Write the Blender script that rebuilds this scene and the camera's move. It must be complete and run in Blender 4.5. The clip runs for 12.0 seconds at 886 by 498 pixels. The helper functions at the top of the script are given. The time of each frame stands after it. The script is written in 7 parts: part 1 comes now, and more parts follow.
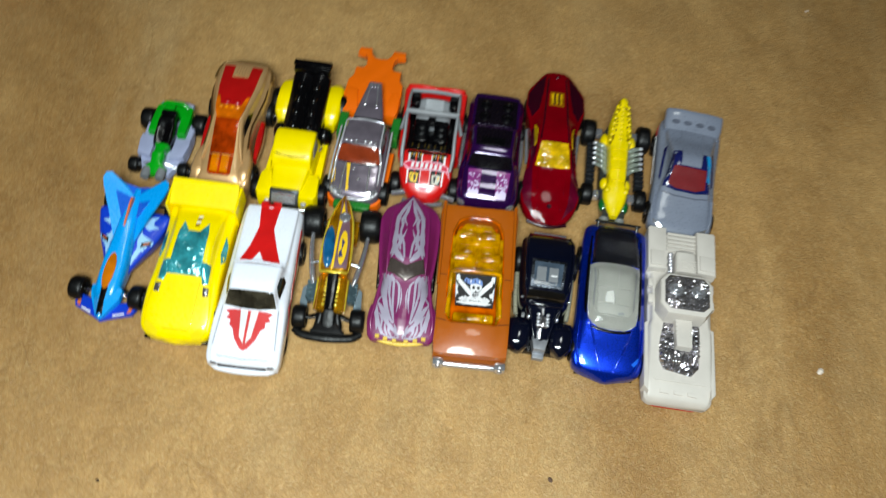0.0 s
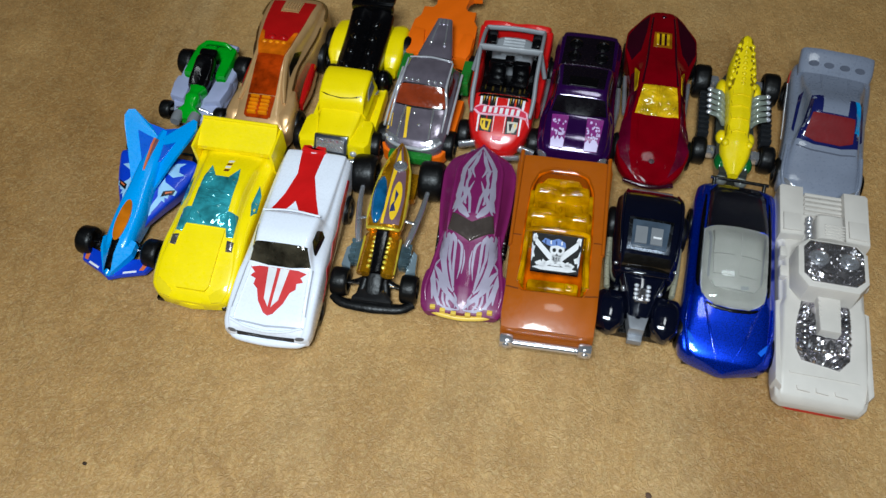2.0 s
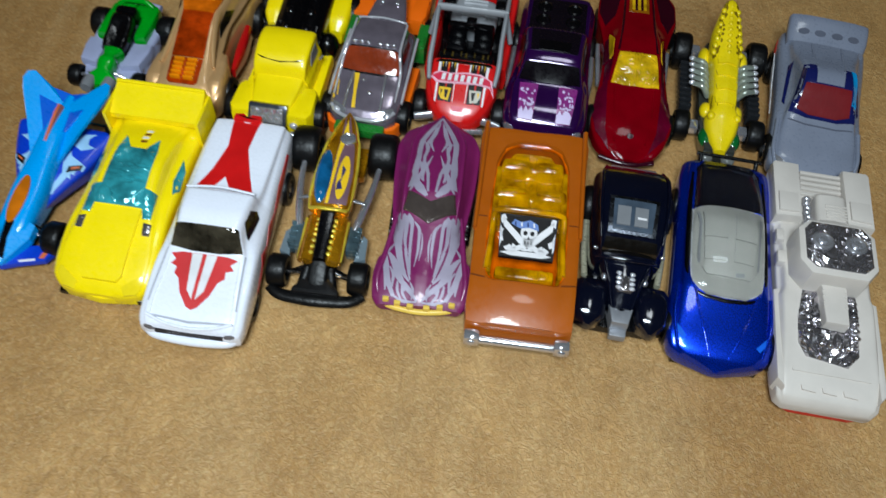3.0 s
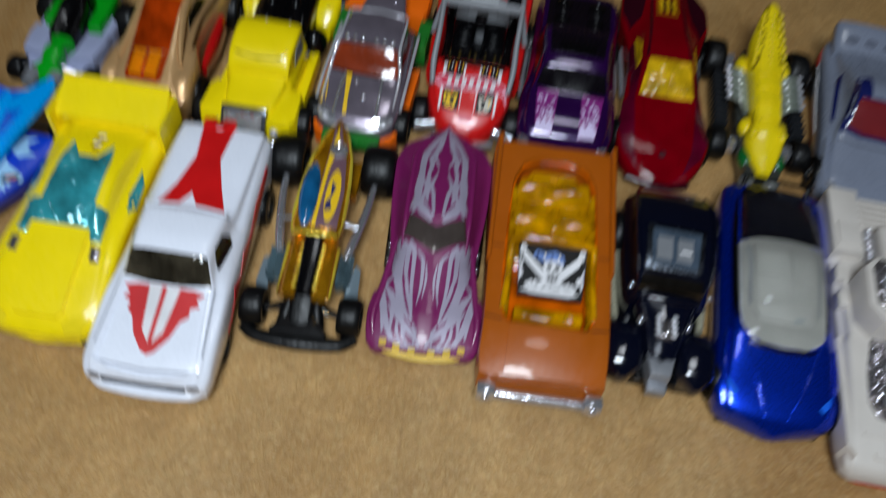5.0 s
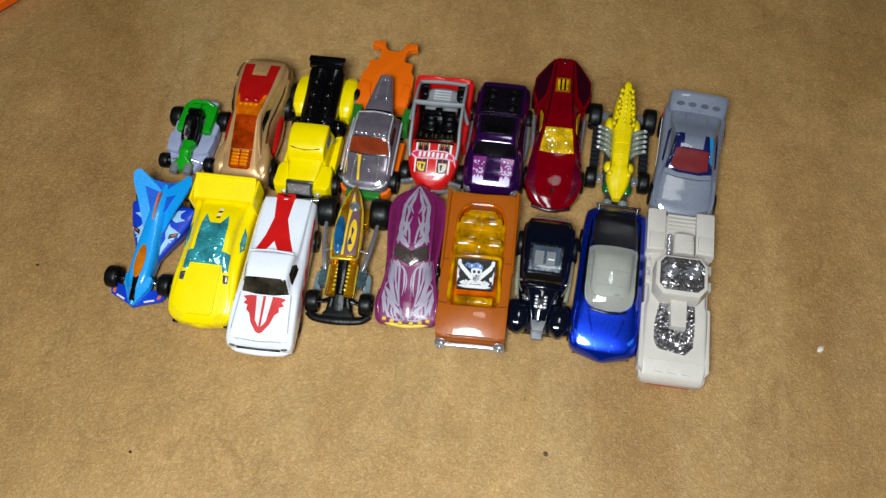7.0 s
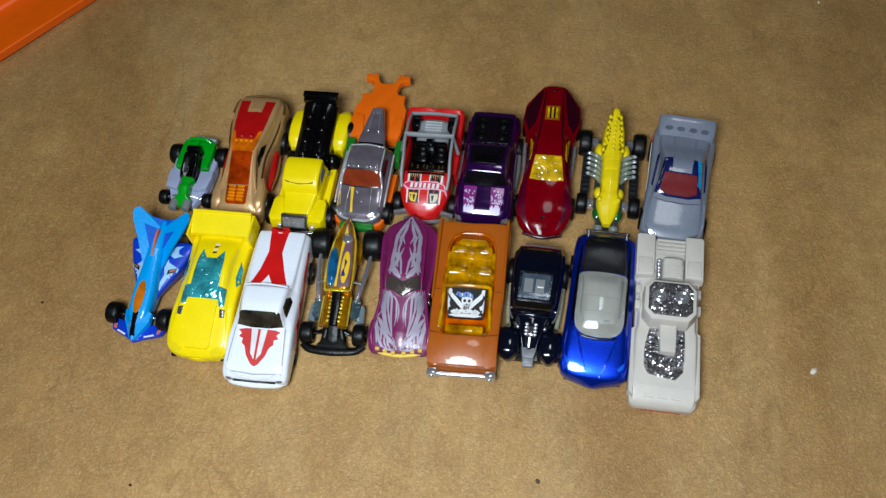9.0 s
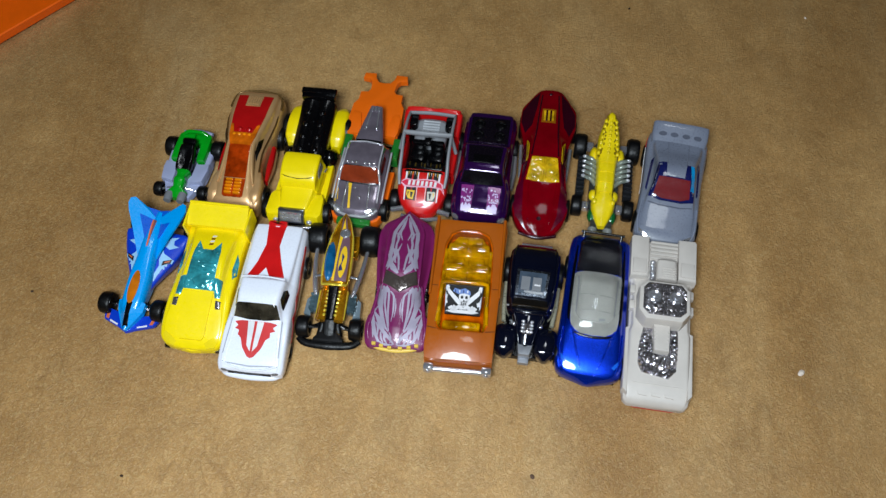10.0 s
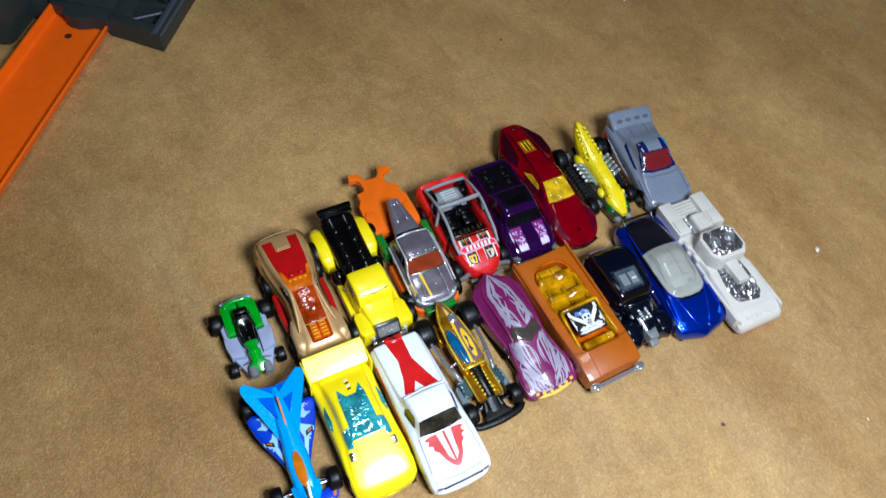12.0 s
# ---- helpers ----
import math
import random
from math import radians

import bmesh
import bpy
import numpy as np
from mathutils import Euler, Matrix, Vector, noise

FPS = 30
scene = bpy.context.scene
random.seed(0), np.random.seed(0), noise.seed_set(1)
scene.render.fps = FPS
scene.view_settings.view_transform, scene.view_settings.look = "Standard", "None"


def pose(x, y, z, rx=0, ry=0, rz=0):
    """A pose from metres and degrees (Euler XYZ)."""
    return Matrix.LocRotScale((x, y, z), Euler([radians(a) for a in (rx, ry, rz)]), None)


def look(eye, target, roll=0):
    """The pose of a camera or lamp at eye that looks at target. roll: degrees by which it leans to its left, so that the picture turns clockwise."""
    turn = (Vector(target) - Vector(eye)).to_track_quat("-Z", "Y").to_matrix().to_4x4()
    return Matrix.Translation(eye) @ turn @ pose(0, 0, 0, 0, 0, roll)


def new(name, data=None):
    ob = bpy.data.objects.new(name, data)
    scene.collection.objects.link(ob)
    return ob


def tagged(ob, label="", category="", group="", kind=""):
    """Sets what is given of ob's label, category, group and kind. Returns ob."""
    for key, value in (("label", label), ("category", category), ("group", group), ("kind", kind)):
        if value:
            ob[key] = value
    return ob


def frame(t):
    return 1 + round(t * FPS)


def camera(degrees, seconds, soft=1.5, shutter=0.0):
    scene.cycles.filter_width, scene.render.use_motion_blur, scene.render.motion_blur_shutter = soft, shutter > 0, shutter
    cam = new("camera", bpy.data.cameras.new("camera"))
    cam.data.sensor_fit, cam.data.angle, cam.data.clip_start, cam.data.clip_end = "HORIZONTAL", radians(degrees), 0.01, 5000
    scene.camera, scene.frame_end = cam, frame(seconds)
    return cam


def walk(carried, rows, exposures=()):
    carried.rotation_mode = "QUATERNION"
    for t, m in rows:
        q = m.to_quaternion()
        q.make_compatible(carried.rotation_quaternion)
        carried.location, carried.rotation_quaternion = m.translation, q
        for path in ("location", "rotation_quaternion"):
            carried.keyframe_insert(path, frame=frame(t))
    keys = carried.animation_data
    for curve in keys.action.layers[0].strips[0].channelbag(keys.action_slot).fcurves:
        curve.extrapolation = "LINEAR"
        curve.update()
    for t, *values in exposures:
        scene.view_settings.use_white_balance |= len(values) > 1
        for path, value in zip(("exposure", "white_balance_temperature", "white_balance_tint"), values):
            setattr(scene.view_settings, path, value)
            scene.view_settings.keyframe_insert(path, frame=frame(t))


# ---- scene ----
from mathutils.bvhtree import BVHTree

cam = camera(56.2, 12.0, soft=1.4, shutter=0.42)
PATH = [
    (0, (-0.04856, -0.19262, 0.32019), (-0.02374, 0.01271, -0.02219), 6.45),
    (0.5, (-0.02298, -0.1801, 0.29726), (-0.03581, 0.00118, -0.05908), 3.03),
    (1, (-0.01847, -0.18368, 0.28423), (-0.04645, 0.0123, -0.06334), -2.63),
    (1.5, (-0.02828, -0.18651, 0.26538), (-0.05637, 0.03138, -0.06889), -3.49),
    (2, (-0.03735, -0.18515, 0.24735), (-0.05752, 0.0376, -0.08427), -2.19),
    (2.5, (-0.0407, -0.17695, 0.23443), (-0.0572, 0.04368, -0.09881), -1.81),
    (3, (-0.04155, -0.16923, 0.21363), (-0.0358, 0.05537, -0.11731), 3.24),
    (3.2, (-0.04279, -0.16978, 0.20587), (-0.02864, 0.05022, -0.12789), 5.49),
    (4.8, (-0.05412, -0.14877, 0.16371), (-0.01935, 0.07199, -0.16803), 12.43),
    (5, (-0.0518, -0.14283, 0.18553), (-0.02979, 0.0853, -0.1423), 7.61),
    (5.5, (-0.03199, -0.17645, 0.3075), (-0.01145, 0.06068, -0.01398), 4.85),
    (6, (-0.01675, -0.20247, 0.3573), (-0.01525, 0.0117, 0.01947), 0.47),
    (6.5, (-0.01461, -0.20122, 0.34601), (-0.02337, 0.00235, 0.00179), -2.35),
    (6.7, (-0.01699, -0.19725, 0.33895), (-0.02703, -0.00144, -0.0097), -2.83),
    (8.3, (0.00484, -0.19398, 0.34174), (-0.02633, -0.00314, -0.00842), -10.76),
    (8.5, (0.00812, -0.19119, 0.34466), (-0.02389, 0.00538, -0.00223), -10.56),
    (9, (0.00024, -0.19408, 0.34491), (-0.02539, 0.00716, 0.00017), -8.21),
    (9.5, (-0.00379, -0.19872, 0.34183), (-0.01996, 0.00683, -0.00093), -4.89),
    (10, (-0.01383, -0.20201, 0.34467), (-0.02336, 0.00462, 0.00231), -2.89),
    (10.5, (-0.04515, -0.17345, 0.34588), (-0.01026, 0.05366, 0.01846), 2.21),
    (11, (-0.13327, -0.14925, 0.33975), (-0.0236, 0.06445, 0.0199), 6.92),
    (11.5, (-0.18834, -0.14739, 0.35901), (-0.04797, 0.04837, 0.03967), 6.64),
    (12, (-0.20589, -0.14808, 0.36132), (-0.0581, 0.03049, 0.03533), 6.44),
]
EXPOSURES = [(0.0, 0.14, 6850, 2), (0.5, -0.11, 6700, 2), (1.0, -0.21, 6700, 2), (2.0, -0.15, 6400, 5), (3.2, -0.20, 6350, 5), (4.8, -0.45, 6200, 5), (5.0, -0.54, 6400, 9), (5.5, -0.83, 7700, 8),
             (6.0, -0.12, 7750, 9), (6.5, 0.0, 7250, 8), (8.5, -0.12, 6550, 6), (9.5, -0.16, 6400, 6), (10.0, -0.16, 6400, 8), (10.5, -0.06, 6600, 7), (11.0, 0.38, 6250, 8), (11.5, 0.34, 6050, 7), (12.0, 0.30, 6000, 7)]
walk(cam, [(t, look(eye, target, roll)) for t, eye, target, roll in PATH], EXPOSURES)

# ---------------------------------------------------------------- light
world = bpy.data.worlds.new("room_light")
scene.world = world
world.use_nodes = True
world.node_tree.nodes["Background"].inputs[0].default_value = (0.62, 0.68, 0.85, 1)
world.node_tree.nodes["Background"].inputs[1].default_value = 0.03


def area_lamp(name, eye, target, size, watts, colour):
    data = bpy.data.lights.new(name, "AREA")
    data.shape, data.size, data.energy, data.color = "DISK", size, watts, colour
    ob = new(name, data)
    ob.matrix_world = look(eye, target)
    return ob


# unseen fixed lamp in place of a small torch carried beside the camera
area_lamp("work_lamp_light", (-0.08, -0.285, 0.455), (-0.035, -0.06, 0), 0.16, 3.5, (0.875, 0.975, 1.06))
# unseen fill added overhead for glints on the chrome
area_lamp("ceiling_lamp_light", (0.15, 0.15, 2.3), (0.05, 0.1, 0), 0.4, 4, (0.92, 0.96, 1.0))


# ---------------------------------------------------------------- materials
def lin(r, g, b):
    f = lambda c: c / 12.92 if c <= 0.04045 else ((c + 0.055) / 1.055) ** 2.4
    return (f(r / 255), f(g / 255), f(b / 255), 1)


def nodes_of(name):
    m = bpy.data.materials.new(name)
    m.use_nodes = True
    nt = m.node_tree
    return m, nt, nt.nodes["Principled BSDF"]


def noise_node(nt, scale, detail=3, rough=0.55):
    co = nt.nodes.new("ShaderNodeTexCoord")
    n = nt.nodes.new("ShaderNodeTexNoise")
    n.inputs["Scale"].default_value, n.inputs["Detail"].default_value, n.inputs["Roughness"].default_value = scale, detail, rough
    nt.links.new(co.outputs["Object"], n.inputs["Vector"])
    return n


def ramp(nt, source, a, b, lo=0.3, hi=0.7):
    r = nt.nodes.new("ShaderNodeValToRGB")
    r.color_ramp.elements[0].position, r.color_ramp.elements[1].position = lo, hi
    r.color_ramp.elements[0].color, r.color_ramp.elements[1].color = a, b
    nt.links.new(source, r.inputs[0])
    return r


def finish(name, rgb, rough=0.35, metal=0.0, coat=0.0, vary=0.12, bump=0.04, grain=900, clear=0.0, ior=1.46, flake=0.0):
    """Painted or moulded surface: a colour with faint wear at two scales, handling marks in the gloss and a fine grain.
    A high vary paints glints and dark reflections into plating and clear plastic.
    """
    m, nt, p = nodes_of(name)
    c = lin(*rgb)
    dark = tuple(v * (1 - vary) for v in c[:3]) + (1,)
    light = tuple(min(1, v * (1 + vary * 0.6)) for v in c[:3]) + (1,)
    big = noise_node(nt, 130, 4)
    nt.links.new(ramp(nt, big.outputs[0], dark, light).outputs[0], p.inputs["Base Color"])
    fine = noise_node(nt, grain, 2)
    lo, hi = max(0.03, rough - 0.06), min(1, rough + 0.07)
    nt.links.new(ramp(nt, fine.outputs[0], (lo, lo, lo, 1), (hi, hi, hi, 1)).outputs[0], p.inputs["Roughness"])
    p.inputs["Metallic"].default_value = metal
    p.inputs["Coat Weight"].default_value = coat
    p.inputs["Coat Roughness"].default_value = 0.06
    p.inputs["IOR"].default_value = ior
    p.inputs["Transmission Weight"].default_value = clear
    b = nt.nodes.new("ShaderNodeBump")
    b.inputs["Strength"].default_value, b.inputs["Distance"].default_value = bump, 0.0004
    nt.links.new(fine.outputs[0], b.inputs["Height"])
    nt.links.new(b.outputs[0], p.inputs["Normal"])
    return m


def chrome_finish(name, rgb, rough=0.14, bump=0.25, grain=420):
    return finish(name, rgb, rough, 1.0, 0, 0.06, bump, grain)


RUBBER = finish("black_tyre_plastic", (7, 7, 8), 0.4, bump=0.3, ior=1.36)
BLACK = finish("black_plastic", (5, 5, 7), 0.22, coat=0.2)
DARK = finish("dark_window_plastic", (15, 13, 11), 0.18, coat=0.6)
CHROME = finish("chrome_plating", (214, 214, 220), 0.13, metal=0.8, coat=0.4, vary=0.2, bump=0.3, grain=420)
# dark mottle in the colour stands for dark reflections in the chrome
FOIL = finish("crumpled_chrome_plating", (190, 186, 190), 0.16, metal=0.9, coat=0.3, vary=0.6, bump=0.7, grain=380)
STEEL = finish("grey_plastic", (120, 122, 126), 0.4)
WHITE = finish("white_enamel", (234, 237, 248), 0.28, coat=0.5, vary=0.03, bump=0.01)
RED = finish("red_print", (200, 24, 26), 0.4)
YELLOW = finish("yellow_enamel", (248, 220, 4), 0.32, coat=0.4, vary=0.05)
PRINT_WHITE = finish("white_print", (228, 226, 228), 0.45)
PRINT_BLACK = finish("black_print", (16, 15, 17), 0.4)
PRINT_SILVER = finish("silver_print", (160, 152, 170), 0.48, metal=0.15)
PRINT_YELLOW = finish("yellow_print", (236, 190, 30), 0.4)
# paler, less metallic chrome: bright reflections are partly put into its colour
BRIGHT = finish("bright_chrome_plating", (232, 232, 238), 0.1, metal=0.55, coat=0.6, vary=0.25, bump=0.6, grain=260)
AXLE = chrome_finish("axle_wire", (170, 170, 172), 0.2)

# ---------------------------------------------------------------- mesh helpers (sizes of the toys in millimetres)
MM = 0.001


def ob_from(name, verts, faces, material, parent=None, label="", smooth=True, sharp=40):
    me = bpy.data.meshes.new(name)
    me.from_pydata([tuple(v) for v in verts], [], faces)
    bm = bmesh.new()
    bm.from_mesh(me)
    bmesh.ops.recalc_face_normals(bm, faces=bm.faces)
    bm.to_mesh(me)
    bm.free()
    me.materials.append(material)
    if smooth:
        for poly in me.polygons:
            poly.use_smooth = True
        me.set_sharp_from_angle(angle=radians(sharp))
    ob = new(name, me)
    if parent:
        ob.parent = parent
    if label:
        tagged(ob, label)
    return ob


TALL = [1.0]


def part(name, geo, material, parent, label="", smooth=True, sharp=40):
    """One mesh under a thing or a part, from (verts, faces) in millimetres of the thing's own axes; TALL is the height of the toy's body over its drawn one."""
    verts, faces = geo
    up = MM * TALL[0]
    return ob_from(name, [(x * MM, y * MM, z * up) for x, y, z in verts], faces, material, parent, label, smooth, sharp)


def join(*geos):
    verts, faces = [], []
    for v, f in geos:
        k = len(verts)
        verts += list(v)
        faces += [tuple(i + k for i in face) for face in f]
    return verts, faces


def moved(geo, x=0, y=0, z=0, rx=0, ry=0, rz=0):
    m = pose(x, y, z, rx, ry, rz)
    return [tuple(m @ Vector(v)) for v in geo[0]], geo[1]


def mirrored(geo):
    return [(-x, y, z) for x, y, z in geo[0]], [tuple(reversed(f)) for f in geo[1]]


def pchip(xs, ys, q):
    """Monotone cubic through the stations: no overshoot between them."""
    xs, ys, q = np.asarray(xs, float), np.asarray(ys, float), np.asarray(q, float)
    h = np.diff(xs)
    d = np.diff(ys, axis=0) / (h[:, None] if ys.ndim > 1 else h)
    m = np.zeros_like(ys)
    m[0], m[-1] = d[0], d[-1]
    with np.errstate(divide="ignore", invalid="ignore"):
        hm = 2 * d[1:] * d[:-1] / (d[1:] + d[:-1])
    m[1:-1] = np.where(d[1:] * d[:-1] > 0, np.nan_to_num(hm), 0)
    i = np.clip(np.searchsorted(xs, q) - 1, 0, len(xs) - 2)
    t = (q - xs[i]) / h[i]
    if ys.ndim > 1:
        t, hh = t[:, None], h[i][:, None]
    else:
        hh = h[i]
    return (ys[i] * (1 + 2 * t) * (1 - t) ** 2 + ys[i + 1] * t * t * (3 - 2 * t)
            + m[i] * hh * t * (1 - t) ** 2 + m[i + 1] * hh * t * t * (t - 1))


def skin(sections, step=1.0, across=4, closed_ends=True):
    """A mirrored hull. sections: (y, [(x, z), ...]) from the lower edge to the centre line, front to rear."""
    ys = [s[0] for s in sections]
    prof = np.array([[c for p in s[1] for c in p] for s in sections], float)
    n = max(len(ys) * 2, int((ys[-1] - ys[0]) / step))
    qs = np.unique(np.concatenate([np.linspace(ys[0], ys[-1], n), ys]))
    rows = pchip(ys, prof, qs).reshape(len(qs), -1, 2)
    k = rows.shape[1]
    s0, s1 = np.arange(k), np.linspace(0, k - 1, (k - 1) * across + 1)
    verts, width = [], 0
    for y, row in zip(qs, rows):
        half = pchip(s0, row, s1)
        line = [(x, y, z) for x, z in half] + [(-x, y, z) for x, z in half[-2::-1]]
        width = len(line)
        verts += line
    faces = []
    for a in range(len(qs) - 1):
        for b in range(width - 1):
            i = a * width + b
            faces.append((i, i + 1, i + width + 1, i + width))
        faces.append((a * width + width - 1, a * width, (a + 1) * width, (a + 1) * width + width - 1))
    if closed_ends:
        faces.append(tuple(range(width)))
        faces.append(tuple(range((len(qs) - 1) * width, len(qs) * width))[::-1])
    return verts, faces


def hull(stations, **k):
    """Car body from stations (y, half width, bottom, shoulder height, half width of the top, top height)."""
    out = []
    for y, w, zb, zs, wt, zt in stations:
        out.append((y, [(w * 0.86, zb), (w * 0.97, zb + (zs - zb) * 0.15), (w, zb + (zs - zb) * 0.55), (w * 0.985, zs - (zs - zb) * 0.14),
                        (w * 0.5 + max(wt, w * 0.55) * 0.5 if wt > w * 0.8 else w * 0.93, zs), (wt * 0.5 + max(w * 0.9, wt) * 0.5 if wt > w * 0.8 else wt * 0.75 + w * 0.25, zs + (zt - zs) * 0.35),
                        (wt, zt - (zt - zs) * 0.12 - 0.15), (wt * 0.86, zt), (wt * 0.45, zt + 0.25), (0, zt + 0.3)]))
    return skin(out, **k)


def pad(poly, z0, z1, r=0.5, dome=0.0):
    """A plate with a rounded upper edge over a plan outline."""
    bm = bmesh.new()
    vs = [bm.verts.new((x, y, z0)) for x, y in poly]
    f = bm.faces.new(vs)
    ext = bmesh.ops.extrude_face_region(bm, geom=[f])
    top = [g for g in ext["geom"] if isinstance(g, bmesh.types.BMVert)]
    for v in top:
        v.co.z = z1
    bmesh.ops.recalc_face_normals(bm, faces=bm.faces)
    if r > 0:
        tops = set(top)
        edges = [e for e in bm.edges if e.verts[0] in tops and e.verts[1] in tops]
        bmesh.ops.bevel(bm, geom=edges, offset=r, segments=2, affect="EDGES", profile=0.6, clamp_overlap=True)
    bm.verts.index_update()
    geo = [tuple(v.co) for v in bm.verts], [tuple(v.index for v in face.verts) for face in bm.faces]
    bm.free()
    return geo


def block(x, y, z, sx, sy, sz, r=0.6):
    """A box with all edges rounded; x, y, z is its centre."""
    bm = bmesh.new()
    bmesh.ops.create_cube(bm, size=1)
    for v in bm.verts:
        v.co = Vector((v.co.x * sx, v.co.y * sy, v.co.z * sz))
    bmesh.ops.bevel(bm, geom=list(bm.edges), offset=min(r, 0.45 * min(sx, sy, sz)), segments=2, affect="EDGES", profile=0.6)
    bm.verts.index_update()
    geo = [(v.co.x + x, v.co.y + y, v.co.z + z) for v in bm.verts], [tuple(v.index for v in face.verts) for face in bm.faces]
    bm.free()
    return geo


def turned(profile, n=24, axis="z"):
    """A solid of revolution from (radius, height) pairs."""
    verts, faces = [], []
    for r, h in profile:
        for i in range(n):
            a = 2 * math.pi * i / n
            p = (r * math.cos(a), r * math.sin(a), h)
            verts.append({"z": p, "x": (p[2], p[0], p[1]), "y": (p[0], p[2], p[1])}[axis])
    for j in range(len(profile) - 1):
        for i in range(n):
            k = (i + 1) % n
            faces.append((j * n + i, j * n + k, (j + 1) * n + k, (j + 1) * n + i))
    faces.append(tuple(range(n)))
    faces.append(tuple(range((len(profile) - 1) * n, len(profile) * n)))
    return verts, faces


def tube(points, r, n=10):
    """A round bar along points; r is one radius or one for each point."""
    pts = [Vector(p) for p in points]
    radii = r if isinstance(r, (list, tuple)) else [r] * len(pts)
    t = np.arange(len(pts))
    q = np.linspace(0, len(pts) - 1, max(2, (len(pts) - 1) * 4 + 1)) if len(pts) > 2 else t
    path = [Vector(p) for p in pchip(t, np.array([tuple(p) for p in pts]), q)]
    rr = np.interp(q, t, radii)
    verts, faces = [], []
    for i, p in enumerate(path):
        d = (path[min(i + 1, len(path) - 1)] - path[max(i - 1, 0)]).normalized()
        a = d.cross(Vector((0, 0, 1)) if abs(d.z) < 0.9 else Vector((1, 0, 0))).normalized()
        b = d.cross(a)
        for k in range(n):
            w = 2 * math.pi * k / n
            verts.append(tuple(p + (a * math.cos(w) + b * math.sin(w)) * rr[i]))
    for i in range(len(path) - 1):
        for k in range(n):
            k2 = (k + 1) % n
            faces.append((i * n + k, i * n + k2, (i + 1) * n + k2, (i + 1) * n + k))
    faces.append(tuple(range(n)))
    faces.append(tuple(range((len(path) - 1) * n, len(path) * n)))
    return verts, faces


def ball(x, y, z, rx, ry, rz, n=14):
    prof = [(max(0.02, math.cos(a)), math.sin(a)) for a in np.linspace(-math.pi / 2, math.pi / 2, n // 2 + 2)]
    v, f = turned(prof, n)
    return [(x + a * rx, y + b * ry, z + c * rz) for a, b, c in v], f


def oval(x, y, rx, ry, n=20, turn=0.0):
    c, s = math.cos(radians(turn)), math.sin(radians(turn))
    return [(x + rx * math.cos(a) * c - ry * math.sin(a) * s, y + rx * math.cos(a) * s + ry * math.sin(a) * c) for a in np.linspace(0, 2 * math.pi, n, endpoint=False)]


def stroke(points, widths, n=10):
    """Outline of a tapering curved brush stroke."""
    t = np.arange(len(points))
    q = np.linspace(0, len(points) - 1, n)
    p = pchip(t, np.array(points, float), q)
    w = np.interp(q, t, widths) / 2
    d = np.gradient(p, axis=0)
    d /= np.maximum(np.linalg.norm(d, axis=1), 1e-6)[:, None]
    side = np.stack([-d[:, 1], d[:, 0]], 1) * w[:, None]
    return [tuple(v) for v in p + side] + [tuple(v) for v in (p - side)[::-1]]


def flip(poly):
    return [(-x, y) for x, y in poly]


def tree_of(geo):
    return BVHTree.FromPolygons([Vector(v) for v in geo[0]], [tuple(f) for f in geo[1]])


def laid(poly, tree, lift=0.12, axis="z", side=1, fine=1.3, skirt=0.5, rough=0.0, seed=1):
    """A thin sheet cut to an outline and laid on a body, from above (x, y), from a flank (y, z) or from the front (x, z)."""
    rnd = random.Random(seed)
    bm = bmesh.new()
    pts = []
    for i, a in enumerate(poly):
        b = poly[(i + 1) % len(poly)]
        n = max(1, int(math.dist(a, b) / fine))
        pts += [(a[0] + (b[0] - a[0]) * k / n, a[1] + (b[1] - a[1]) * k / n) for k in range(n)]
    bm.faces.new([bm.verts.new((u, v, 0)) for u, v in pts])
    bmesh.ops.triangulate(bm, faces=list(bm.faces), ngon_method="BEAUTY")
    for _ in range(4):
        long = [e for e in bm.edges if e.calc_length() > fine * 1.6 and not e.is_boundary]
        if not long:
            break
        bmesh.ops.subdivide_edges(bm, edges=long, cuts=1)
        bmesh.ops.triangulate(bm, faces=list(bm.faces))
    rim = [e for e in bm.edges if e.is_boundary]
    for v in bm.verts:
        u, w = v.co.x, v.co.y
        if axis == "z":
            o, d = Vector((u, w, 80)), Vector((0, 0, -1))
        elif axis == "x":
            o, d = Vector((60 * side, u, w)), Vector((-side, 0, 0))
        else:
            o, d = Vector((u, -90 * side, w)), Vector((0, side, 0))
        hit, normal, _, _ = tree.ray_cast(o, d)
        if hit is None:
            hit, normal, _, _ = tree.find_nearest(o + d * 60)
        if normal.dot(d) > 0:
            normal = -normal
        v.co = hit + normal * (lift + (rnd.uniform(0, rough) if not v.is_boundary else 0))
    ext = bmesh.ops.extrude_edge_only(bm, edges=rim)
    for g in ext["geom"]:
        if isinstance(g, bmesh.types.BMVert):
            if axis == "z":
                g.co.z -= skirt + lift
            elif axis == "x":
                g.co.x -= side * (skirt + lift)
            else:
                g.co.y += side * (skirt + lift)
    bm.verts.index_update()
    geo = [tuple(v.co) for v in bm.verts], [tuple(v.index for v in f.verts) for f in bm.faces]
    bm.free()
    return geo


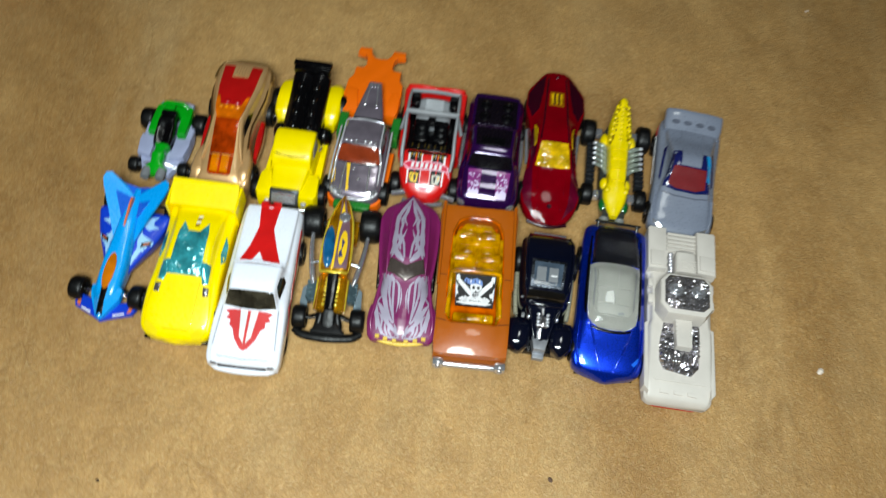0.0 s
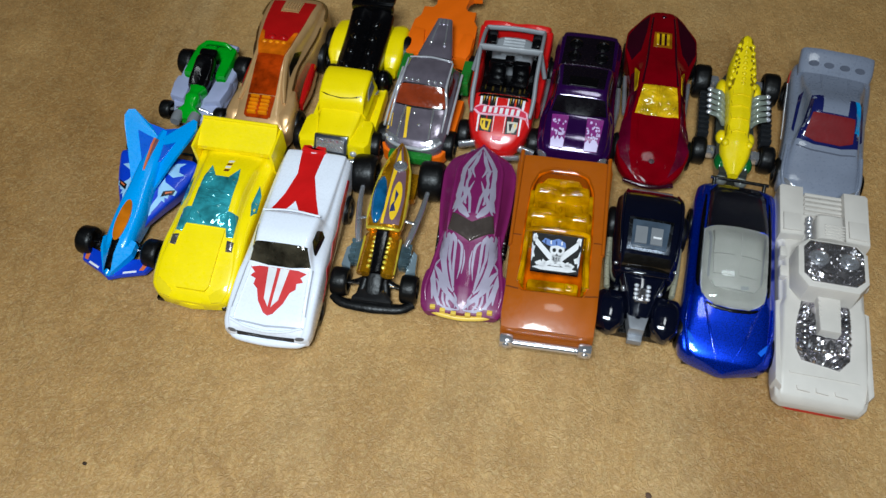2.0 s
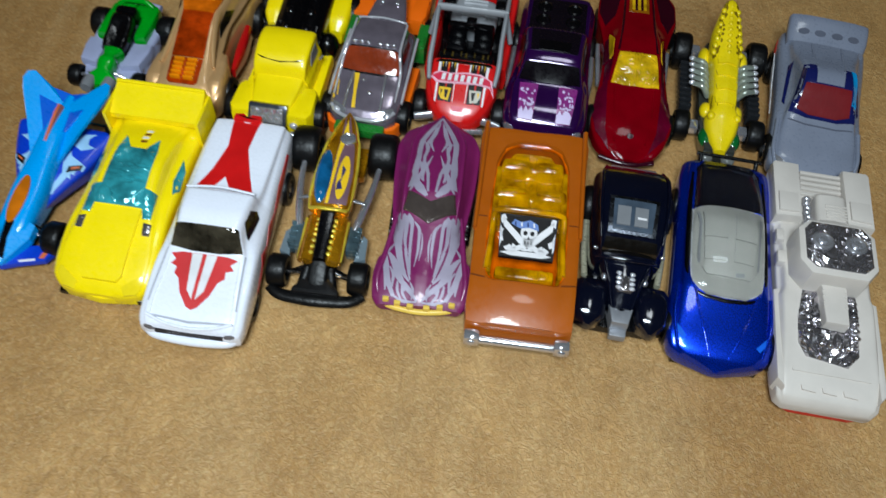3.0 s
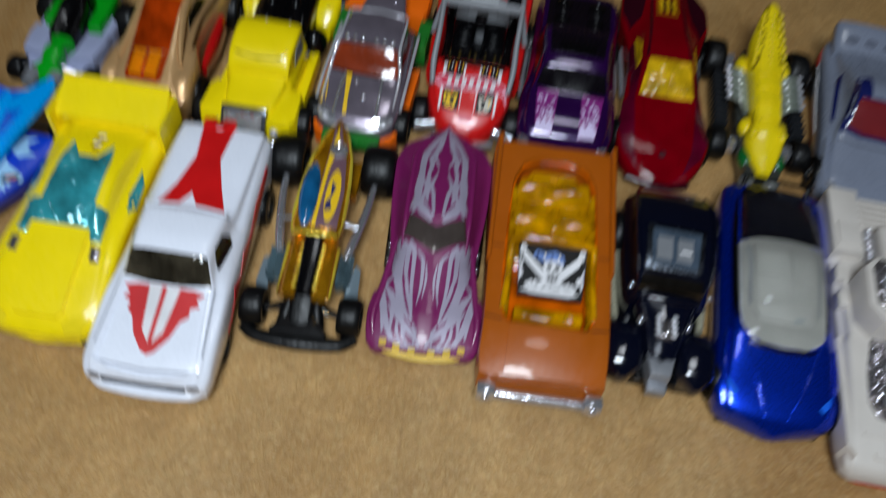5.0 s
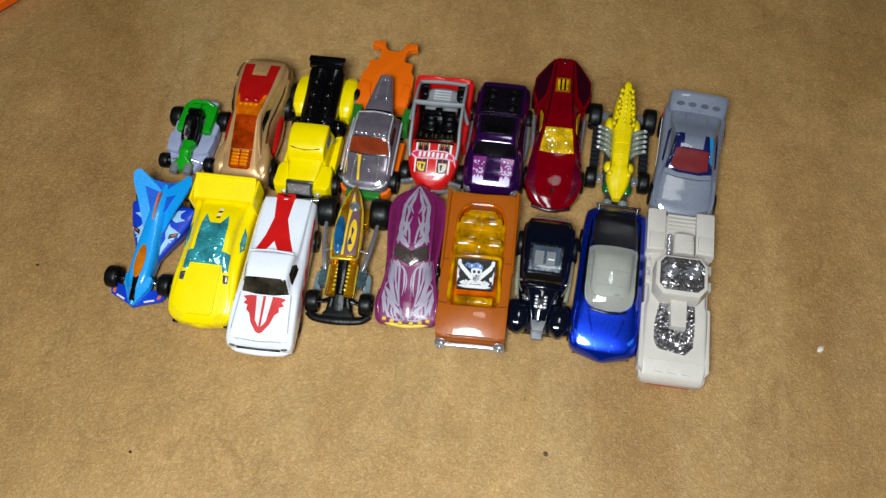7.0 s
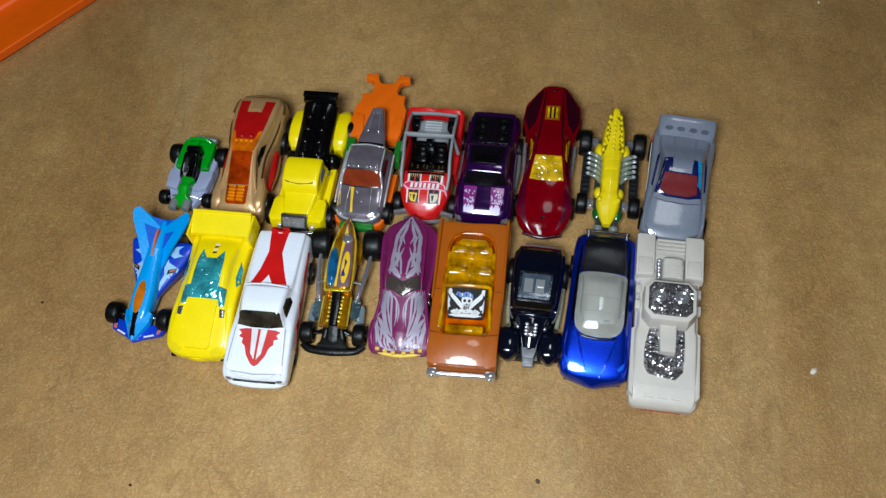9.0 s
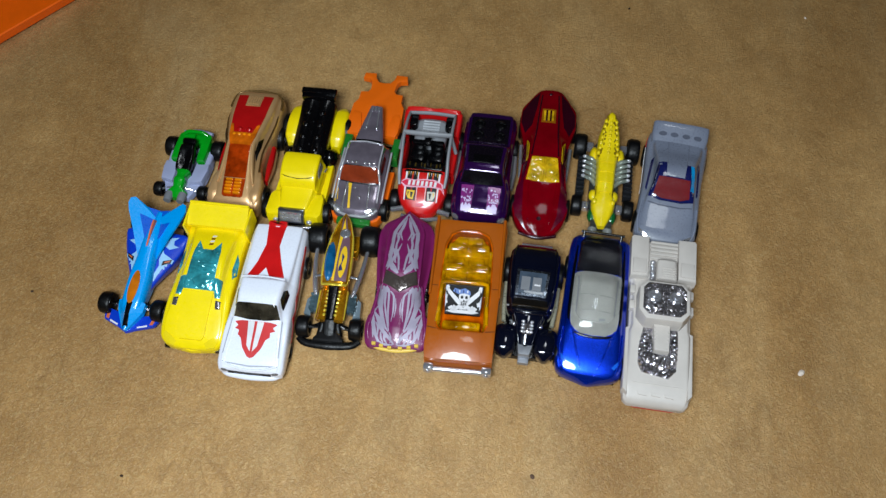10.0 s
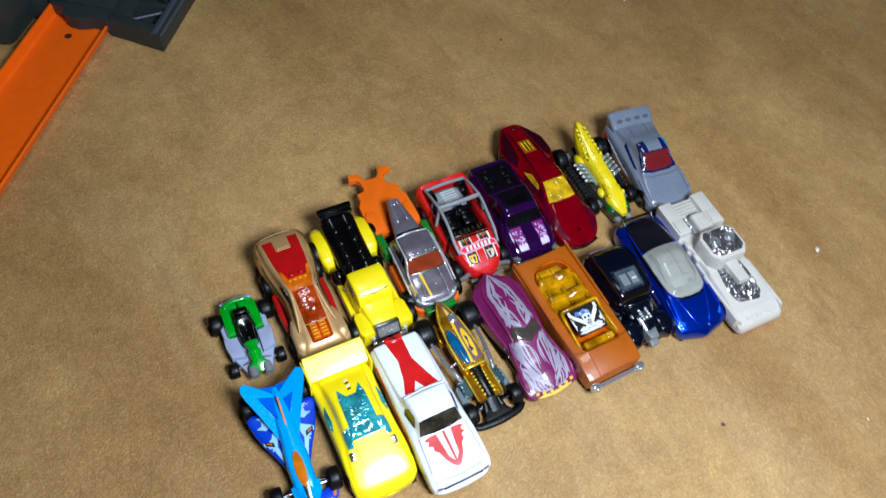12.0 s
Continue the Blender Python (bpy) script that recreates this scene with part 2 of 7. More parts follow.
def plate(poly, tree, lift=0.3, thick=0.8):
    """A flat-edged pane whose corners lie on a body."""
    top = []
    for x, y in poly:
        hit = tree.ray_cast(Vector((x, y, 80)), Vector((0, 0, -1)))[0]
        top.append((x, y, (hit.z if hit else 0) + lift))
    n = len(top)
    verts = top + [(x, y, z - thick) for x, y, z in top]
    return verts, [tuple(range(n)), tuple(range(2 * n - 1, n - 1, -1))] + [(i, n + i, n + (i + 1) % n, (i + 1) % n) for i in range(n)]


GROUP = "toy cars parked in two rows"
CAR_KIND = "toy car"


def toy(x, y, rz, label, tall=1.0, name="toy_car"):
    TALL[0] = tall
    e = new(name)
    e.empty_display_size = 0.01
    e.matrix_basis = pose(x, y, 0, 0, 0, rz)
    return tagged(e, label, CAR_KIND, GROUP)


WHEELS = {}


def wheel(car, x, y, r, w, tyre=RUBBER, rim=CHROME, hub=0.62):
    """A tyre with a shoulder, with its rim (and spokes) as a sub-part; x is the middle of the tread."""
    key = (r, w, tyre.name, rim.name, hub)
    side = 1 if x > 0 else -1
    if key not in WHEELS:
        h = w / 2
        tg = turned([(r * hub * 0.9, -h * 0.6), (r * hub, -h), (r * 0.88, -h), (r * 0.97, -h * 0.8), (r, -h * 0.5), (r, h * 0.5), (r * 0.97, h * 0.8), (r * 0.88, h), (r * hub, h), (r * hub * 0.9, h * 0.6)], 28, "x")
        rg = [turned([(r * hub * 0.92, h * 0.2), (r * hub * 0.92, h * 0.62), (r * hub * 0.8, h * 0.66), (r * hub * 0.72, h * 0.3)], 20, "x"), turned([(0.9, 0), (0.9, h * 0.8), (0.5, h * 0.9)], 10, "x")]
        for i in range(5):
            rg.append(moved(block(h * 0.45, r * hub * 0.45, 0, h * 0.3, r * hub * 0.8, r * 0.16, 0.1), rx=72 * i))
        WHEELS[key] = tg, join(*rg)
    tg, rg = WHEELS[key]
    tall, TALL[0] = TALL[0], 1.0
    t = part("wheel", tg, tyre, car)
    t.location = (x * MM, y * MM, r * MM)
    if side < 0:
        t.rotation_euler = (0, 0, math.pi)
    part("rim", rg, rim, t)
    TALL[0] = tall
    return t


def stretch(car, table):
    """Lays the parts of a toy along its length anew: stations (y as drawn, y as it is), in millimetres."""
    table = sorted(table)
    ys, to = [a for a, _ in table], [b for _, b in table]

    def at(y):
        y /= MM
        if y <= ys[0]:
            return (y - ys[0] + to[0]) * MM
        if y >= ys[-1]:
            return (y - ys[-1] + to[-1]) * MM
        return float(np.interp(y, ys, to)) * MM

    for ob in car.children_recursive:
        if abs(ob.location.y) > 1e-6:
            ob.location.y = at(ob.location.y)
        elif abs(ob.parent.location.y) < 1e-6 or ob.parent == car:
            for v in ob.data.vertices:
                v.co.y = at(v.co.y)


def axles(car, pairs, r=0.55):
    for y, z, half in pairs:
        part("axle", tube([(-half, y, z / TALL[0]), (half, y, z / TALL[0])], r, 8), AXLE, car)


def base(car, poly, z0=1.6, z1=4.2, material=None):
    return part("chassis", pad(poly, z0, z1, 0.4), material or BLACK, car)

# ---------------------------------------------------------------- the support and the room
def suede():
    """Tan leather-like cloth: faint shading, paler stroked sweeps, pebbled grain with short curling creases."""
    m, nt, p = nodes_of("tan_suede_cloth")
    co = nt.nodes.new("ShaderNodeTexCoord")
    stretch = nt.nodes.new("ShaderNodeMapping")
    stretch.inputs["Scale"].default_value = (1.0, 0.45, 1.0)
    stretch.inputs["Rotation"].default_value = (0, 0, 0.5)
    nt.links.new(co.outputs["Object"], stretch.inputs["Vector"])

    def field(scale, detail, rough=0.6, vector=None, distort=0.0):
        n = nt.nodes.new("ShaderNodeTexNoise")
        n.inputs["Scale"].default_value, n.inputs["Detail"].default_value = scale, detail
        n.inputs["Roughness"].default_value, n.inputs["Distortion"].default_value = rough, distort
        nt.links.new(vector or co.outputs["Object"], n.inputs["Vector"])
        return n

    def mix(kind, fac, a, b):
        n = nt.nodes.new("ShaderNodeMix")
        n.data_type, n.blend_type = "RGBA", kind
        if isinstance(fac, float):
            n.inputs[0].default_value = fac
        else:
            nt.links.new(fac, n.inputs[0])
        for k, v in ((6, a), (7, b)):
            if isinstance(v, tuple):
                n.inputs[k].default_value = v
            else:
                nt.links.new(v, n.inputs[k])
        return n.outputs[2]

    def level(source, at, half):
        """A soft line where a field passes one level: one on the line, nothing away from it."""
        r = nt.nodes.new("ShaderNodeValToRGB")
        r.color_ramp.elements[0].position, r.color_ramp.elements[1].position = at - half, at + half
        r.color_ramp.elements[0].color = r.color_ramp.elements[1].color = (0, 0, 0, 1)
        r.color_ramp.elements.new(at).color = (1, 1, 1, 1)
        nt.links.new(source, r.inputs[0])
        return r.outputs[0]

    # slow change of shade, and the paler sweeps that a stroking palm leaves in the nap
    patches = field(7, 4, 0.55, stretch.outputs[0], 0.8)
    blots = field(45, 4, 0.6)
    sweep = nt.nodes.new("ShaderNodeMapping")
    sweep.inputs["Scale"].default_value = (26.0, 5.0, 1.0)
    sweep.inputs["Rotation"].default_value = (0, 0, -0.35)
    nt.links.new(co.outputs["Object"], sweep.inputs["Vector"])
    strokes = field(1.0, 4, 0.55, sweep.outputs[0], 1.1)
    rubbed = ramp(nt, field(5, 2).outputs[0], (0, 0, 0, 1), (1, 1, 1, 1), 0.42, 0.62)
    c = ramp(nt, patches.outputs[0], lin(158, 117, 66), lin(202, 160, 103), 0.3, 0.7).outputs[0]
    c = mix("MULTIPLY", 0.9, c, ramp(nt, blots.outputs[0], (0.87, 0.85, 0.82, 1), (1.09, 1.09, 1.08, 1), 0.3, 0.7).outputs[0])
    c = mix("MULTIPLY", 0.5, c, ramp(nt, field(120, 3, 0.6, None, 0.6).outputs[0], (0.82, 0.80, 0.77, 1), (1.10, 1.10, 1.10, 1), 0.34, 0.66).outputs[0])
    pale = mix("MULTIPLY", 1.0, rubbed.outputs[0], ramp(nt, strokes.outputs[0], (0, 0, 0, 1), (0.5, 0.5, 0.5, 1), 0.46, 0.68).outputs[0])
    c = mix("SCREEN", pale, c, (0.20, 0.15, 0.085, 1))
    # leather grain: small pebbles parted by short curling creases
    pebble = field(620, 4, 0.65, None, 0.9)
    curl = field(300, 2, 0.45, None, 1.4)
    curl_b = field(190, 3, 0.5, stretch.outputs[0], 1.0)
    creases = mix("LIGHTEN", 1.0, level(curl.outputs[0], 0.5, 0.12), level(curl_b.outputs[0], 0.47, 0.08))
    # shade inside the creases, darkened into the colour
    c = mix("MULTIPLY", creases, c, (0.86, 0.84, 0.80, 1))
    # paler scuffed flecks and a few long hairline folds
    fleck = ramp(nt, field(430, 1.5, 0.5, None, 2.6).outputs[0], (0, 0, 0, 1), (1, 1, 1, 1), 0.5, 0.64)
    c = mix("SCREEN", fleck.outputs[0], c, (0.085, 0.072, 0.035, 1))
    fold = mix("MULTIPLY", 1.0, level(field(38, 2.5, 0.5, stretch.outputs[0], 0.7).outputs[0], 0.5, 0.012), ramp(nt, field(24, 2).outputs[0], (0, 0, 0, 1), (1, 1, 1, 1), 0.5, 0.6).outputs[0])
    # the folds are only colour: a painted dark line of shade
    c = mix("MULTIPLY", fold, c, (0.82, 0.79, 0.74, 1))
    # pits between pebbles painted darker, their tops lighter, as if shaded
    c = mix("MULTIPLY", 0.5, c, ramp(nt, pebble.outputs[0], (0.80, 0.79, 0.76, 1), (1.16, 1.16, 1.16, 1), 0.36, 0.64).outputs[0])
    nt.links.new(c, p.inputs["Base Color"])
    gloss = ramp(nt, pebble.outputs[0], (0.56, 0.56, 0.56, 1), (0.46, 0.46, 0.46, 1), 0.35, 0.65)
    nt.links.new(gloss.outputs[0], p.inputs["Roughness"])
    p.inputs["Specular IOR Level"].default_value = 0.5
    low = nt.nodes.new("ShaderNodeMath")
    low.operation = "MULTIPLY_ADD"
    low.inputs[1].default_value = -0.22
    nt.links.new(creases, low.inputs[0])
    nt.links.new(pebble.outputs[0], low.inputs[2])
    b = nt.nodes.new("ShaderNodeBump")
    b.inputs["Strength"].default_value, b.inputs["Distance"].default_value = 0.8, 0.0006
    nt.links.new(low.outputs[0], b.inputs["Height"])
    nt.links.new(b.outputs[0], p.inputs["Normal"])
    return m


SUEDE = suede()
PLASTER = finish("wall_paint", (128, 112, 90), 0.8, grain=200)
CEILING = finish("ceiling_paint", (160, 154, 146), 0.85, grain=200)


def slab(name, x, y, z, sx, sy, sz, material, label, category):
    ob = ob_from(name, block(x, y, z, sx, sy, sz, 0.01)[0], block(x, y, z, sx, sy, sz, 0.01)[1], material)
    return tagged(ob, label, category, kind="structure")


def ground_sheet():
    """One cloth surface: level where the toys stand, with slow rises and shallow creases away from them."""
    xs = np.unique(np.concatenate([np.linspace(-1.7, -0.5, 13), np.linspace(-0.5, 0.5, 161), np.linspace(0.5, 1.7, 13)]))
    ys = np.unique(np.concatenate([np.linspace(-1.7, -0.3, 13), np.linspace(-0.3, 0.7, 161), np.linspace(0.7, 1.7, 11)]))
    verts, faces = [], []
    for y in ys:
        for x in xs:
            far = min(1.0, max(0.0, (max(abs(x + 0.02) - 0.17, abs(y - 0.01) - 0.11, 0)) / 0.12))
            h = 0.0016 * far * (noise.noise((x * 6, y * 6, 0.3)) - 0.15) + 0.0007 * far * noise.noise((x * 24 + 3, y * 15, 1.7))
            verts.append((x, y, min(h, 0.0012)))
    n = len(xs)
    for j in range(len(ys) - 1):
        for i in range(n - 1):
            k = j * n + i
            faces.append((k, k + 1, k + n + 1, k + n))
    return tagged(ob_from("floor", verts, faces, SUEDE), "tan mottled suede-like cloth covering a level surface", "floor", kind="structure")


ground_sheet()
# unseen walls and ceiling, added, toned down to dim reflections on the toys
slab("wall_north", 0, 1.75, 1.15, 3.6, 0.1, 2.4, PLASTER, "plain beige wall, unseen, added round the scene", "wall")
slab("wall_south", 0, -1.75, 1.15, 3.6, 0.1, 2.4, PLASTER, "plain beige wall, unseen, added round the scene", "wall")
slab("wall_east", 1.75, 0, 1.15, 0.1, 3.4, 2.4, PLASTER, "plain beige wall, unseen, added round the scene", "wall")
slab("wall_west", -1.75, 0, 1.15, 0.1, 3.4, 2.4, PLASTER, "plain beige wall, unseen, added round the scene", "wall")
slab("ceiling", 0, 0, 2.4, 3.6, 3.6, 0.1, CEILING, "plain grey ceiling, unseen, added over the scene", "ceiling")

# ---------------------------------------------------------------- front row
def blue_racer():
    car = toy(-0.1629, -0.0085, -10.9, "blue open-wheel toy racer with amber cockpit and broad rear wing", 0.92)
    sky = finish("light_blue_plastic", (4, 152, 232), 0.28, coat=0.3, vary=0.05)
    deep = finish("dark_blue_plastic", (10, 58, 190), 0.32, coat=0.3)
    amber = finish("amber_canopy", (190, 104, 16), 0.1, coat=0.9, vary=0.4, bump=0.3, grain=200)
    body = skin([(-30.5, [(0.6, 4), (0.8, 5), (0.3, 6), (0, 6.2)]), (-24, [(3.2, 4), (3.6, 7), (2.2, 9), (0, 9.6)]), (-17, [(4.6, 4), (5.2, 9), (3.6, 12), (0, 12.6)]),
                 (-8, [(4.8, 4), (5.4, 10), (4.2, 14), (0, 15)]), (2, [(4.4, 5), (4.6, 12), (3.4, 16.5), (0, 17.5)]), (14, [(3.6, 6), (4.2, 13), (3.2, 18.5), (0, 20)]), (26, [(2.4, 8), (2.8, 14), (2, 19), (0, 20.5)])])
    part("body", body, sky, car)
    tree = tree_of(body)
    part("cockpit", laid(oval(-0.2, -11.8, 2.2, 7.6), tree, 0.5, skirt=1.2), amber, car, "amber clear cockpit cover")
    part("nose_scoop", laid([(-1.4, -20), (1.6, -20), (0.8, -28), (-0.6, -28)], tree, 0.15), BLACK, car)
    for s in (1, -1):
        cheek = [(s * 1.3, -16.4, 12.6), (s * 6.4, -17.6, 9.4), (s * 6.0, -21.5, 8), (s * 1.4, -30, 6.4), (s * 1.2, -24, 10.4)]
        low = [(x, y, z - 3) for x, y, z in cheek]
        part("nose_cheek", (cheek + low, [(0, 1, 2, 3, 4), (9, 8, 7, 6, 5)] + [(i, (i + 1) % 5, 5 + (i + 1) % 5, 5 + i) for i in range(5)]), sky, car, smooth=False)
    part("nose_slot", laid([(-1.3, -18.6), (1.3, -18.6), (1.1, -29), (-1.1, -29)], tree, 0.3), BLACK, car)
    # front wing and its end marks
    wing = pad([(-13.8, -21.5), (-12, -26), (-4, -29), (0, -31), (4, -29), (12, -26), (13.8, -21.5), (11, -20.5), (5, -22), (-5, -22), (-11, -20.5)], 2.6, 4.6, 0.5)
    part("front_wing", wing, deep, car)
    wt = tree_of(wing)
    for s in (1, -1):
        part("wing_print", laid([(s * 4.6, -27.6), (s * 9, -26), (s * 9.2, -26.7), (s * 4.8, -28.3)], wt, 0.1), PRINT_WHITE, car)
        part("wing_mark", laid([(s * 10.5, -22), (s * 12, -22), (s * 11.4, -25.4), (s * 9.9, -25.8)], wt, 0.1), finish("orange_mark", (214, 108, 60), 0.4) if s > 0 else bpy.data.materials["orange_mark"], car)
    # side pods, swept and cambered, with pale blue and black prints
    for s in (1, -1):
        pod = skin([(-15, [(3.6, 5), (4.4, 6.6), (4, 7.6), (3, 8)]), (-9, [(4.4, 4.6), (5.4, 7.4), (4.6, 8.6), (3, 9.2)]), (-2, [(7, 4), (8.2, 8.4), (7, 9.8), (3, 11)]), (6, [(11, 4), (12.2, 9.6), (11, 11.2), (3, 13)]), (13, [(13.4, 4.6), (14.6, 11.2), (13.2, 12.6), (3, 14)]), (17.6, [(14.2, 7.4), (15.4, 12.8), (14.4, 13.8), (3, 14)]), (19, [(13, 10), (13.8, 12.8), (13, 13.4), (3, 13.4)])])
        half = [(x if x > 0 else 0, y, z) for x, y, z in pod[0]], pod[1]
        g = half if s > 0 else mirrored(half)
        p = part("side_pod", g, deep, car, "dark blue side pod with pale print")
        t = tree_of(g)
        pale = finish("pale_blue_print", (150, 196, 232), 0.4) if s > 0 else bpy.data.materials["pale_blue_print"]
        part("print", laid([(s * 4.4, -13), (s * 5.2, -9), (s * 8.2, -2.6), (s * 10.6, 2.6), (s * 11.6, 6), (s * 9.4, 5), (s * 7.4, 6.4), (s * 6, 9.6), (s * 5.2, 5), (s * 6, 2), (s * 4.6, -3), (s * 4.2, -8)], t, 0.12), pale, p)
        part("print", laid([(s * 5, 12), (s * 8.6, 10.4), (s * 12.4, 12.4), (s * 10, 13), (s * 9.6, 15), (s * 11.4, 17), (s * 8, 16.2), (s * 6, 14)], t, 0.12), pale, p)
        part("print", laid([(s * 7, 2.2), (s * 10.6, 4.4), (s * 11, 6.2), (s * 7.2, 4.4)], t, 0.2), PRINT_BLACK, p)
        part("print", laid([(s * 8, 3.6), (s * 10, 4.8), (s * 10.2, 5.4), (s * 8.1, 4.3)], t, 0.28), bpy.data.materials["orange_mark"], p)
    # tail: two raised blades that open into the rear wing
    for s in (1, -1):
        blade = [(s * 2.0, 4, 14.5), (s * 4.2, 3, 13.5), (s * 9, 14, 19.4), (s * 13.4, 23, 24), (s * 14.4, 26.2, 25.4), (s * 13.8, 28.6, 26), (s * 11.8, 29.6, 25.6), (s * 5, 26.5, 21.4), (s * 1.2, 23, 20)]
        low = [(x, y, z - 1.3) for x, y, z in blade]
        n = len(blade)
        faces = [tuple(range(n)), tuple(range(2 * n - 1, n - 1, -1))] + [(i, (i + 1) % n, n + (i + 1) % n, n + i) for i in range(n)]
        part("rear_wing", (blade + low, faces), sky, car, smooth=False)
    vz = [(-10.5, 27, 23.4), (0, 27, 19.6), (10.5, 27, 23.4), (3, 12, 18.2), (0, 7, 17.8), (-3, 12, 18.2)]
    part("wing_valley", (vz + [(x, y, z - 1.2) for x, y, z in vz], [(0, 1, 4, 5), (1, 2, 3, 4), (11, 10, 7, 6), (10, 9, 8, 7)] + [(i, 6 + i, 6 + (i + 1) % 6, (i + 1) % 6) for i in range(6)]), finish("mid_blue_plastic", (14, 92, 206), 0.3, coat=0.3), car, smooth=False)
    fin = [(0, 4, 17.2), (0, 21, 20.3), (0, 20, 22.8), (0, 17, 22.4), (0, 6, 18.2)]
    fv = [(0.4, y, z) for _, y, z in fin] + [(-0.4, y, z) for _, y, z in fin]
    part("tail_fin", (fv, [(0, 1, 2, 3, 4), (9, 8, 7, 6, 5)] + [(i, (i + 1) % 5, 5 + (i + 1) % 5, 5 + i) for i in range(5)]), bpy.data.materials["orange_mark"], car, "orange printed tail fin", smooth=False)
    for x, y, r, w in ((-13, -18.5, 5.2, 5.4), (12.4, -18.5, 5.2, 5.4), (-13.6, 26, 6.4, 5.6), (13.6, 26, 6.4, 5.6)):
        wheel(car, x, y, r, w)
    axles(car, [(-18.5, 5.2, 11), (26, 6.4, 13)])
    for s in (1, -1):
        part("suspension_arm", tube([(s * 3, -16, 8), (s * 10, -18, 6)], 0.6), BLACK, car)


def yellow_coupe():
    car = toy(-0.1323, -0.0146, -7.7, "yellow low-slung toy coupe with teal windows and rear spoiler")
    st = [(-33.8, 7, 2.5, 5, 6, 5.4), (-32.4, 12, 2, 6, 10.5, 6.8), (-29.5, 14.6, 2, 8.2, 12.4, 9), (-24, 15.2, 2, 10.6, 12.6, 11.4), (-16, 15, 2, 12.8, 11.5, 14.2), (-10.5, 14.6, 2, 13.6, 10.2, 16), (-3, 14.4, 2, 13.8, 9.2, 18.8), (6, 14.4, 2, 14, 9, 20), (14, 14.6, 2, 14.4, 9.4, 19.4), (21, 14.9, 2, 15, 10, 17.6), (27, 14.8, 3, 15, 11, 16.4), (31, 14, 5, 14.4, 11, 15.4)]
    body = hull(st)
    part("body", body, YELLOW, car)
    t = tree_of(body)
    teal = finish("teal_clear_plastic", (58, 158, 168), 0.07, coat=1.0, metal=0.2, vary=0.65, bump=0.9, grain=330)
    part("canopy", laid([(-5.2, 14.2), (-2.4, 9.6), (2.4, 9.6), (5.2, 14.2), (6.2, 9), (6.6, -3.8), (9.8, -4.2), (10.3, -12), (8, -12.4), (7.2, -9.4), (-7.2, -9.4), (-8, -12.4), (-10.3, -12), (-9.8, -4.2), (-6.6, -3.8), (-6.2, 9)], t, 0.25, rough=0.7, fine=1.3), teal, car, "teal clear plastic canopy")
    for s in (1, -1):
        part("side_window", laid([(s * 12.3, 11.5), (s * 13.6, 8), (s * 13.9, 1), (s * 12.8, -1.5), (s * 11.8, 3)], t, 0.2), teal, car)
        part("hood_vent", laid([(s * 8.6, -13.4), (s * 11, -13.6), (s * 11.2, -17), (s * 9, -17.2)], t, 0.18, rough=0.5, fine=0.8), FOIL, car)
        part("headlamp", laid([(s * 6.5, -31.5), (s * 11.8, -28), (s * 13, -29.4), (s * 11, -32.4), (s * 7.5, -33.2)], t, 0.2), finish("clear_lamp", (240, 214, 30), 0.2, coat=0.6) if s > 0 else bpy.data.materials["clear_lamp"], car)
    part("hood_panel", laid([(-7.2, -10.2), (7.2, -10.2), (6.4, -29), (5, -30.4), (-5, -30.4), (-6.4, -29)], t, 0.7, skirt=0.8), YELLOW, car)
    part("nose_lip", pad([(-13.8, -29.8), (-10.5, -33), (0, -34.4), (10.5, -33), (13.8, -29.8), (13, -28), (-13, -28)], 1.6, 4.4, 0.7), YELLOW, car)
    for i in range(4):
        part("roof_mark", laid([(-0.5, 12.2 + i * 1.6), (1.3, 12.4 + i * 1.6), (1.5, 13.4 + i * 1.6), (-0.3, 13.2 + i * 1.6)], t, 0.15), finish("brown_foil_mark", (128, 62, 36), 0.3, metal=0.4) if i == 0 else bpy.data.materials["brown_foil_mark"] if i % 2 == 0 else PRINT_WHITE, car)
    spoiler = [(-14.6, 22.5, 19.6), (14.6, 22.5, 19.6), (14.2, 32.6, 24.4), (-14.2, 32.6, 24.4), (-14.6, 22.5, 17.6), (14.6, 22.5, 17.6), (14.2, 33.2, 21.6), (-14.2, 33.2, 21.6)]
    part("spoiler", (spoiler, [(0, 1, 2, 3), (7, 6, 5, 4), (0, 4, 5, 1), (1, 5, 6, 2), (2, 6, 7, 3), (3, 7, 4, 0)]), YELLOW, car, smooth=False)
    part("spoiler_lip", tube([(-14.2, 32.3, 24.2), (14.2, 32.3, 24.2)], 0.7), YELLOW, car)
    for s in (1, -1):
        part("spoiler_end_plate", pad([(s * 14.2, 20), (s * 15.2, 20), (s * 15.2, 33), (s * 14.2, 33)], 12, 22, 0.3), YELLOW, car)
        for y in (-21, 19):
            wheel(car, s * 13.2, y, 5.4, 4.6, rim=CHROME)
    base(car, [(-13, -33), (13, -33), (14, -20), (14, 25), (12, 31), (-12, 31), (-14, 25), (-14, -20)], 1.4, 3.2)
    axles(car, [(-21, 5.4, 13), (19, 5.4, 13)])


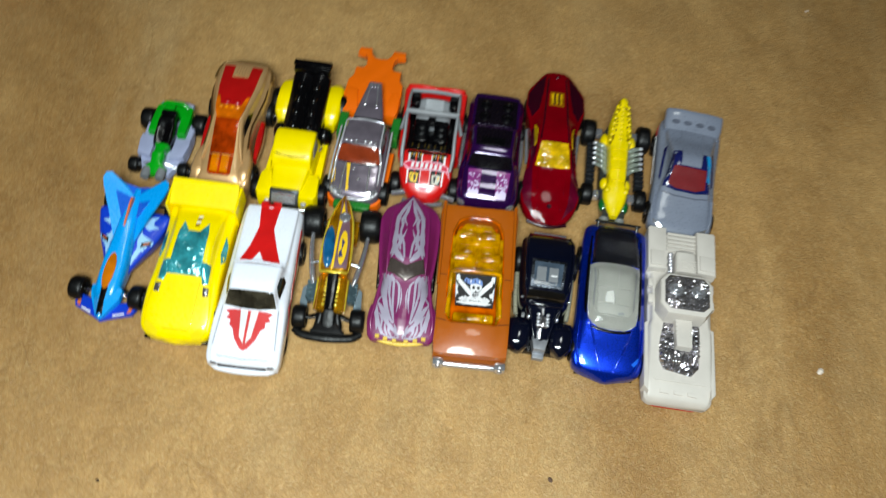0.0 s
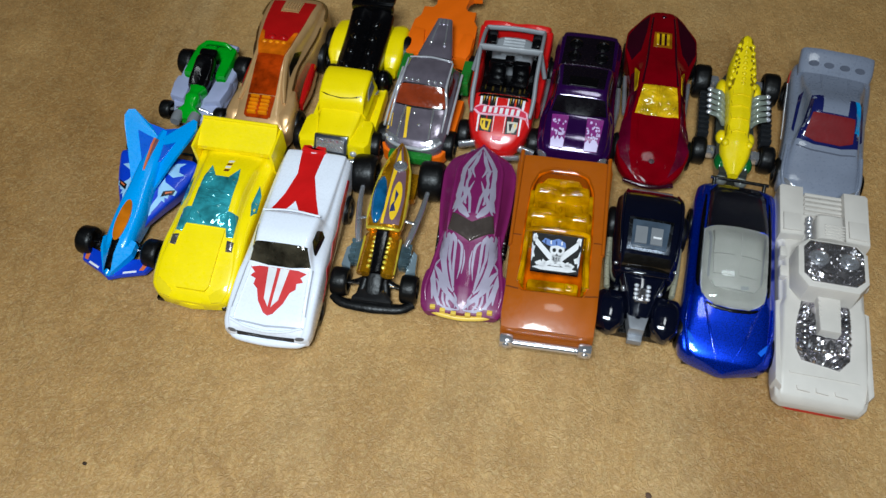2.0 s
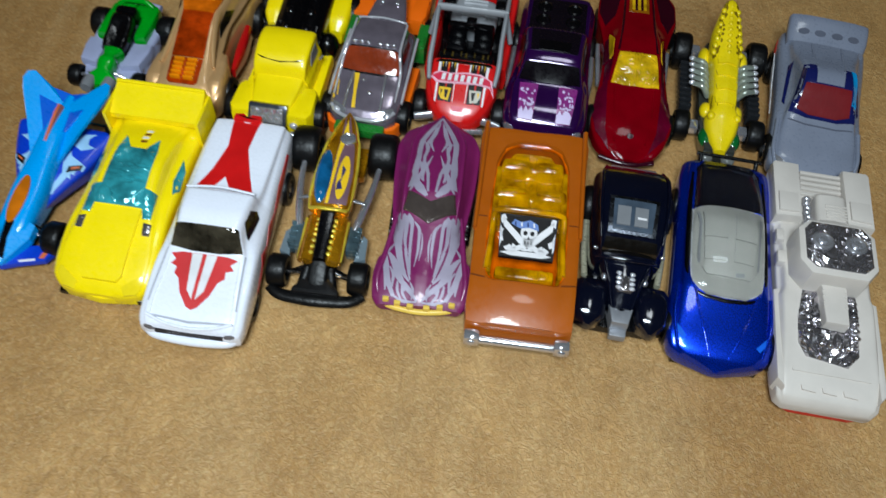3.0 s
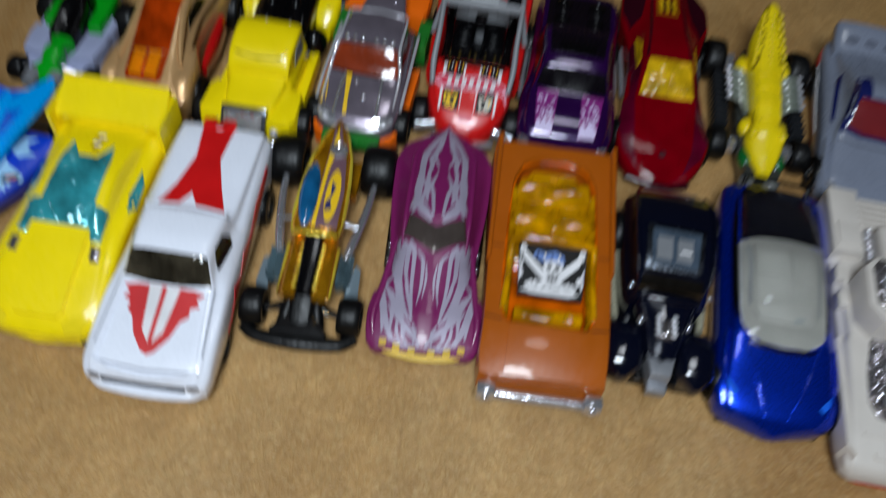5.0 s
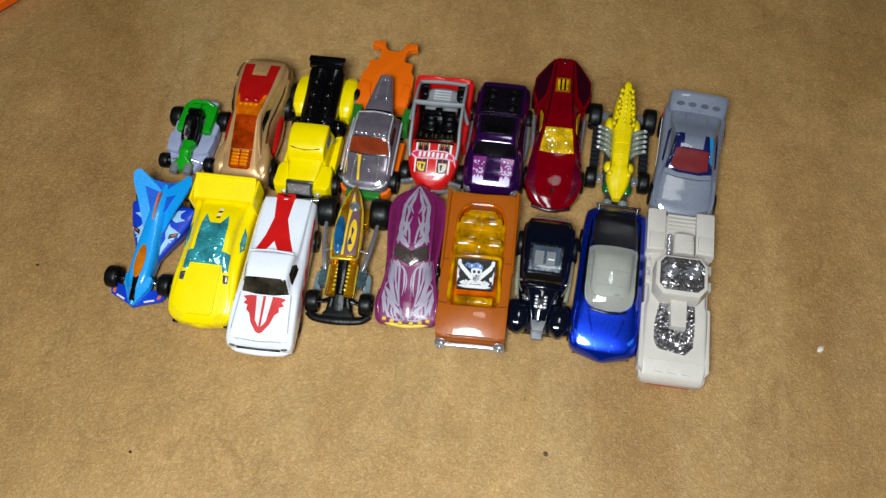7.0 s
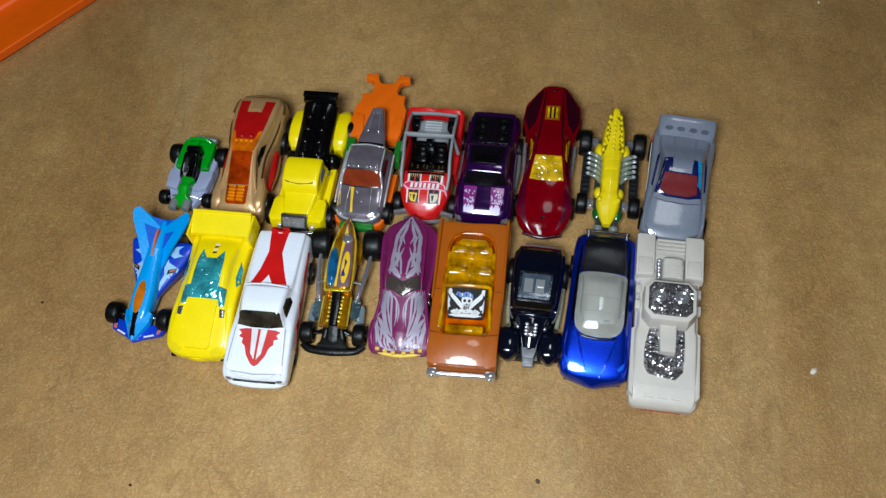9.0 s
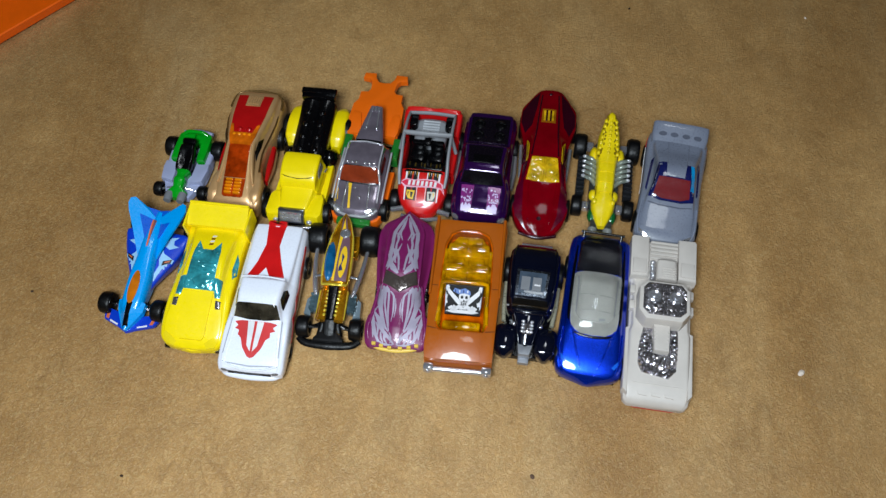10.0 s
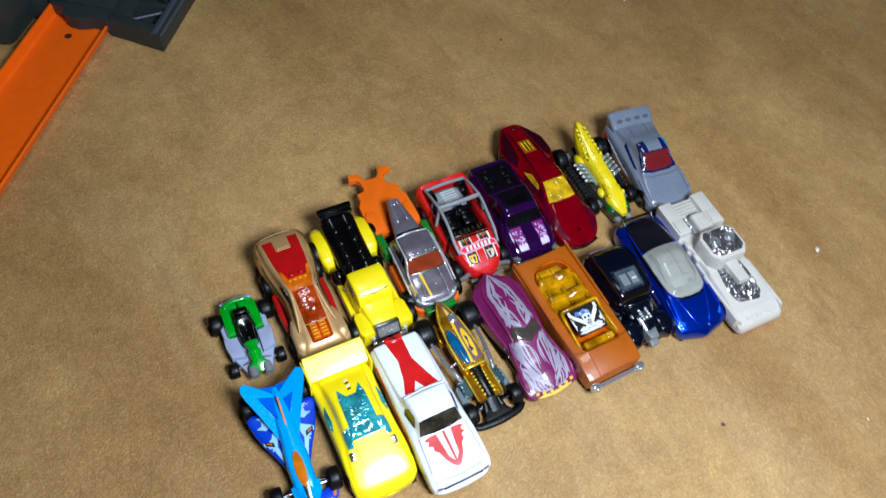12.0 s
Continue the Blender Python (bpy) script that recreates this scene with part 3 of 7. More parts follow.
def white_muscle_car():
    car = toy(-0.1034, -0.0253, -6.8, "white toy muscle car with red hood stripes and tail cross")
    st = [(-36.6, 11.5, 4, 7.5, 9.5, 8.2), (-35.6, 14.2, 3.5, 9.6, 12, 10.6), (-32, 15, 3, 11.8, 12.6, 12.8), (-26, 15, 3, 13.4, 12, 14.4), (-15, 14.6, 3, 15, 11, 16.6), (-13.8, 14.5, 3, 15, 10.6, 17.2), (-9.2, 14.2, 3, 15.3, 9.2, 22.6), (-4, 14, 3, 15.5, 9.6, 23.5), (2.6, 13.9, 3, 15.8, 10, 23.1), (4.4, 13.8, 3, 16, 10.3, 20.8), (8, 13.7, 3, 16.4, 10.6, 20), (28, 13.2, 3, 17, 10.8, 19.5), (34, 12.8, 4, 16.4, 10.8, 18.8), (35.4, 11.5, 6, 14, 10, 15.5)]
    body = hull(st)
    part("body", body, WHITE, car)
    t = tree_of(body)
    # strong mottle paints reflections and interior gleams into the glass colour
    part("windshield", laid([(-8.8, -9.2), (8.8, -9.2), (10.4, -13.6), (4, -14.6), (-4, -14.6), (-10.4, -13.6)], t, 0.2, rough=0.25, fine=1.0), finish("mottled_dark_glass", (60, 55, 44), 0.09, coat=1.0, vary=0.97, bump=1.0, grain=420), car, "dark tinted windshield")
    red = finish("red_enamel_print", (206, 20, 22), 0.36, coat=0.3)
    part("tail_stripe", laid([(-8.4, 5.6), (-3.6, 5.6), (-1, 10.4), (1.6, 5.6), (8.4, 5.6), (5.8, 12.5), (2.7, 22), (3.4, 34.2), (0.6, 34.4), (-0.8, 31), (-2.4, 34.4), (-5.2, 34.2), (-3.7, 22.5), (-5.6, 13)], t, 0.14), red, car, "red crossed stripes on the rear deck")
    part("hood_stripe", laid([(-6.6, -15.2), (6.6, -15.2), (9.6, -15.8), (7.8, -17.4), (9, -18.8), (7, -19.6), (7.2, -21.6), (5.6, -23), (4.2, -27), (1.6, -30.6), (0, -31.4), (-1.6, -30.6), (-4.2, -27), (-5.6, -23), (-7.2, -21.6), (-7, -19.6), (-9, -18.8), (-7.8, -17.4), (-9.6, -15.8)], t, 0.14), finish("dull_red_print", (206, 54, 56), 0.4), car, "red flame-edged hood stripes")
    for s in (1, -1):
        part("hood_stripe", laid([(s * 0.6, -15.3), (s * 3.6, -15.3), (s * 2.4, -26), (s * 0.5, -28.6)], t, 0.24), PRINT_WHITE, car)
        part("side_window", laid([(-9, 17.4), (-1, 17), (0.5, 18.6), (-1.5, 21.4), (-6, 21.6)], t, 0.2, "x", s), DARK, car)
        part("flank_flame", laid([(-20, 7), (-12, 9), (-10, 12), (-5, 10), (0, 13), (6, 11.5), (14, 14.4), (26, 15.2), (27, 13.4), (14, 11), (4, 8.4), (-6, 6.4)], t, 0.12, "x", s), red, car, "red flame print along the flank")
        part("flank_mark", laid([(-8, 7.6), (2, 9.6), (10, 12.4), (2, 8.6)], t, 0.2, "x", s), PRINT_BLACK, car)
        part("headlamp", laid(oval(s * 11.4, 9.0, 1.5, 0.8), t, 0.12, "y"), finish("pale_lamp_paint", (128, 130, 140), 0.2, metal=0.5) if s > 0 else bpy.data.materials["pale_lamp_paint"], car)
        part("hood_crease", laid([(s * 9.4, -15), (s * 10, -15), (s * 11.6, -33), (s * 11.1, -33)], t, 0.35, fine=2.5), WHITE, car)
        for y in (-23, 20):
            wheel(car, s * 12.6, y, 5.3, 4.2)
    line = finish("grey_panel_line", (168, 170, 182), 0.5)
    part("hood_line", laid([(-12.4, -33.4), (0, -34.2), (12.4, -33.4), (12.4, -33.8), (0, -34.7), (-12.4, -33.8)], t, 0.1), line, car)
    for s in (1, -1):
        part("door_line", laid([(s * 11, -14), (s * 11.4, -14), (s * 12.6, -30), (s * 12.2, -30)], t, 0.1), line, car)
    part("grille", laid([(-9.8, 9.2), (0, 9.0), (9.8, 9.2), (9.6, 7.7), (0, 7.4), (-9.6, 7.7)], t, 0.15, "y"), finish("grey_grille_slot", (34, 34, 40), 0.5), car, "narrow grey grille slot")
    part("hood_edge", tube([(-12.2, -33.6, 12.2), (-6, -35.4, 11.2), (0, -35.9, 10.9), (6, -35.4, 11.2), (12.2, -33.6, 12.2)], 0.5), WHITE, car)
    part("bumper", tube([(-13.4, -34, 5.6), (-10, -36.2, 5.6), (0, -37, 5.6), (10, -36.2, 5.6), (13.4, -34, 5.6)], 1.5), WHITE, car)
    part("tail_spoiler", pad([(-5.2, 33.4), (3.6, 33.4), (3.4, 35.4), (0.4, 35.6), (-0.8, 34.2), (-2.4, 35.8), (-5, 35.4)], 17, 20.6, 0.4), red, car)
    part("roof_edge", tube([(-10, 3.6, 22.6), (0, 4.2, 23.2), (10, 3.6, 22.6)], 0.35), WHITE, car)
    base(car, [(-12, -35), (12, -35), (13, -20), (13, 28), (11, 34), (-11, 34), (-13, 28), (-13, -20)])
    axles(car, [(-23, 5.3, 13), (20, 5.3, 13)])


def pod_racer():
    car = toy(-0.0716, -0.0079, -5.6, "gold toy pod racer with blue canopy and black nose frame", 0.68)
    # variation in the gold paints its bright and dark reflections
    gold = finish("gold_plating", (252, 158, 24), 0.12, metal=0.72, coat=1.0, vary=0.6, bump=1.0, grain=420)
    pod = skin([(-6.5, [(4, 14), (6.2, 17), (5.4, 19.6), (2.5, 20.6), (0, 20.8)]), (-4, [(5.5, 12), (6.8, 17), (6, 20.6), (3, 21.8), (0, 22)]), (4, [(5.4, 11), (6.6, 16), (5.8, 21), (3, 23), (0, 23.4)]), (12, [(4.6, 11), (5.6, 16), (5, 21.4), (2.6, 23.6), (0, 24.2)]), (18.5, [(3.8, 13), (4.6, 17), (4.0, 21.6), (2.2, 23.6), (0, 24)]), (22.4, [(2.2, 15), (2.8, 18), (2.4, 21.8), (1.4, 23.4), (0, 23.8)]), (24.8, [(0.4, 19), (0.7, 21), (0.6, 22.4), (0.3, 23), (0, 23.2)])])
    part("pod", pod, gold, car, "gold plated pod shell")
    t = tree_of(pod)
    # lighter gold for edges and beads, with their glints put into the colour
    glint = finish("gold_glint_plating", (255, 206, 66), 0.12, metal=0.45, coat=1.0, vary=0.5, bump=0.8, grain=500)
    for s in (1, -1):
        part("pod_rim", tube([(s * 5.9, -6.4, 19.2), (s * 6.4, -1, 20.4), (s * 6.1, 6, 20.8), (s * 5.2, 13, 21), (s * 4.1, 18.5, 21.2), (s * 2.3, 22.6, 21.6), (s * 0.3, 24.6, 22.2)], [0.35, 0.5, 0.5, 0.5, 0.45, 0.35, 0.2]), glint, car)
    part("pod_lip", tube([(-5.6, -6.6, 19.4), (-2.4, -6.9, 20.8), (2.4, -6.9, 20.8), (5.6, -6.6, 19.4)], 0.6), glint, car)
    part("panel", laid([(-1.4, -5.6), (5.2, -5.2), (5.2, 4), (4, 12), (2.4, 18.5), (0.6, 23.5), (-0.8, 23), (-0.6, 16), (-1, 6)], t, 0.12), finish("mauve_print", (112, 82, 92), 0.35), car, "mauve printed panel")
    part("panel", laid(oval(2.5, 2.4, 1.75, 6.6, 20), t, 0.22), PRINT_YELLOW, car)
    part("panel", laid([(-1.2, -5.4), (-0.2, -5.4), (0.2, 8), (0.9, 13), (1.6, 18), (0.2, 22.6), (-0.4, 16)], t, 0.22), PRINT_YELLOW, car)
    part("panel", laid([(1.2, -1.6), (3, -1), (2.2, 1), (3, 4.6), (1.8, 6), (2.1, 2), (1.2, 0.4)], t, 0.3), finish("navy_print", (40, 44, 96), 0.4), car)
    part("filler_cap", turned([(2.5, 0), (2.5, 1.2), (1.8, 1.7), (1.4, 1.2)], 16), CHROME, car).location = (1.6 * MM, 14.4 * MM, 15.9 * MM)
    part("canopy", moved(ball(0, 0, 0, 2.7, 8.6, 2.8), -3.3, 2.6, 22.2, 2, -14, 2), finish("blue_canopy", (20, 84, 128), 0.06, coat=1.0, vary=0.85, bump=0.9, grain=300), car, "glossy blue canopy")
    for s in (1, -1):
        bank = [moved(turned([(2.3, 0), (2.3, 13.5), (1.7, 14.2)], 14, "y"), s * 4.2, -20.5, 13.2)]
        b = part("engine_bank", join(*bank), gold, car, "gold plated engine bank")
        for i in range(7):
            part("stack", ball(s * 2.6, -18.6 + i * 1.7, 15.3, 0.75, 0.65, 0.8, 8), glint, b)
        part("bank_edge", tube([(s * 6.3, -20, 13.6), (s * 6.4, -8, 14.4)], 0.45), glint, b)
        part("exhaust_pipe", tube([(s * 12.2, 13, 13), (s * 11.4, 4, 14), (s * 9.6, -5, 14), (s * 8.4, -10, 13)], [0.8, 1.0, 1.2, 1.0]), CHROME, car)
        blk = [block(s * 8.6, -12.5, 9.5, 3.6, 8, 7, 0.8)] + [block(s * 9.6, -15.5 + 2 * i, 11.6, 2.2, 1.1, 4.6, 0.3) for i in range(4)]
        part("engine_block", join(*blk), finish("blue_clear_plating", (112, 138, 148), 0.12, metal=0.6, coat=0.9, vary=0.7, bump=0.8, grain=200) if s > 0 else bpy.data.materials["blue_clear_plating"], car, "clear plated engine block")
        part("side_fin", pad([(s * 9.6, -18), (s * 13, -17), (s * 12.6, -11), (s * 11, -9.6)], 6, 9.6, 0.4), finish("smoky_clear_plastic", (110, 124, 132), 0.12, coat=0.6) if s > 0 else bpy.data.materials["smoky_clear_plastic"], car)
        part("strut", tube([(s * 6, -2, 17), (s * 10.4, -2.6, 16.4)], 0.5), CHROME, car)
        part("front_arm", tube([(s * 2, -20, 9.5), (s * 8, -21.5, 6.6), (s * 11, -22, 6)], 0.9), BLACK, car)
        wheel(car, s * 12.4, 18.2, 7.4, 8.6, rim=BLACK)
        wheel(car, s * 12.0, -21.8, 5.0, 5.6, rim=BLACK)
    part("engine_spine", skin([(-20, [(1.6, 10), (2, 13), (1.6, 15), (0, 15.4)]), (-12, [(1.9, 11), (2.3, 15), (1.9, 17.4), (0, 17.8)]), (-6.5, [(2, 12), (2.4, 17), (2, 19.6), (0, 20)])]), BLACK, car, "black ribbed engine spine")
    part("nose_frame", join(skin([(-29.5, [(2.4, 3), (3, 5), (2.2, 6.8), (0, 7.2)]), (-26, [(2.6, 3), (3, 6), (2.2, 8), (0, 8.4)]), (-19, [(2.8, 5), (3.4, 10), (2.4, 13), (0, 13.6)])]), tube([(-13.8, -27, 4.6), (-10, -29.6, 4.6), (0, -30.4, 5), (10, -29.6, 4.6), (13.8, -27, 4.6)], [1.7, 2.0, 2.3, 2.0, 1.7]), tube([(-3.4, -20, 9), (-4.4, -25, 6), (-5, -29, 5)], 1.5), tube([(3.4, -20, 9), (4.4, -25, 6), (5, -29, 5)], 1.5)), RUBBER, car, "black plastic nose frame and bumper")
    part("nose_plate", pad([(-2.8, -19), (2.8, -19), (4.4, -24), (7, -27.6), (7, -29.4), (-7, -29.4), (-7, -27.6), (-4.4, -24)], 3.4, 8.2, 1.4), finish("matt_black_nose", (12, 12, 14), 0.42), car)
    part("rear_frame", join(block(0, 14, 9, 15, 12, 5, 1), block(0, -4, 8, 10, 20, 4, 1)), gold, car)
    axles(car, [(18.2, 7.4, 12), (-21.8, 5, 12)])
    stretch(car, [(24.8, 24.8), (18.3, 15.2), (14.4, 13.2), (-6.5, -12.4), (-14, -20.6), (-21.8, -30.6), (-30.4, -38.4)])


def purple_wedge():
    car = toy(-0.0418, -0.0145, -4.9, "purple toy wedge car with silver tribal print and yellow teeth", 0.82)
    purple = finish("purple_enamel", (116, 27, 84), 0.36, coat=0.25, vary=0.1)
    prof = lambda y, w, zb, z1, w2, z2, w3, z3: (y, [(w * 0.9, zb), (w, zb + 2), (w, z1), (w * 0.9, z1 + 0.8), (w2, z2), (w3, z3), (w3 * 0.5, z3 + 0.4), (0, z3 + 0.5)])
    body = skin([prof(-31.8, 12.4, 2.5, 5, 9, 6, 3, 6.8), prof(-29, 13.9, 2.5, 6.6, 9.6, 8, 3, 8.6), prof(-22, 14.4, 2.5, 9, 9.5, 10.4, 3, 11.6), prof(-17.6, 13.6, 2.5, 10, 9, 11.6, 3.4, 13), prof(-15.6, 11.5, 2.5, 10.6, 8.8, 12.4, 4, 14), prof(-10, 11, 2.5, 11, 8.4, 14.4, 5, 16.6), prof(-3, 11.5, 2.5, 11.6, 8.2, 17.6, 5.5, 19.8), prof(2, 12.1, 2.5, 12, 8, 19, 5.4, 21.4), prof(12, 13, 2.5, 13, 8, 18.8, 4.4, 21), prof(21, 13.2, 3, 14, 8, 17.6, 3.4, 19.6), prof(27, 11, 5, 14.4, 6.4, 17, 2.4, 18.6), prof(31, 5, 9, 14.6, 3, 16.6, 1.2, 17.8), prof(33, 1.2, 12, 15, 0.8, 16.4, 0.4, 17.2)])
    part("body", body, purple, car)
    for s in (1, -1):
        part("fender_crest", tube([(s * 12, -29.6, 6.4), (s * 12.9, -23, 9.7), (s * 11.2, -14.6, 11.4), (s * 9.6, -4, 14)], [0.5, 0.9, 0.9, 0.4]), purple, car)
        part("shoulder_crest", tube([(s * 8.1, -8, 15.6), (s * 8.2, 2, 19.1), (s * 8.1, 12, 18.9), (s * 8, 21, 17.7), (s * 5, 29, 17)], [0.3, 0.7, 0.8, 0.8, 0.3]), purple, car)
    t = tree_of(body)
    part("windshield", laid([(-6.8, 1.2), (0, -2.4), (6.8, 1.2), (7.8, -4.8), (0, -9.6), (-7.8, -4.8)], t, 0.4, fine=0.8), finish("smoky_brown_glass", (84, 74, 70), 0.1, metal=0.4, coat=0.9, vary=0.4), car, "dark glossy V-shaped windshield", sharp=80)
    # brushed flames: each stroke is mirrored about the spine
    strokes = [
        ([(0, 31.2), (-2.6, 26.5), (-5.6, 19.5), (-5.4, 11), (-6.4, 3)], [0.5, 1.5, 1.7, 1.2, 2.0]), ([(-0.4, 29), (-1.6, 24), (-2.6, 20.5), (-1.2, 16.4)], [0.3, 1.2, 1.0, 0.3]),
        ([(-4.6, 21), (-3, 17.8), (-3.8, 13), (-2, 8), (-1.2, 1)], [0.3, 1.1, 0.9, 1.0, 0.7]), ([(-1.2, 14.6), (-2.6, 10.6), (-4.2, 7), (-5.6, 3)], [0.2, 0.9, 1.2, 1.6]), ([(-5.2, 4.6), (-3.6, 2), (-1.4, -0.6)], [1.8, 2.6, 1.0]), ([(-5.4, 13.6), (-4.2, 10), (-3, 4.6)], [0.3, 0.8, 0.5]),
        ([(-9, -5.4), (-8, -9), (-8, -14), (-6.2, -20), (-3.4, -24.4)], [1.0, 2.3, 1.9, 1.6, 0.4]), ([(-6.6, -7.4), (-4.6, -10), (-4.4, -16), (-3.4, -22)], [2.2, 1.0, 0.8, 0.3]), ([(-4, -9.4), (-2.2, -11.6), (-2, -16), (-2.6, -20)], [0.4, 0.9, 0.7, 0.2]), ([(-6, -15.6), (-5, -18), (-3.2, -23.8)], [0.3, 0.9, 0.4]),
        ([(-11.8, -15.4), (-10.6, -20), (-9.4, -25), (-7.6, -29.4)], [0.6, 1.4, 1.5, 1.0]), ([(-11, -16), (-8.8, -18.6), (-7, -22.6), (-3.6, -26.6), (-0.6, -30.6)], [0.5, 1.5, 1.3, 1.6, 0.4]), ([(-9.6, -20), (-8.2, -22.6), (-8.2, -26.4)], [0.3, 1.0, 0.4]), ([(-6.8, -24.4), (-6.6, -27), (-5.4, -30)], [0.6, 0.8, 0.4]), ([(-5.4, -25.6), (-5, -28), (-3.6, -30.4)], [0.5, 0.8, 0.4]), ([(-7.6, -29.2), (-4.4, -30.6), (-0.8, -30.8)], [0.4, 1.0, 0.3])]
    strokes += [([(-1.4, 27), (-2.2, 22.6), (-3.6, 19.4), (-3.4, 16)], [0.4, 1.4, 1.0, 0.3]), ([(-6.2, 15), (-6.4, 9), (-5.2, 5), (-6.6, 1.6)], [0.3, 1.0, 1.2, 0.6]), ([(-4.4, 12), (-3.2, 8.6), (-3.6, 5)], [0.3, 0.8, 0.4]),
                ([(-7.4, -6.4), (-6.2, -9.6), (-6.2, -13.4), (-5, -17)], [0.5, 1.2, 1.0, 0.3]), ([(-9.6, -8), (-9.4, -12), (-8.6, -15.4)], [0.4, 0.9, 0.4]), ([(-12, -18.4), (-10.4, -23), (-10.2, -27.4)], [0.4, 1.2, 0.4]), ([(-9, -17.4), (-7.4, -20), (-5.6, -23.6), (-4.4, -27.6)], [0.4, 1.2, 1.0, 0.4]),
                ([(-3, -24.6), (-2, -27.4), (-2.2, -30.2)], [0.3, 0.8, 0.3]), ([(-1.4, -12), (-1, -15), (-1.4, -18.6)], [0.2, 0.6, 0.2])]
    for pts, ws in strokes:
        q = stroke(pts, [1.06 * w for w in ws])
        part("tribal_print", laid(q, t, 0.13, fine=1.0), PRINT_SILVER, car)
        part("tribal_print", laid(flip(q)[::-1], t, 0.13, fine=1.0), PRINT_SILVER, car)
    bone = finish("yellow_teeth_plastic", (232, 196, 84), 0.4)
    jaw = part("grille_teeth", tube([(-10.4, -30.4, 4.6), (-6, -32, 4.6), (0, -32.6, 4.4), (6, -32, 4.6), (10.4, -30.4, 4.6)], 1.1), bone, car, "yellow tooth-shaped grille")
    for x in (-9.6, -6.2, -2.4, 2.4, 6.2, 9.6):
        part("tooth", block(x, -32.6 + abs(x) * 0.24, 6, 1.9, 1.6, 4.4 if abs(x) > 8 else 3.2, 0.4), bone, jaw)
    for s in (1, -1):
        for i in range(10):
            part("flank_bead", ball(s * 11.5, -9 + i * 1.6, 9 + i * 0.3, 0.6, 0.6, 0.6, 8), PRINT_BLACK if i % 3 else CHROME, car)
        part("sill", tube([(s * 11.6, -8, 3.6), (s * 12.2, 12, 3.6)], 1.0), BLACK, car)
        wheel(car, s * 11.2, -19, 3.7, 4.2, rim=BLACK)
        wheel(car, s * 11.4, 20, 5.0, 4.6, rim=BLACK)
    base(car, [(-11, -29), (11, -29), (12, -10), (12, 22), (-12, 22), (-12, -10)])
    axles(car, [(-19, 3.7, 11), (20, 5.0, 11)])
    stretch(car, [(33, 33), (2, -0.4), (-9.6, -10.4), (-22, -26), (-33.4, -35.4)])


def orange_convertible():
    car = toy(-0.0130, -0.0239, -6.1, "orange open-top toy convertible with amber interior and skull tonneau", 1.05)
    orange = finish("burnt_orange_enamel", (168, 83, 6), 0.4, coat=0.45, vary=0.06)
    # opaque ambers; brown-to-yellow mottle paints the glints of clear plastic
    amber = finish("amber_clear_plastic", (255, 154, 0), 0.05, coat=1.0, vary=0.78, clear=0.3, bump=1.0, grain=300)
    floor_amber = finish("deep_amber_plastic", (206, 92, 2), 0.08, coat=1.0, vary=0.6, bump=0.5, grain=170)
    outline = [(-15.6, -33.8), (-12, -34.6), (12, -34.6), (15, -33.8), (15.2, -22), (15.8, 0), (17.2, 34), (17, 35.6), (8, 35.2), (0, 34.8), (-8, 35.2), (-17, 35.6), (-17.2, 34), (-15.8, 0), (-15.2, -22)]
    tub = [(-9.4, -21.5), (9.4, -21.5), (11.2, -19), (11.8, -8), (11.6, 8), (11, 22), (8.6, 28.5), (4, 30.6), (-4, 30.6), (-8.6, 28.5), (-11, 22), (-11.6, 8), (-11.8, -8), (-11.2, -19)]

    def shell_ring(z0, z1):
        """The deck with the cockpit opening left out."""
        n = 96
        def sample(poly, k):
            c = (0, 2)
            a = 2 * math.pi * k / n
            d = (math.cos(a), math.sin(a))
            best = 1e9
            for i, p in enumerate(poly):
                q = poly[(i + 1) % len(poly)]
                ex, ey = q[0] - p[0], q[1] - p[1]
                den = d[0] * ey - d[1] * ex
                if abs(den) < 1e-9:
                    continue
                s = ((p[0] - c[0]) * ey - (p[1] - c[1]) * ex) / den
                u = ((p[0] - c[0]) * d[1] - (p[1] - c[1]) * d[0]) / den
                if s > 0 and -1e-6 <= u <= 1 + 1e-6:
                    best = min(best, s)
            return c[0] + d[0] * best, c[1] + d[1] * best
        def top(x, y):
            z = z1 + 1.2 * max(0, (y - 10) / 25) - 3.0 * max(0, (-20 - y) / 15) ** 2 - 0.9 * (abs(x) / 16) ** 4
            return z + 0.9 * math.exp(-((y + 24) / 14) ** 2) * max(0, 1 - (x / 12) ** 2)
        rings = []
        for f, dz in ((1.0, None), (1.0, -0.9), (0.975, -0.15), (0.8, 0), (0.6, 0), (0.4, 0), (0.2, 0), (0.04, 0), (0.0, -0.5), (-0.03, -3), (-0.05, -9)):
            row = []
            for k in range(n):
                o, i = sample(outline, k), sample(tub, k)
                x, y = i[0] + (o[0] - i[0]) * f, i[1] + (o[1] - i[1]) * f
                row.append((x, y, z0 if dz is None else top(x, y) + dz))
            rings.append(row)
        verts = [v for row in rings for v in row]
        faces = [(a * n + k, a * n + (k + 1) % n, (a + 1) * n + (k + 1) % n, (a + 1) * n + k) for a in range(len(rings) - 1) for k in range(n)]
        return verts, faces

    deck = shell_ring(3.5, 14.8)
    part("body", deck, orange, car)
    t = tree_of(deck)
    part("hood_bulge", laid([(-9, -22.5), (9, -22.5), (9.2, -34.2), (-9.2, -34.2)], t, 0.45, skirt=0.8), orange, car)
    for s in (1, -1):
        part("door_line", laid([(s * 12.2, 0.2), (s * 15.4, 0.6), (s * 15.4, 1.0), (s * 12.2, 0.6)], t, 0.1), finish("panel_line", (110, 52, 8), 0.5) if s > 0 else bpy.data.materials["panel_line"], car)
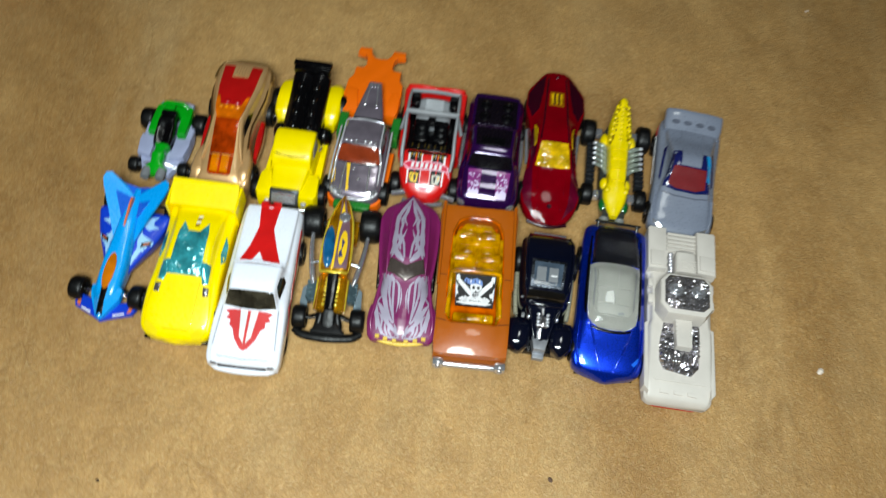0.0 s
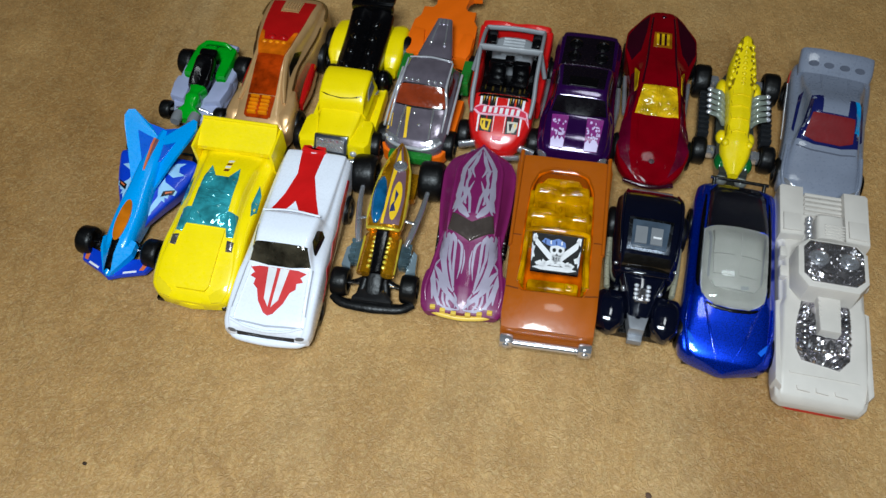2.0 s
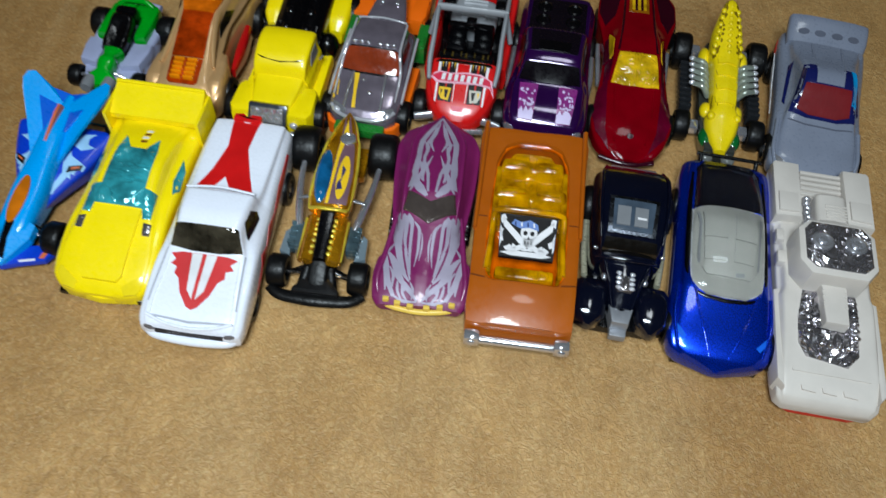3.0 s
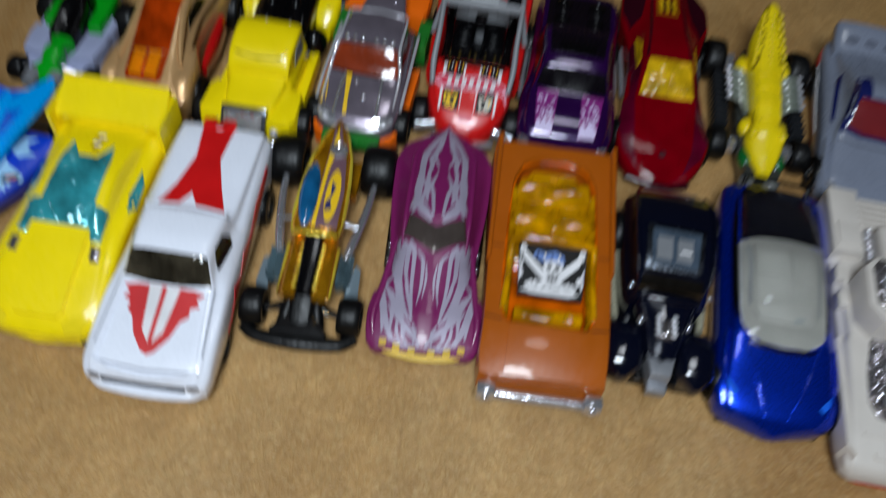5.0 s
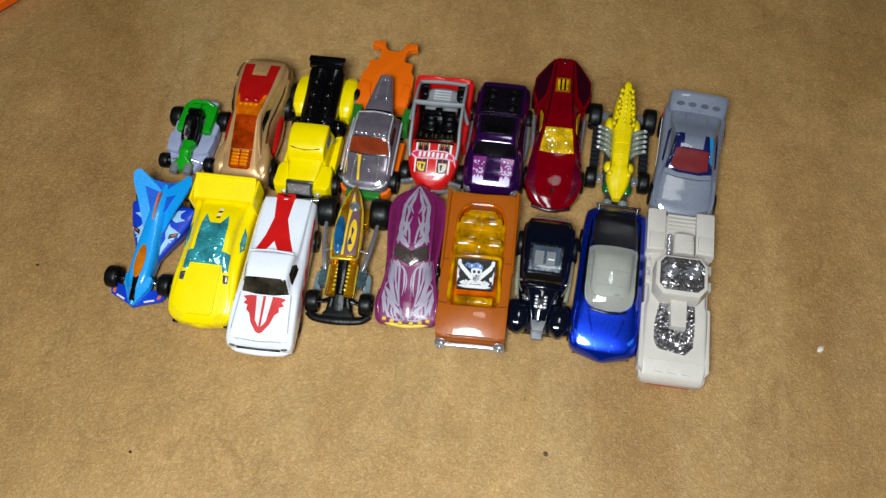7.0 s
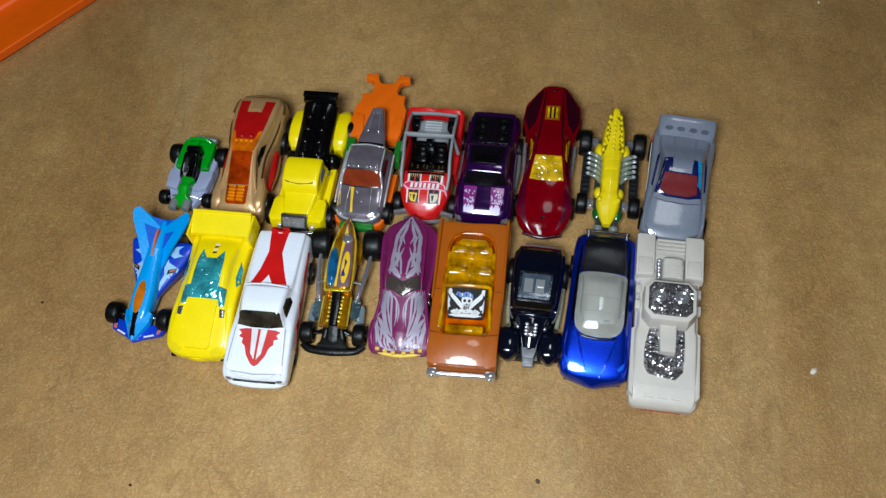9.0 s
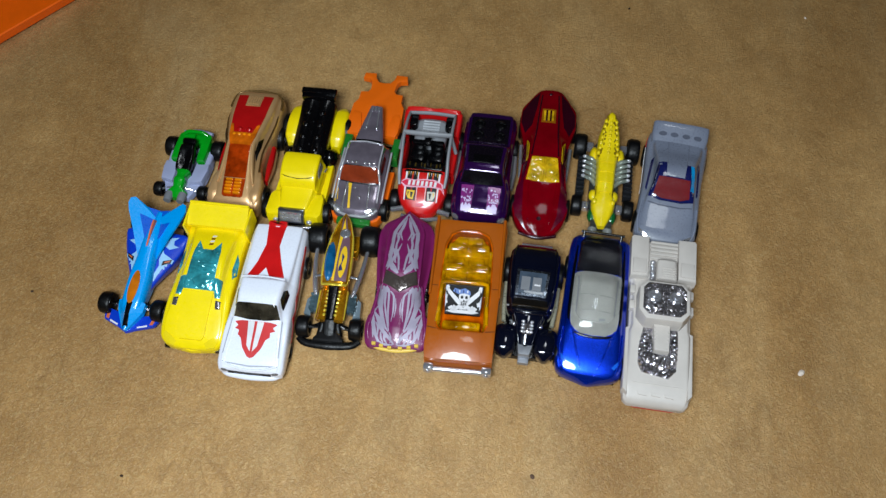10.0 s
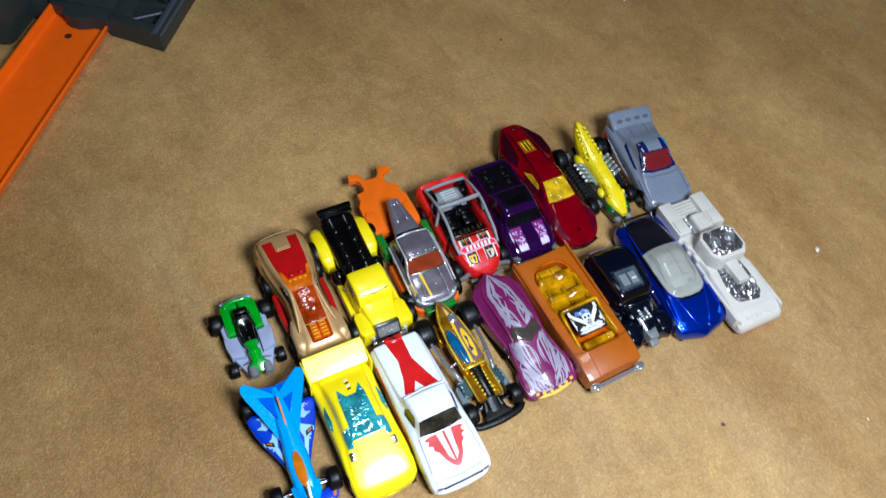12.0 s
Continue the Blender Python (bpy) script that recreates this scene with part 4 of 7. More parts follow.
        part("cowl_line", laid([(s * 9.8, -21.6), (s * 15, -20.4), (s * 15, -19.9), (s * 9.8, -21.1)], t, 0.1), bpy.data.materials["panel_line"], car)
    tubg = pad([(x * 0.985, y * 0.985) for x, y in tub], 5.5, 9.5, 0.3)
    part("interior_floor", tubg, floor_amber, car, "amber clear plastic interior tray")
    part("interior_rim", tube([(x * 1.0, y * 1.0, 13.6) for x, y in tub + tub[:1]], 0.9), floor_amber, car)
    bench = skin([(-1, [(9.8, 9), (10.6, 11.6), (9.6, 12.6), (4.8, 12.2), (0, 12.8)]), (6, [(10.2, 9), (11, 12), (9.6, 12.6), (4.8, 11.8), (0, 12.6)]), (8, [(10.2, 9), (11, 13.6), (9.8, 15.8), (4.8, 15.8), (0, 14.4)]), (11, [(10.2, 9), (11, 14), (9.8, 16.4), (4.8, 16.6), (0, 14.8)]), (12.4, [(10, 9), (10.8, 11.6), (9.4, 12.4), (4.8, 12.2), (0, 12.8)]), (17.6, [(9.8, 9), (10.4, 11.8), (9.2, 12.4), (4.8, 12), (0, 12.8)]), (19.4, [(9.4, 9), (10, 13.4), (8.8, 15.4), (4.6, 15.6), (0, 14.6)]), (22.4, [(9, 9), (9.6, 13.8), (8.4, 15.8), (4.4, 16), (0, 15)]), (23.8, [(8.4, 9), (9, 11.4), (7.8, 12.2), (4.2, 12.2), (0, 12.6)]), (28.6, [(5.4, 9), (6, 11.2), (5, 11.8), (2.4, 12), (0, 12)])])
    seats = [bench]
    for s in (1, -1):
        seats += [block(s * 4.9, 3.2, 12.6, 6.6, 5, 1.8, 0.6), block(s * 4.7, 15, 12.4, 6, 3.8, 1.6, 0.6), block(s * 3.4, 25.8, 12.2, 4.8, 3.2, 2.2, 0.6), block(s * 5.2, 9.6, 16.5, 7.2, 1.6, 0.9, 0.4), block(s * 4.8, 20.9, 15.9, 6.4, 1.4, 0.9, 0.4)]
    for x in (-9.2, 0, 9.2):
        seats.append(block(x, 7, 13.2, 0.8, 15, 2.4, 0.35))
    for g in seats:
        part("seat", g, amber, car)
    part("windscreen_frame", tube([(-11, -18, 14.6), (-10.4, -8, 15.6), (-10.2, 0.2, 17.6), (-8, 0.4, 18.8), (0, 0.2, 19.4), (8, 0.4, 18.8), (10.2, 0.2, 17.6), (10.4, -8, 15.6), (11, -18, 14.6)], 0.9), amber, car)
    for s in (1, -1):
        part("cockpit_wall", skin([(-19, [(0.5, 8), (0.9, 12), (0.6, 14.4), (0, 14.6)]), (0, [(0.7, 8), (1.2, 12.6), (0.7, 15), (0, 15.2)]), (20, [(0.6, 8), (1, 12.4), (0.6, 14.6), (0, 14.8)])], step=3), amber, car).location = (s * 10.3 * MM, 0, 0)
    part("dashboard", join(block(0, -18.6, 13.6, 17, 3.6, 3, 1.2), tube([(4.4, -17.6, 15), (6.4, -18.4, 15.2), (6, -19.8, 15), (4.2, -19.6, 15), (4.4, -17.6, 15)], 0.6)), amber, car, "amber dashboard with steering wheel")
    cover = [(-8.5, -0.6, 18.2), (8.5, -0.6, 18.2), (7.8, -14, 15.9), (-7.8, -14, 15.9)]
    cv = cover + [(x, y, z - 1) for x, y, z in cover]
    cg = cv, [(0, 1, 2, 3), (7, 6, 5, 4), (0, 4, 5, 1), (1, 5, 6, 2), (2, 6, 7, 3), (3, 7, 4, 0)]
    pane = part("cover_panel", cg, PRINT_BLACK, car, "black panel printed with a white skull and crossed sabres", smooth=False)
    ct = tree_of(cg)
    ink = [oval(0.3, -6.6, 2.7, 2.9), [(-1.5, -8.6), (2.1, -8.6), (1.7, -10.9), (-1.1, -10.9)], [(-8.6, -1.6), (-6.8, -3.6), (-1, -9.2), (5.6, -12.6), (6.4, -13.6), (4.6, -13.9), (-2.6, -10.6), (-8, -5)], [(8.2, -1.8), (6.4, -3.8), (0.8, -9.4), (-5.2, -12.6), (-6.2, -13.6), (-4.4, -13.9), (2.6, -10.8), (7.8, -5.4)],
           [(-9, -4.6), (-8.2, -7), (-8.4, -11), (-8.9, -13), (-9.1, -9)], [(8.8, -6), (8, -8.6), (8.2, -13), (8.7, -12)], [(-8.4, -14.2), (-5, -13.3), (5, -13.3), (8, -14.2), (5, -15), (-5, -15)], [(-7.4, -12.4), (-5.4, -11.2), (-4.6, -12.6), (-6.6, -13.4)], [(7.2, -12.4), (5.4, -11.2), (4.6, -12.6), (6.4, -13.4)]]
    ink += [[(-9, -1.4), (-8, -0.9), (-7.2, -2.2), (-8.6, -4.4), (-9.1, -3)], [(8.9, -1.2), (7.6, -1), (7.0, -2.4), (8.7, -4.2)], [(-9, -6.6), (-7.9, -5.9), (-8.2, -8.4), (-7.6, -10.2), (-8.8, -10.6)], [(6.6, -9.6), (8.6, -8.4), (8.5, -10.8), (7.2, -11.4)],
            [(-4.6, -10.8), (-3.2, -11.8), (-3.8, -13), (-5, -12.2)], [(4.8, -10.8), (3.4, -11.8), (4, -13), (5.2, -12.2)], [(-2, -12.2), (2.4, -12.2), (1.8, -13), (-1.6, -13)]]
    small = lambda poly: [(0.9 * x, -0.6 + 0.9 * (y + 0.6)) for x, y in poly]
    for poly in ink:
        part("skull_print", laid(small(poly), ct, 0.1, skirt=0.1), PRINT_WHITE, pane)
    part("scarf_print", laid(small([(-5.6, -4), (-4.6, -2.4), (-2.2, -3.2), (0.4, -2.2), (3, -3.6), (3.4, -5.6), (0.3, -4.9), (-2.6, -5.4)]), ct, 0.16, skirt=0.1), finish("blue_print", (108, 136, 196), 0.4), pane)
    for x in (-0.8, 1.4):
        part("eye_print", laid(small(oval(x, -6.9, 0.7, 0.8, 10)), ct, 0.18, skirt=0.1), PRINT_BLACK, pane)
    for x in (-0.7, 0.3, 1.3):
        part("tooth_gap", laid(small([(x - 0.12, -9.6), (x + 0.12, -9.6), (x + 0.12, -10.8), (x - 0.12, -10.8)]), ct, 0.18, skirt=0.1), PRINT_BLACK, pane)
    for k in range(4):
        part("scarf_fold", laid(small([(-4.6 + 2 * k, -3.4 - 0.2 * (k % 2)), (-4.1 + 2 * k, -3.0), (-3.9 + 2 * k, -4.6), (-4.4 + 2 * k, -4.8)]), ct, 0.22, skirt=0.1), PRINT_WHITE if k % 2 else finish("dark_blue_print", (40, 60, 110), 0.4) if k == 0 else bpy.data.materials["dark_blue_print"], pane)
    part("nose_print", laid(small([(0.3, -8), (0.8, -9), (-0.2, -9)]), ct, 0.18, skirt=0.1), PRINT_BLACK, pane)
    part("bumper", tube([(-12, -37.0, 7.4), (12, -37.0, 7.4)], 1.3), CHROME, car)
    for s in (1, -1):
        part("headlamp", join(block(s * 12.6, -36.9, 7.8, 4.8, 3.8, 4.4, 1.4), ball(s * 12.6, -38.6, 8.0, 1.4, 0.9, 1.4, 12)), CHROME, car, "chrome double headlamp")
        part("tail_fin", skin([(-4, [(0.3, 13), (0.6, 14.5), (0.3, 15), (0, 15.1)]), (36, [(0.3, 13), (0.8, 16.4), (0.4, 17.2), (0, 17.4)])], step=6), orange, car).location = (s * 15.6 * MM, 0, 0)
        for y in (-20, 21):
            wheel(car, s * 13.2, y, 5.3, 4.2)
    base(car, [(-13, -35), (13, -35), (14, 34), (-14, 34)], 2, 5)
    axles(car, [(-20, 5.3, 13), (21, 5.3, 13)])


def black_hot_rod():
    car = toy(0.0164, -0.0287, -9.3, "glossy blue-black toy hot rod with roof hatch and grey grille")
    navy = finish("blue_black_enamel", (8, 12, 28), 0.12, coat=0.9, metal=0.2)
    cab = hull([(-8.5, 8.6, 5, 13, 7.4, 15.6), (-7, 9.6, 4, 14, 8, 17), (-4.6, 10.4, 4, 15, 8.6, 20.4), (0, 11, 4, 15.5, 9.2, 21.8), (9, 11.6, 4, 16, 9.8, 22.4), (17, 11.8, 4, 16, 10, 21.6), (23, 11.6, 4, 15, 9.6, 19), (26.5, 10, 5, 13, 8, 15.4), (27.6, 8, 6, 10, 6, 11.4)])
    part("cabin", cab, navy, car)
    t = tree_of(cab)
    part("roof_hatch", laid([(-7.4, 9.4), (7.2, 9.4), (6.4, -3), (-7.2, -3)], t, 0.25), chrome_finish("dull_grey_plating", (120, 128, 140), 0.25), car, "grey framed roof hatch showing seats")
    part("hatch_glass", laid([(-6.2, 8.2), (6, 8.2), (5.3, -2), (-6, -2)], t, 0.5), finish("dark_interior", (66, 78, 92), 0.2, coat=0.6, vary=0.4), car)
    for x in (-3.1, 1.9):
        part("seat_back", laid([(x - 1.9, 5.6), (x + 1.9, 5.6), (x + 1.9, -0.6), (x - 1.9, -0.6)], t, 0.9), STEEL, car)
    part("print_bars", laid([(0.8, 2.2), (3.4, 2.2), (3.4, 1.6), (0.8, 1.6)], t, 1.1), PRINT_WHITE, car)
    part("windshield", laid([(-7.4, -4.2), (7.2, -4.2), (7.8, -7), (-7.8, -7)], t, 0.2), DARK, car)
    hood = skin([(-22, [(3, 5), (3.4, 9), (2.6, 11.4), (0, 12)]), (-15, [(4.6, 5), (5.4, 11), (4.2, 14), (0, 15)]), (-8, [(7, 5), (7.8, 12), (6.4, 15.4), (0, 16.6)])])
    part("hood", hood, navy, car)
    part("cowl_ridge", tube([(-9.2, -7.8, 14.6), (-6, -8.6, 16.8), (0, -9, 17.4), (6, -8.6, 16.8), (9.2, -7.8, 14.6)], [0.5, 0.8, 0.9, 0.8, 0.5]), navy, car)
    for s in (1, -1):
        part("hood_edge", tube([(s * 6.6, -8.6, 15.4), (s * 4.5, -15, 14), (s * 2.8, -21.6, 11.4)], 0.5), navy, car)
        part("roof_edge", tube([(s * 8.8, -4.4, 20.4), (s * 9.4, 2, 22), (s * 9.9, 10, 22.4), (s * 9.9, 18, 21.4), (s * 8.6, 24.6, 17.6)], 0.5), navy, car)
    eng = part("engine", block(0, -14.8, 14.2, 4.4, 6.4, 2.2, 0.6), FOIL, car, "chrome engine bristling from the hood")
    for k in range(8):
        part("intake_stack", ball(-1.9 + 3.8 * (k % 2), -12.4 - 1.6 * (k // 2), 15.2, 0.9, 0.7, 0.6, 10), BRIGHT, eng)
    part("air_intake", ball(0.2, -15.2, 15.3, 1.1, 2.2, 0.6, 12), FOIL, eng)
    part("grille", join(pad([(-3.6, -20.6), (0, -22.4), (3.6, -20.6), (2.4, -26.6), (-2.4, -26.6)], 6, 11.4, 0.8), block(0, -27.6, 6.4, 4.8, 2.6, 2.8, 0.5)), finish("grey_metal_paint", (150, 152, 158), 0.4, metal=0.5), car, "matt grey shovel-shaped grille")
    for s in (1, -1):
        fender = skin([(-9.4, [(0.6, 6), (1.0, 8), (0.6, 9), (0, 9.2)]), (-6, [(4, 4), (4.6, 9), (3, 11.6), (0, 12)]), (0, [(4.4, 3), (5, 9), (3.6, 12.4), (0, 13)]), (5, [(4, 3), (4.6, 8), (3, 10.6), (0, 11)]), (7, [(2, 4), (2.4, 6), (1.6, 7.6), (0, 8)])])
        part("fender", moved(fender, s * 8.8, -18), navy, car)
        part("side_pipe", tube([(s * 10.8, -9, 6), (s * 11.8, 2, 6), (s * 12, 12, 6.4)], 1.0), finish("pale_pipe", (190, 186, 160), 0.3, metal=0.5) if s > 0 else bpy.data.materials["pale_pipe"], car)
        part("mirror", ball(s * 9.6, -6.5, 17.4, 0.8, 0.6, 0.6, 8), CHROME, car)
        part("headlamp", ball(s * 5.8, -13, 13, 1.0, 1.2, 1.0, 10), CHROME, car)
        wheel(car, s * 10.6, -18.5, 5.4, 5, rim=BLACK)
        wheel(car, s * 11, 17, 6.4, 5.4, rim=CHROME)
    part("tail_tank", tube([(-7, 26.6, 14), (7, 26.6, 14)], 1.6), CHROME, car)
    base(car, [(-8, -25), (8, -25), (11, -8), (11, 26), (-11, 26), (-11, -8)], 2, 5)
    axles(car, [(-18.5, 5.4, 10), (17, 6.4, 11)])


def blue_coupe():
    car = toy(0.0452, -0.0310, -10.4, "metallic blue toy coupe with clear canopy over grey interior")
    blue = finish("metallic_blue_enamel", (2, 52, 196), 0.26, coat=0.8, metal=0.82, vary=0.02, bump=0.005, grain=4000)
    lower = hull([(-36.2, 1.2, 3, 5, 0.8, 5.4), (-34.8, 6, 2.5, 6, 4.6, 6.8), (-33.4, 11.2, 2.2, 7.4, 9, 8.4), (-31.4, 14, 2.2, 8.6, 11.2, 9.6), (-27, 15, 2, 10.4, 12, 11.4), (-18, 15, 2, 12, 12, 14), (-13, 14.8, 2, 12.4, 11.8, 15), (0, 14.4, 2, 12.4, 11.6, 14.6), (14, 14.2, 2, 12.6, 11.4, 14.4), (26, 14.4, 2, 13, 11.6, 14.6), (33, 13.6, 3, 12.6, 11, 13.6), (36, 11.5, 5, 11, 9.6, 11.6)])
    part("body", lower, blue, car)
    t = tree_of(lower)
    glass, _, p = nodes_of("clear_canopy")
    p.inputs["Base Color"].default_value = (0.93, 0.95, 0.94, 1)
    p.inputs["Transmission Weight"].default_value = 1
    p.inputs["Roughness"].default_value = 0.03
    p.inputs["IOR"].default_value = 1.38
    shape = lambda k, dz: [(-17.2, [(5.5 * k, 13.2), (6 * k, 13.6), (4 * k, 14), (0, 14.2)]), (-14, [(10.4 * k, 13.4), (9.8 * k, 15.2 - dz), (6 * k, 16.4 - dz), (0, 16.8 - dz)]), (-6, [(11 * k, 13.4), (9.8 * k, 17.4 - dz), (6 * k, 19.4 - dz), (0, 20 - dz)]), (6, [(11 * k, 13.4), (9.6 * k, 18.8 - dz), (6 * k, 21 - dz), (0, 21.6 - dz)]), (16, [(10.8 * k, 13.4), (9.4 * k, 18 - dz), (6 * k, 20 - dz), (0, 20.6 - dz)]), (28, [(10.2 * k, 13), (9 * k, 15.4 - dz), (6 * k, 16.8 - dz), (0, 17.2 - dz)]), (34, [(9 * k, 12.6), (8 * k, 13.6 - dz), (5 * k, 14 - dz), (0, 14.2 - dz)])]
    part("canopy", skin(shape(1.0, 0)), glass, car, "clear plastic canopy").visible_shadow = False
    grey = finish("pale_grey_interior", (126, 124, 118), 0.45)
    part("cabin_surround", laid([(-5.5, -16.6), (5.5, -16.6), (9.6, -13.4), (10.6, -8), (10.6, 13), (-10.6, 13), (-10.6, -8), (-9.6, -13.4)], t, 0.25), grey, car)
    tray = skin([(y, [(x, max(z, 14.4)) for x, z in pr]) for y, pr in shape(0.95, 2.8) if -15 < y < 10] + [(13, [(9, 14.4), (7.6, 15.2), (5, 16), (0, 16.4)])])
    part("interior", tray, grey, car, "pale grey moulded interior tray")
    it = tree_of(tray)
    for s in (1, -1):
        part("seat", laid([(s * 1, 10), (s * 7, 10), (s * 7, 1), (s * 1, 1)], it, 0.5, skirt=0.8), grey, car)
        part("seat_base", laid([(s * 1, 0), (s * 7, 0), (s * 6.6, -6), (s * 1, -6)], it, 0.35, skirt=0.6), grey, car)
    part("dashboard", laid([(-7, -8.4), (7, -8.4), (6, -10.4), (-6, -10.4)], it, 0.5, skirt=0.8), grey, car)
    gap = finish("dark_cabin_grey", (104, 105, 106), 0.4)
    # dark strips paint the shade of the recess beside the seats
    for s in (1, -1):
        part("cabin_gap", laid([(s * 7.6, 10.5), (s * 8.1, 10.5), (s * 8.1, -7), (s * 7.6, -7)], it, 0.15), gap, car)
    part("dash_badge", laid([(1.8, -9.2), (4.2, -8.8), (4.4, -9.8), (2, -10.2)], it, 0.6), gap, car)
    part("rear_deck", laid([(-9, 13.5), (9, 13.5), (9.6, 30), (7, 34), (-7, 34), (-9.6, 30)], t, 0.3, skirt=0.5), finish("dark_navy_interior", (7, 8, 15), 0.2, coat=0.6), car, "dark engine deck under the canopy")
    for s in (1, -1):
        part("canopy_frame", tube([(0, -17.6, 14), (s * 5.6, -17, 14), (s * 9.6, -14.6, 14), (s * 11.2, -8, 14.2), (s * 11.3, -2, 14.2), (s * 11.2, 12, 14.2), (s * 10.6, 28, 13.8)], 0.75), BLACK, car)
        # bright tube draws the line of light along the glass rim
        part("glass_edge", tube([(0, -16.7, 14.6), (s * 5.2, -16.1, 14.6), (s * 8.9, -13.8, 14.8), (s * 10.3, -8, 15.2), (s * 10.3, 12, 15.4)], 0.3), BRIGHT, car)
        part("hood_crease", tube([(s * 8.8, -15, 14.7), (s * 5.4, -26, 12), (s * 2.6, -33, 8.6)], 0.4), blue, car)
        part("fender_crest", tube([(s * 13, -14, 13.2), (s * 13.4, -22, 12), (s * 11.6, -31, 9.2)], 0.6), blue, car)
        part("headlamp", laid([(s * 9.6, -29), (s * 12.4, -25.8), (s * 12.9, -27), (s * 10.8, -29.8)], t, 0.12), finish("blue_lamp_lens", (30, 96, 214), 0.1, coat=0.8) if s > 0 else bpy.data.materials["blue_lamp_lens"], car)
        for y in (-24, 21):
            wheel(car, s * 13, y, 5.5, 4.4, rim=CHROME)
    part("front_grille", join(block(0, -33.4, 3.6, 13, 2.4, 2.4, 0.6), block(-8, -31.4, 3.8, 5, 2, 2.2, 0.5), block(8, -31.4, 3.8, 5, 2, 2.2, 0.5)), BLACK, car)
    part("rear_bracket", join(tube([(-8.6, 33.4, 14), (-8.6, 35.6, 15.4)], 0.7), tube([(8.6, 33.4, 14), (8.6, 35.6, 15.4)], 0.7), tube([(-10, 35.6, 15.4), (10, 35.6, 15.4)], 0.6)), BLACK, car)
    base(car, [(-12, -33), (12, -33), (13.5, -20), (13.5, 30), (-13.5, 30), (-13.5, -20)], 1.5, 3.4)
    axles(car, [(-24, 5.5, 13), (21, 5.5, 13)])


def tan_tank_car():
    car = toy(0.0730, -0.0380, -9.3, "pale tan toy combat car with chrome engine and square turret")
    tan = finish("pale_tan_plastic", (199, 191, 183), 0.46, vary=0.06)
    prof = lambda y, w, zb, z1, w2, z2: (y, [(w * 0.92, zb), (w, zb + 1), (w, z1), (w - 0.9, z1 + 1), (w2, z2), (w2 * 0.6, z2 + 0.1), (0, z2 + 0.15)])
    body = skin([prof(-40, 12, 4, 6.4, 10.8, 7.4), prof(-38.6, 13.6, 3.5, 8, 12, 9.6), prof(-33, 14.2, 3, 10, 12.4, 12.2), prof(-24, 14.3, 3, 11, 12, 13.6), prof(-12, 14.3, 3, 11.4, 12, 14.6), prof(-9, 13.4, 3, 11.4, 11.4, 14.6), prof(14.5, 13.6, 3, 11.6, 11.4, 14), prof(16, 14.6, 3, 12.4, 12.2, 13.6), prof(37, 14.8, 3, 13, 12.6, 13.6), prof(38.6, 13.4, 4, 12, 12, 12.6)])
    part("body", body, tan, car)
    t = tree_of(body)
    for s in (1, -1):
        part("rear_pylon", join(pad([(s * 6.6, 16), (s * 14.6, 15.4), (s * 14.8, 37.6), (s * 14, 38.8), (s * 6.6, 38.6)], 12, 17.2, 0.9), pad([(s * 7.6, 17.4), (s * 13.6, 17), (s * 13.6, 25), (s * 7.6, 25)], 16, 18, 0.6)), tan, car)
        for i, y in enumerate((8.6, 0.4)):
            part("side_step", block(s * 12.8, y, 13.8, 2.4, 4.4, 3, 0.6), tan, car)
        part("front_fender", pad([(s * 12.4, -9), (s * 14.6, -10), (s * 14.6, -36), (s * 12.6, -38)], 6, 12.4, 0.8), tan, car)
        wheel(car, s * 12.6, -26, 6, 4.4, rim=BLACK)
        wheel(car, s * 12.6, 25, 6, 4.4, rim=BLACK)
    for i in range(5):
        part("rear_louvre", block(0.6, 37 - i * 2.1, 14.6 - i * 0.15, 12.6, 1.3, 1.2, 0.35), tan, car)
    turret = pad([(-7.6, 9.2), (7.6, 9.2), (11, 5.6), (11, -5.8), (7.8, -10.2), (-7.8, -10.2), (-11, -5.8), (-11, 5.6)], 13.5, 23.6, 1.6)
    part("turret", turret, tan, car, "octagonal tan turret")
    plate = laid([(-7, 7.8), (7, 7.8), (9.2, 5), (9.2, -5.4), (6.6, -8), (-6.6, -8), (-9.2, -5.4), (-9.2, 5)], tree_of(turret), 0.3, rough=0.5, fine=0.9, seed=4)
    tp = part("turret_plate", plate, FOIL, car, "crumpled chrome turret plate", sharp=20)
    for s in (1, -1):
        part("cylinder_cover", moved(turned([(3.1, 0), (3.1, 0.9), (2.4, 1.3), (1.2, 1.0), (1.0, 1.6)], 18), s * 4.6, 1.0, 23.8), CHROME, tp)
    part("rear_engine_cover", join(skin([(13.4, [(4.4, 13.5), (4.6, 18), (3.6, 19.6), (0, 20)]), (24, [(4.2, 13.5), (4.4, 18), (3.4, 19.6), (0, 20)]), (26, [(3, 13.5), (3.4, 16.6), (2.4, 17.8), (0, 18)])]), *[block(1, 14.6 + 1.3 * i, 19.8, 6.4, 0.6, 0.8, 0.2) for i in range(5)]), tan, car).location = (1.2 * MM, 0, 0)
    for i in range(6):
        part("rear_pipe", ball(-4.7 + 0.3 * (i % 2), 15.5 + i * 1.9, 15.2, 1.3, 1.2, 1.4, 10), CHROME, car)
    # the sunken chrome engine that wraps the gun mantlet
    engine = laid([(-7.4, -10.4), (-9, -18.6), (-9, -26), (-7, -29.6), (4.4, -31), (7.4, -27.6), (7.8, -17), (7.4, -10.2)], t, 0.2, rough=1.3, fine=1.0, seed=9)
    e = part("front_engine", engine, FOIL, car, "crumpled chrome engine set into the hood", sharp=15)
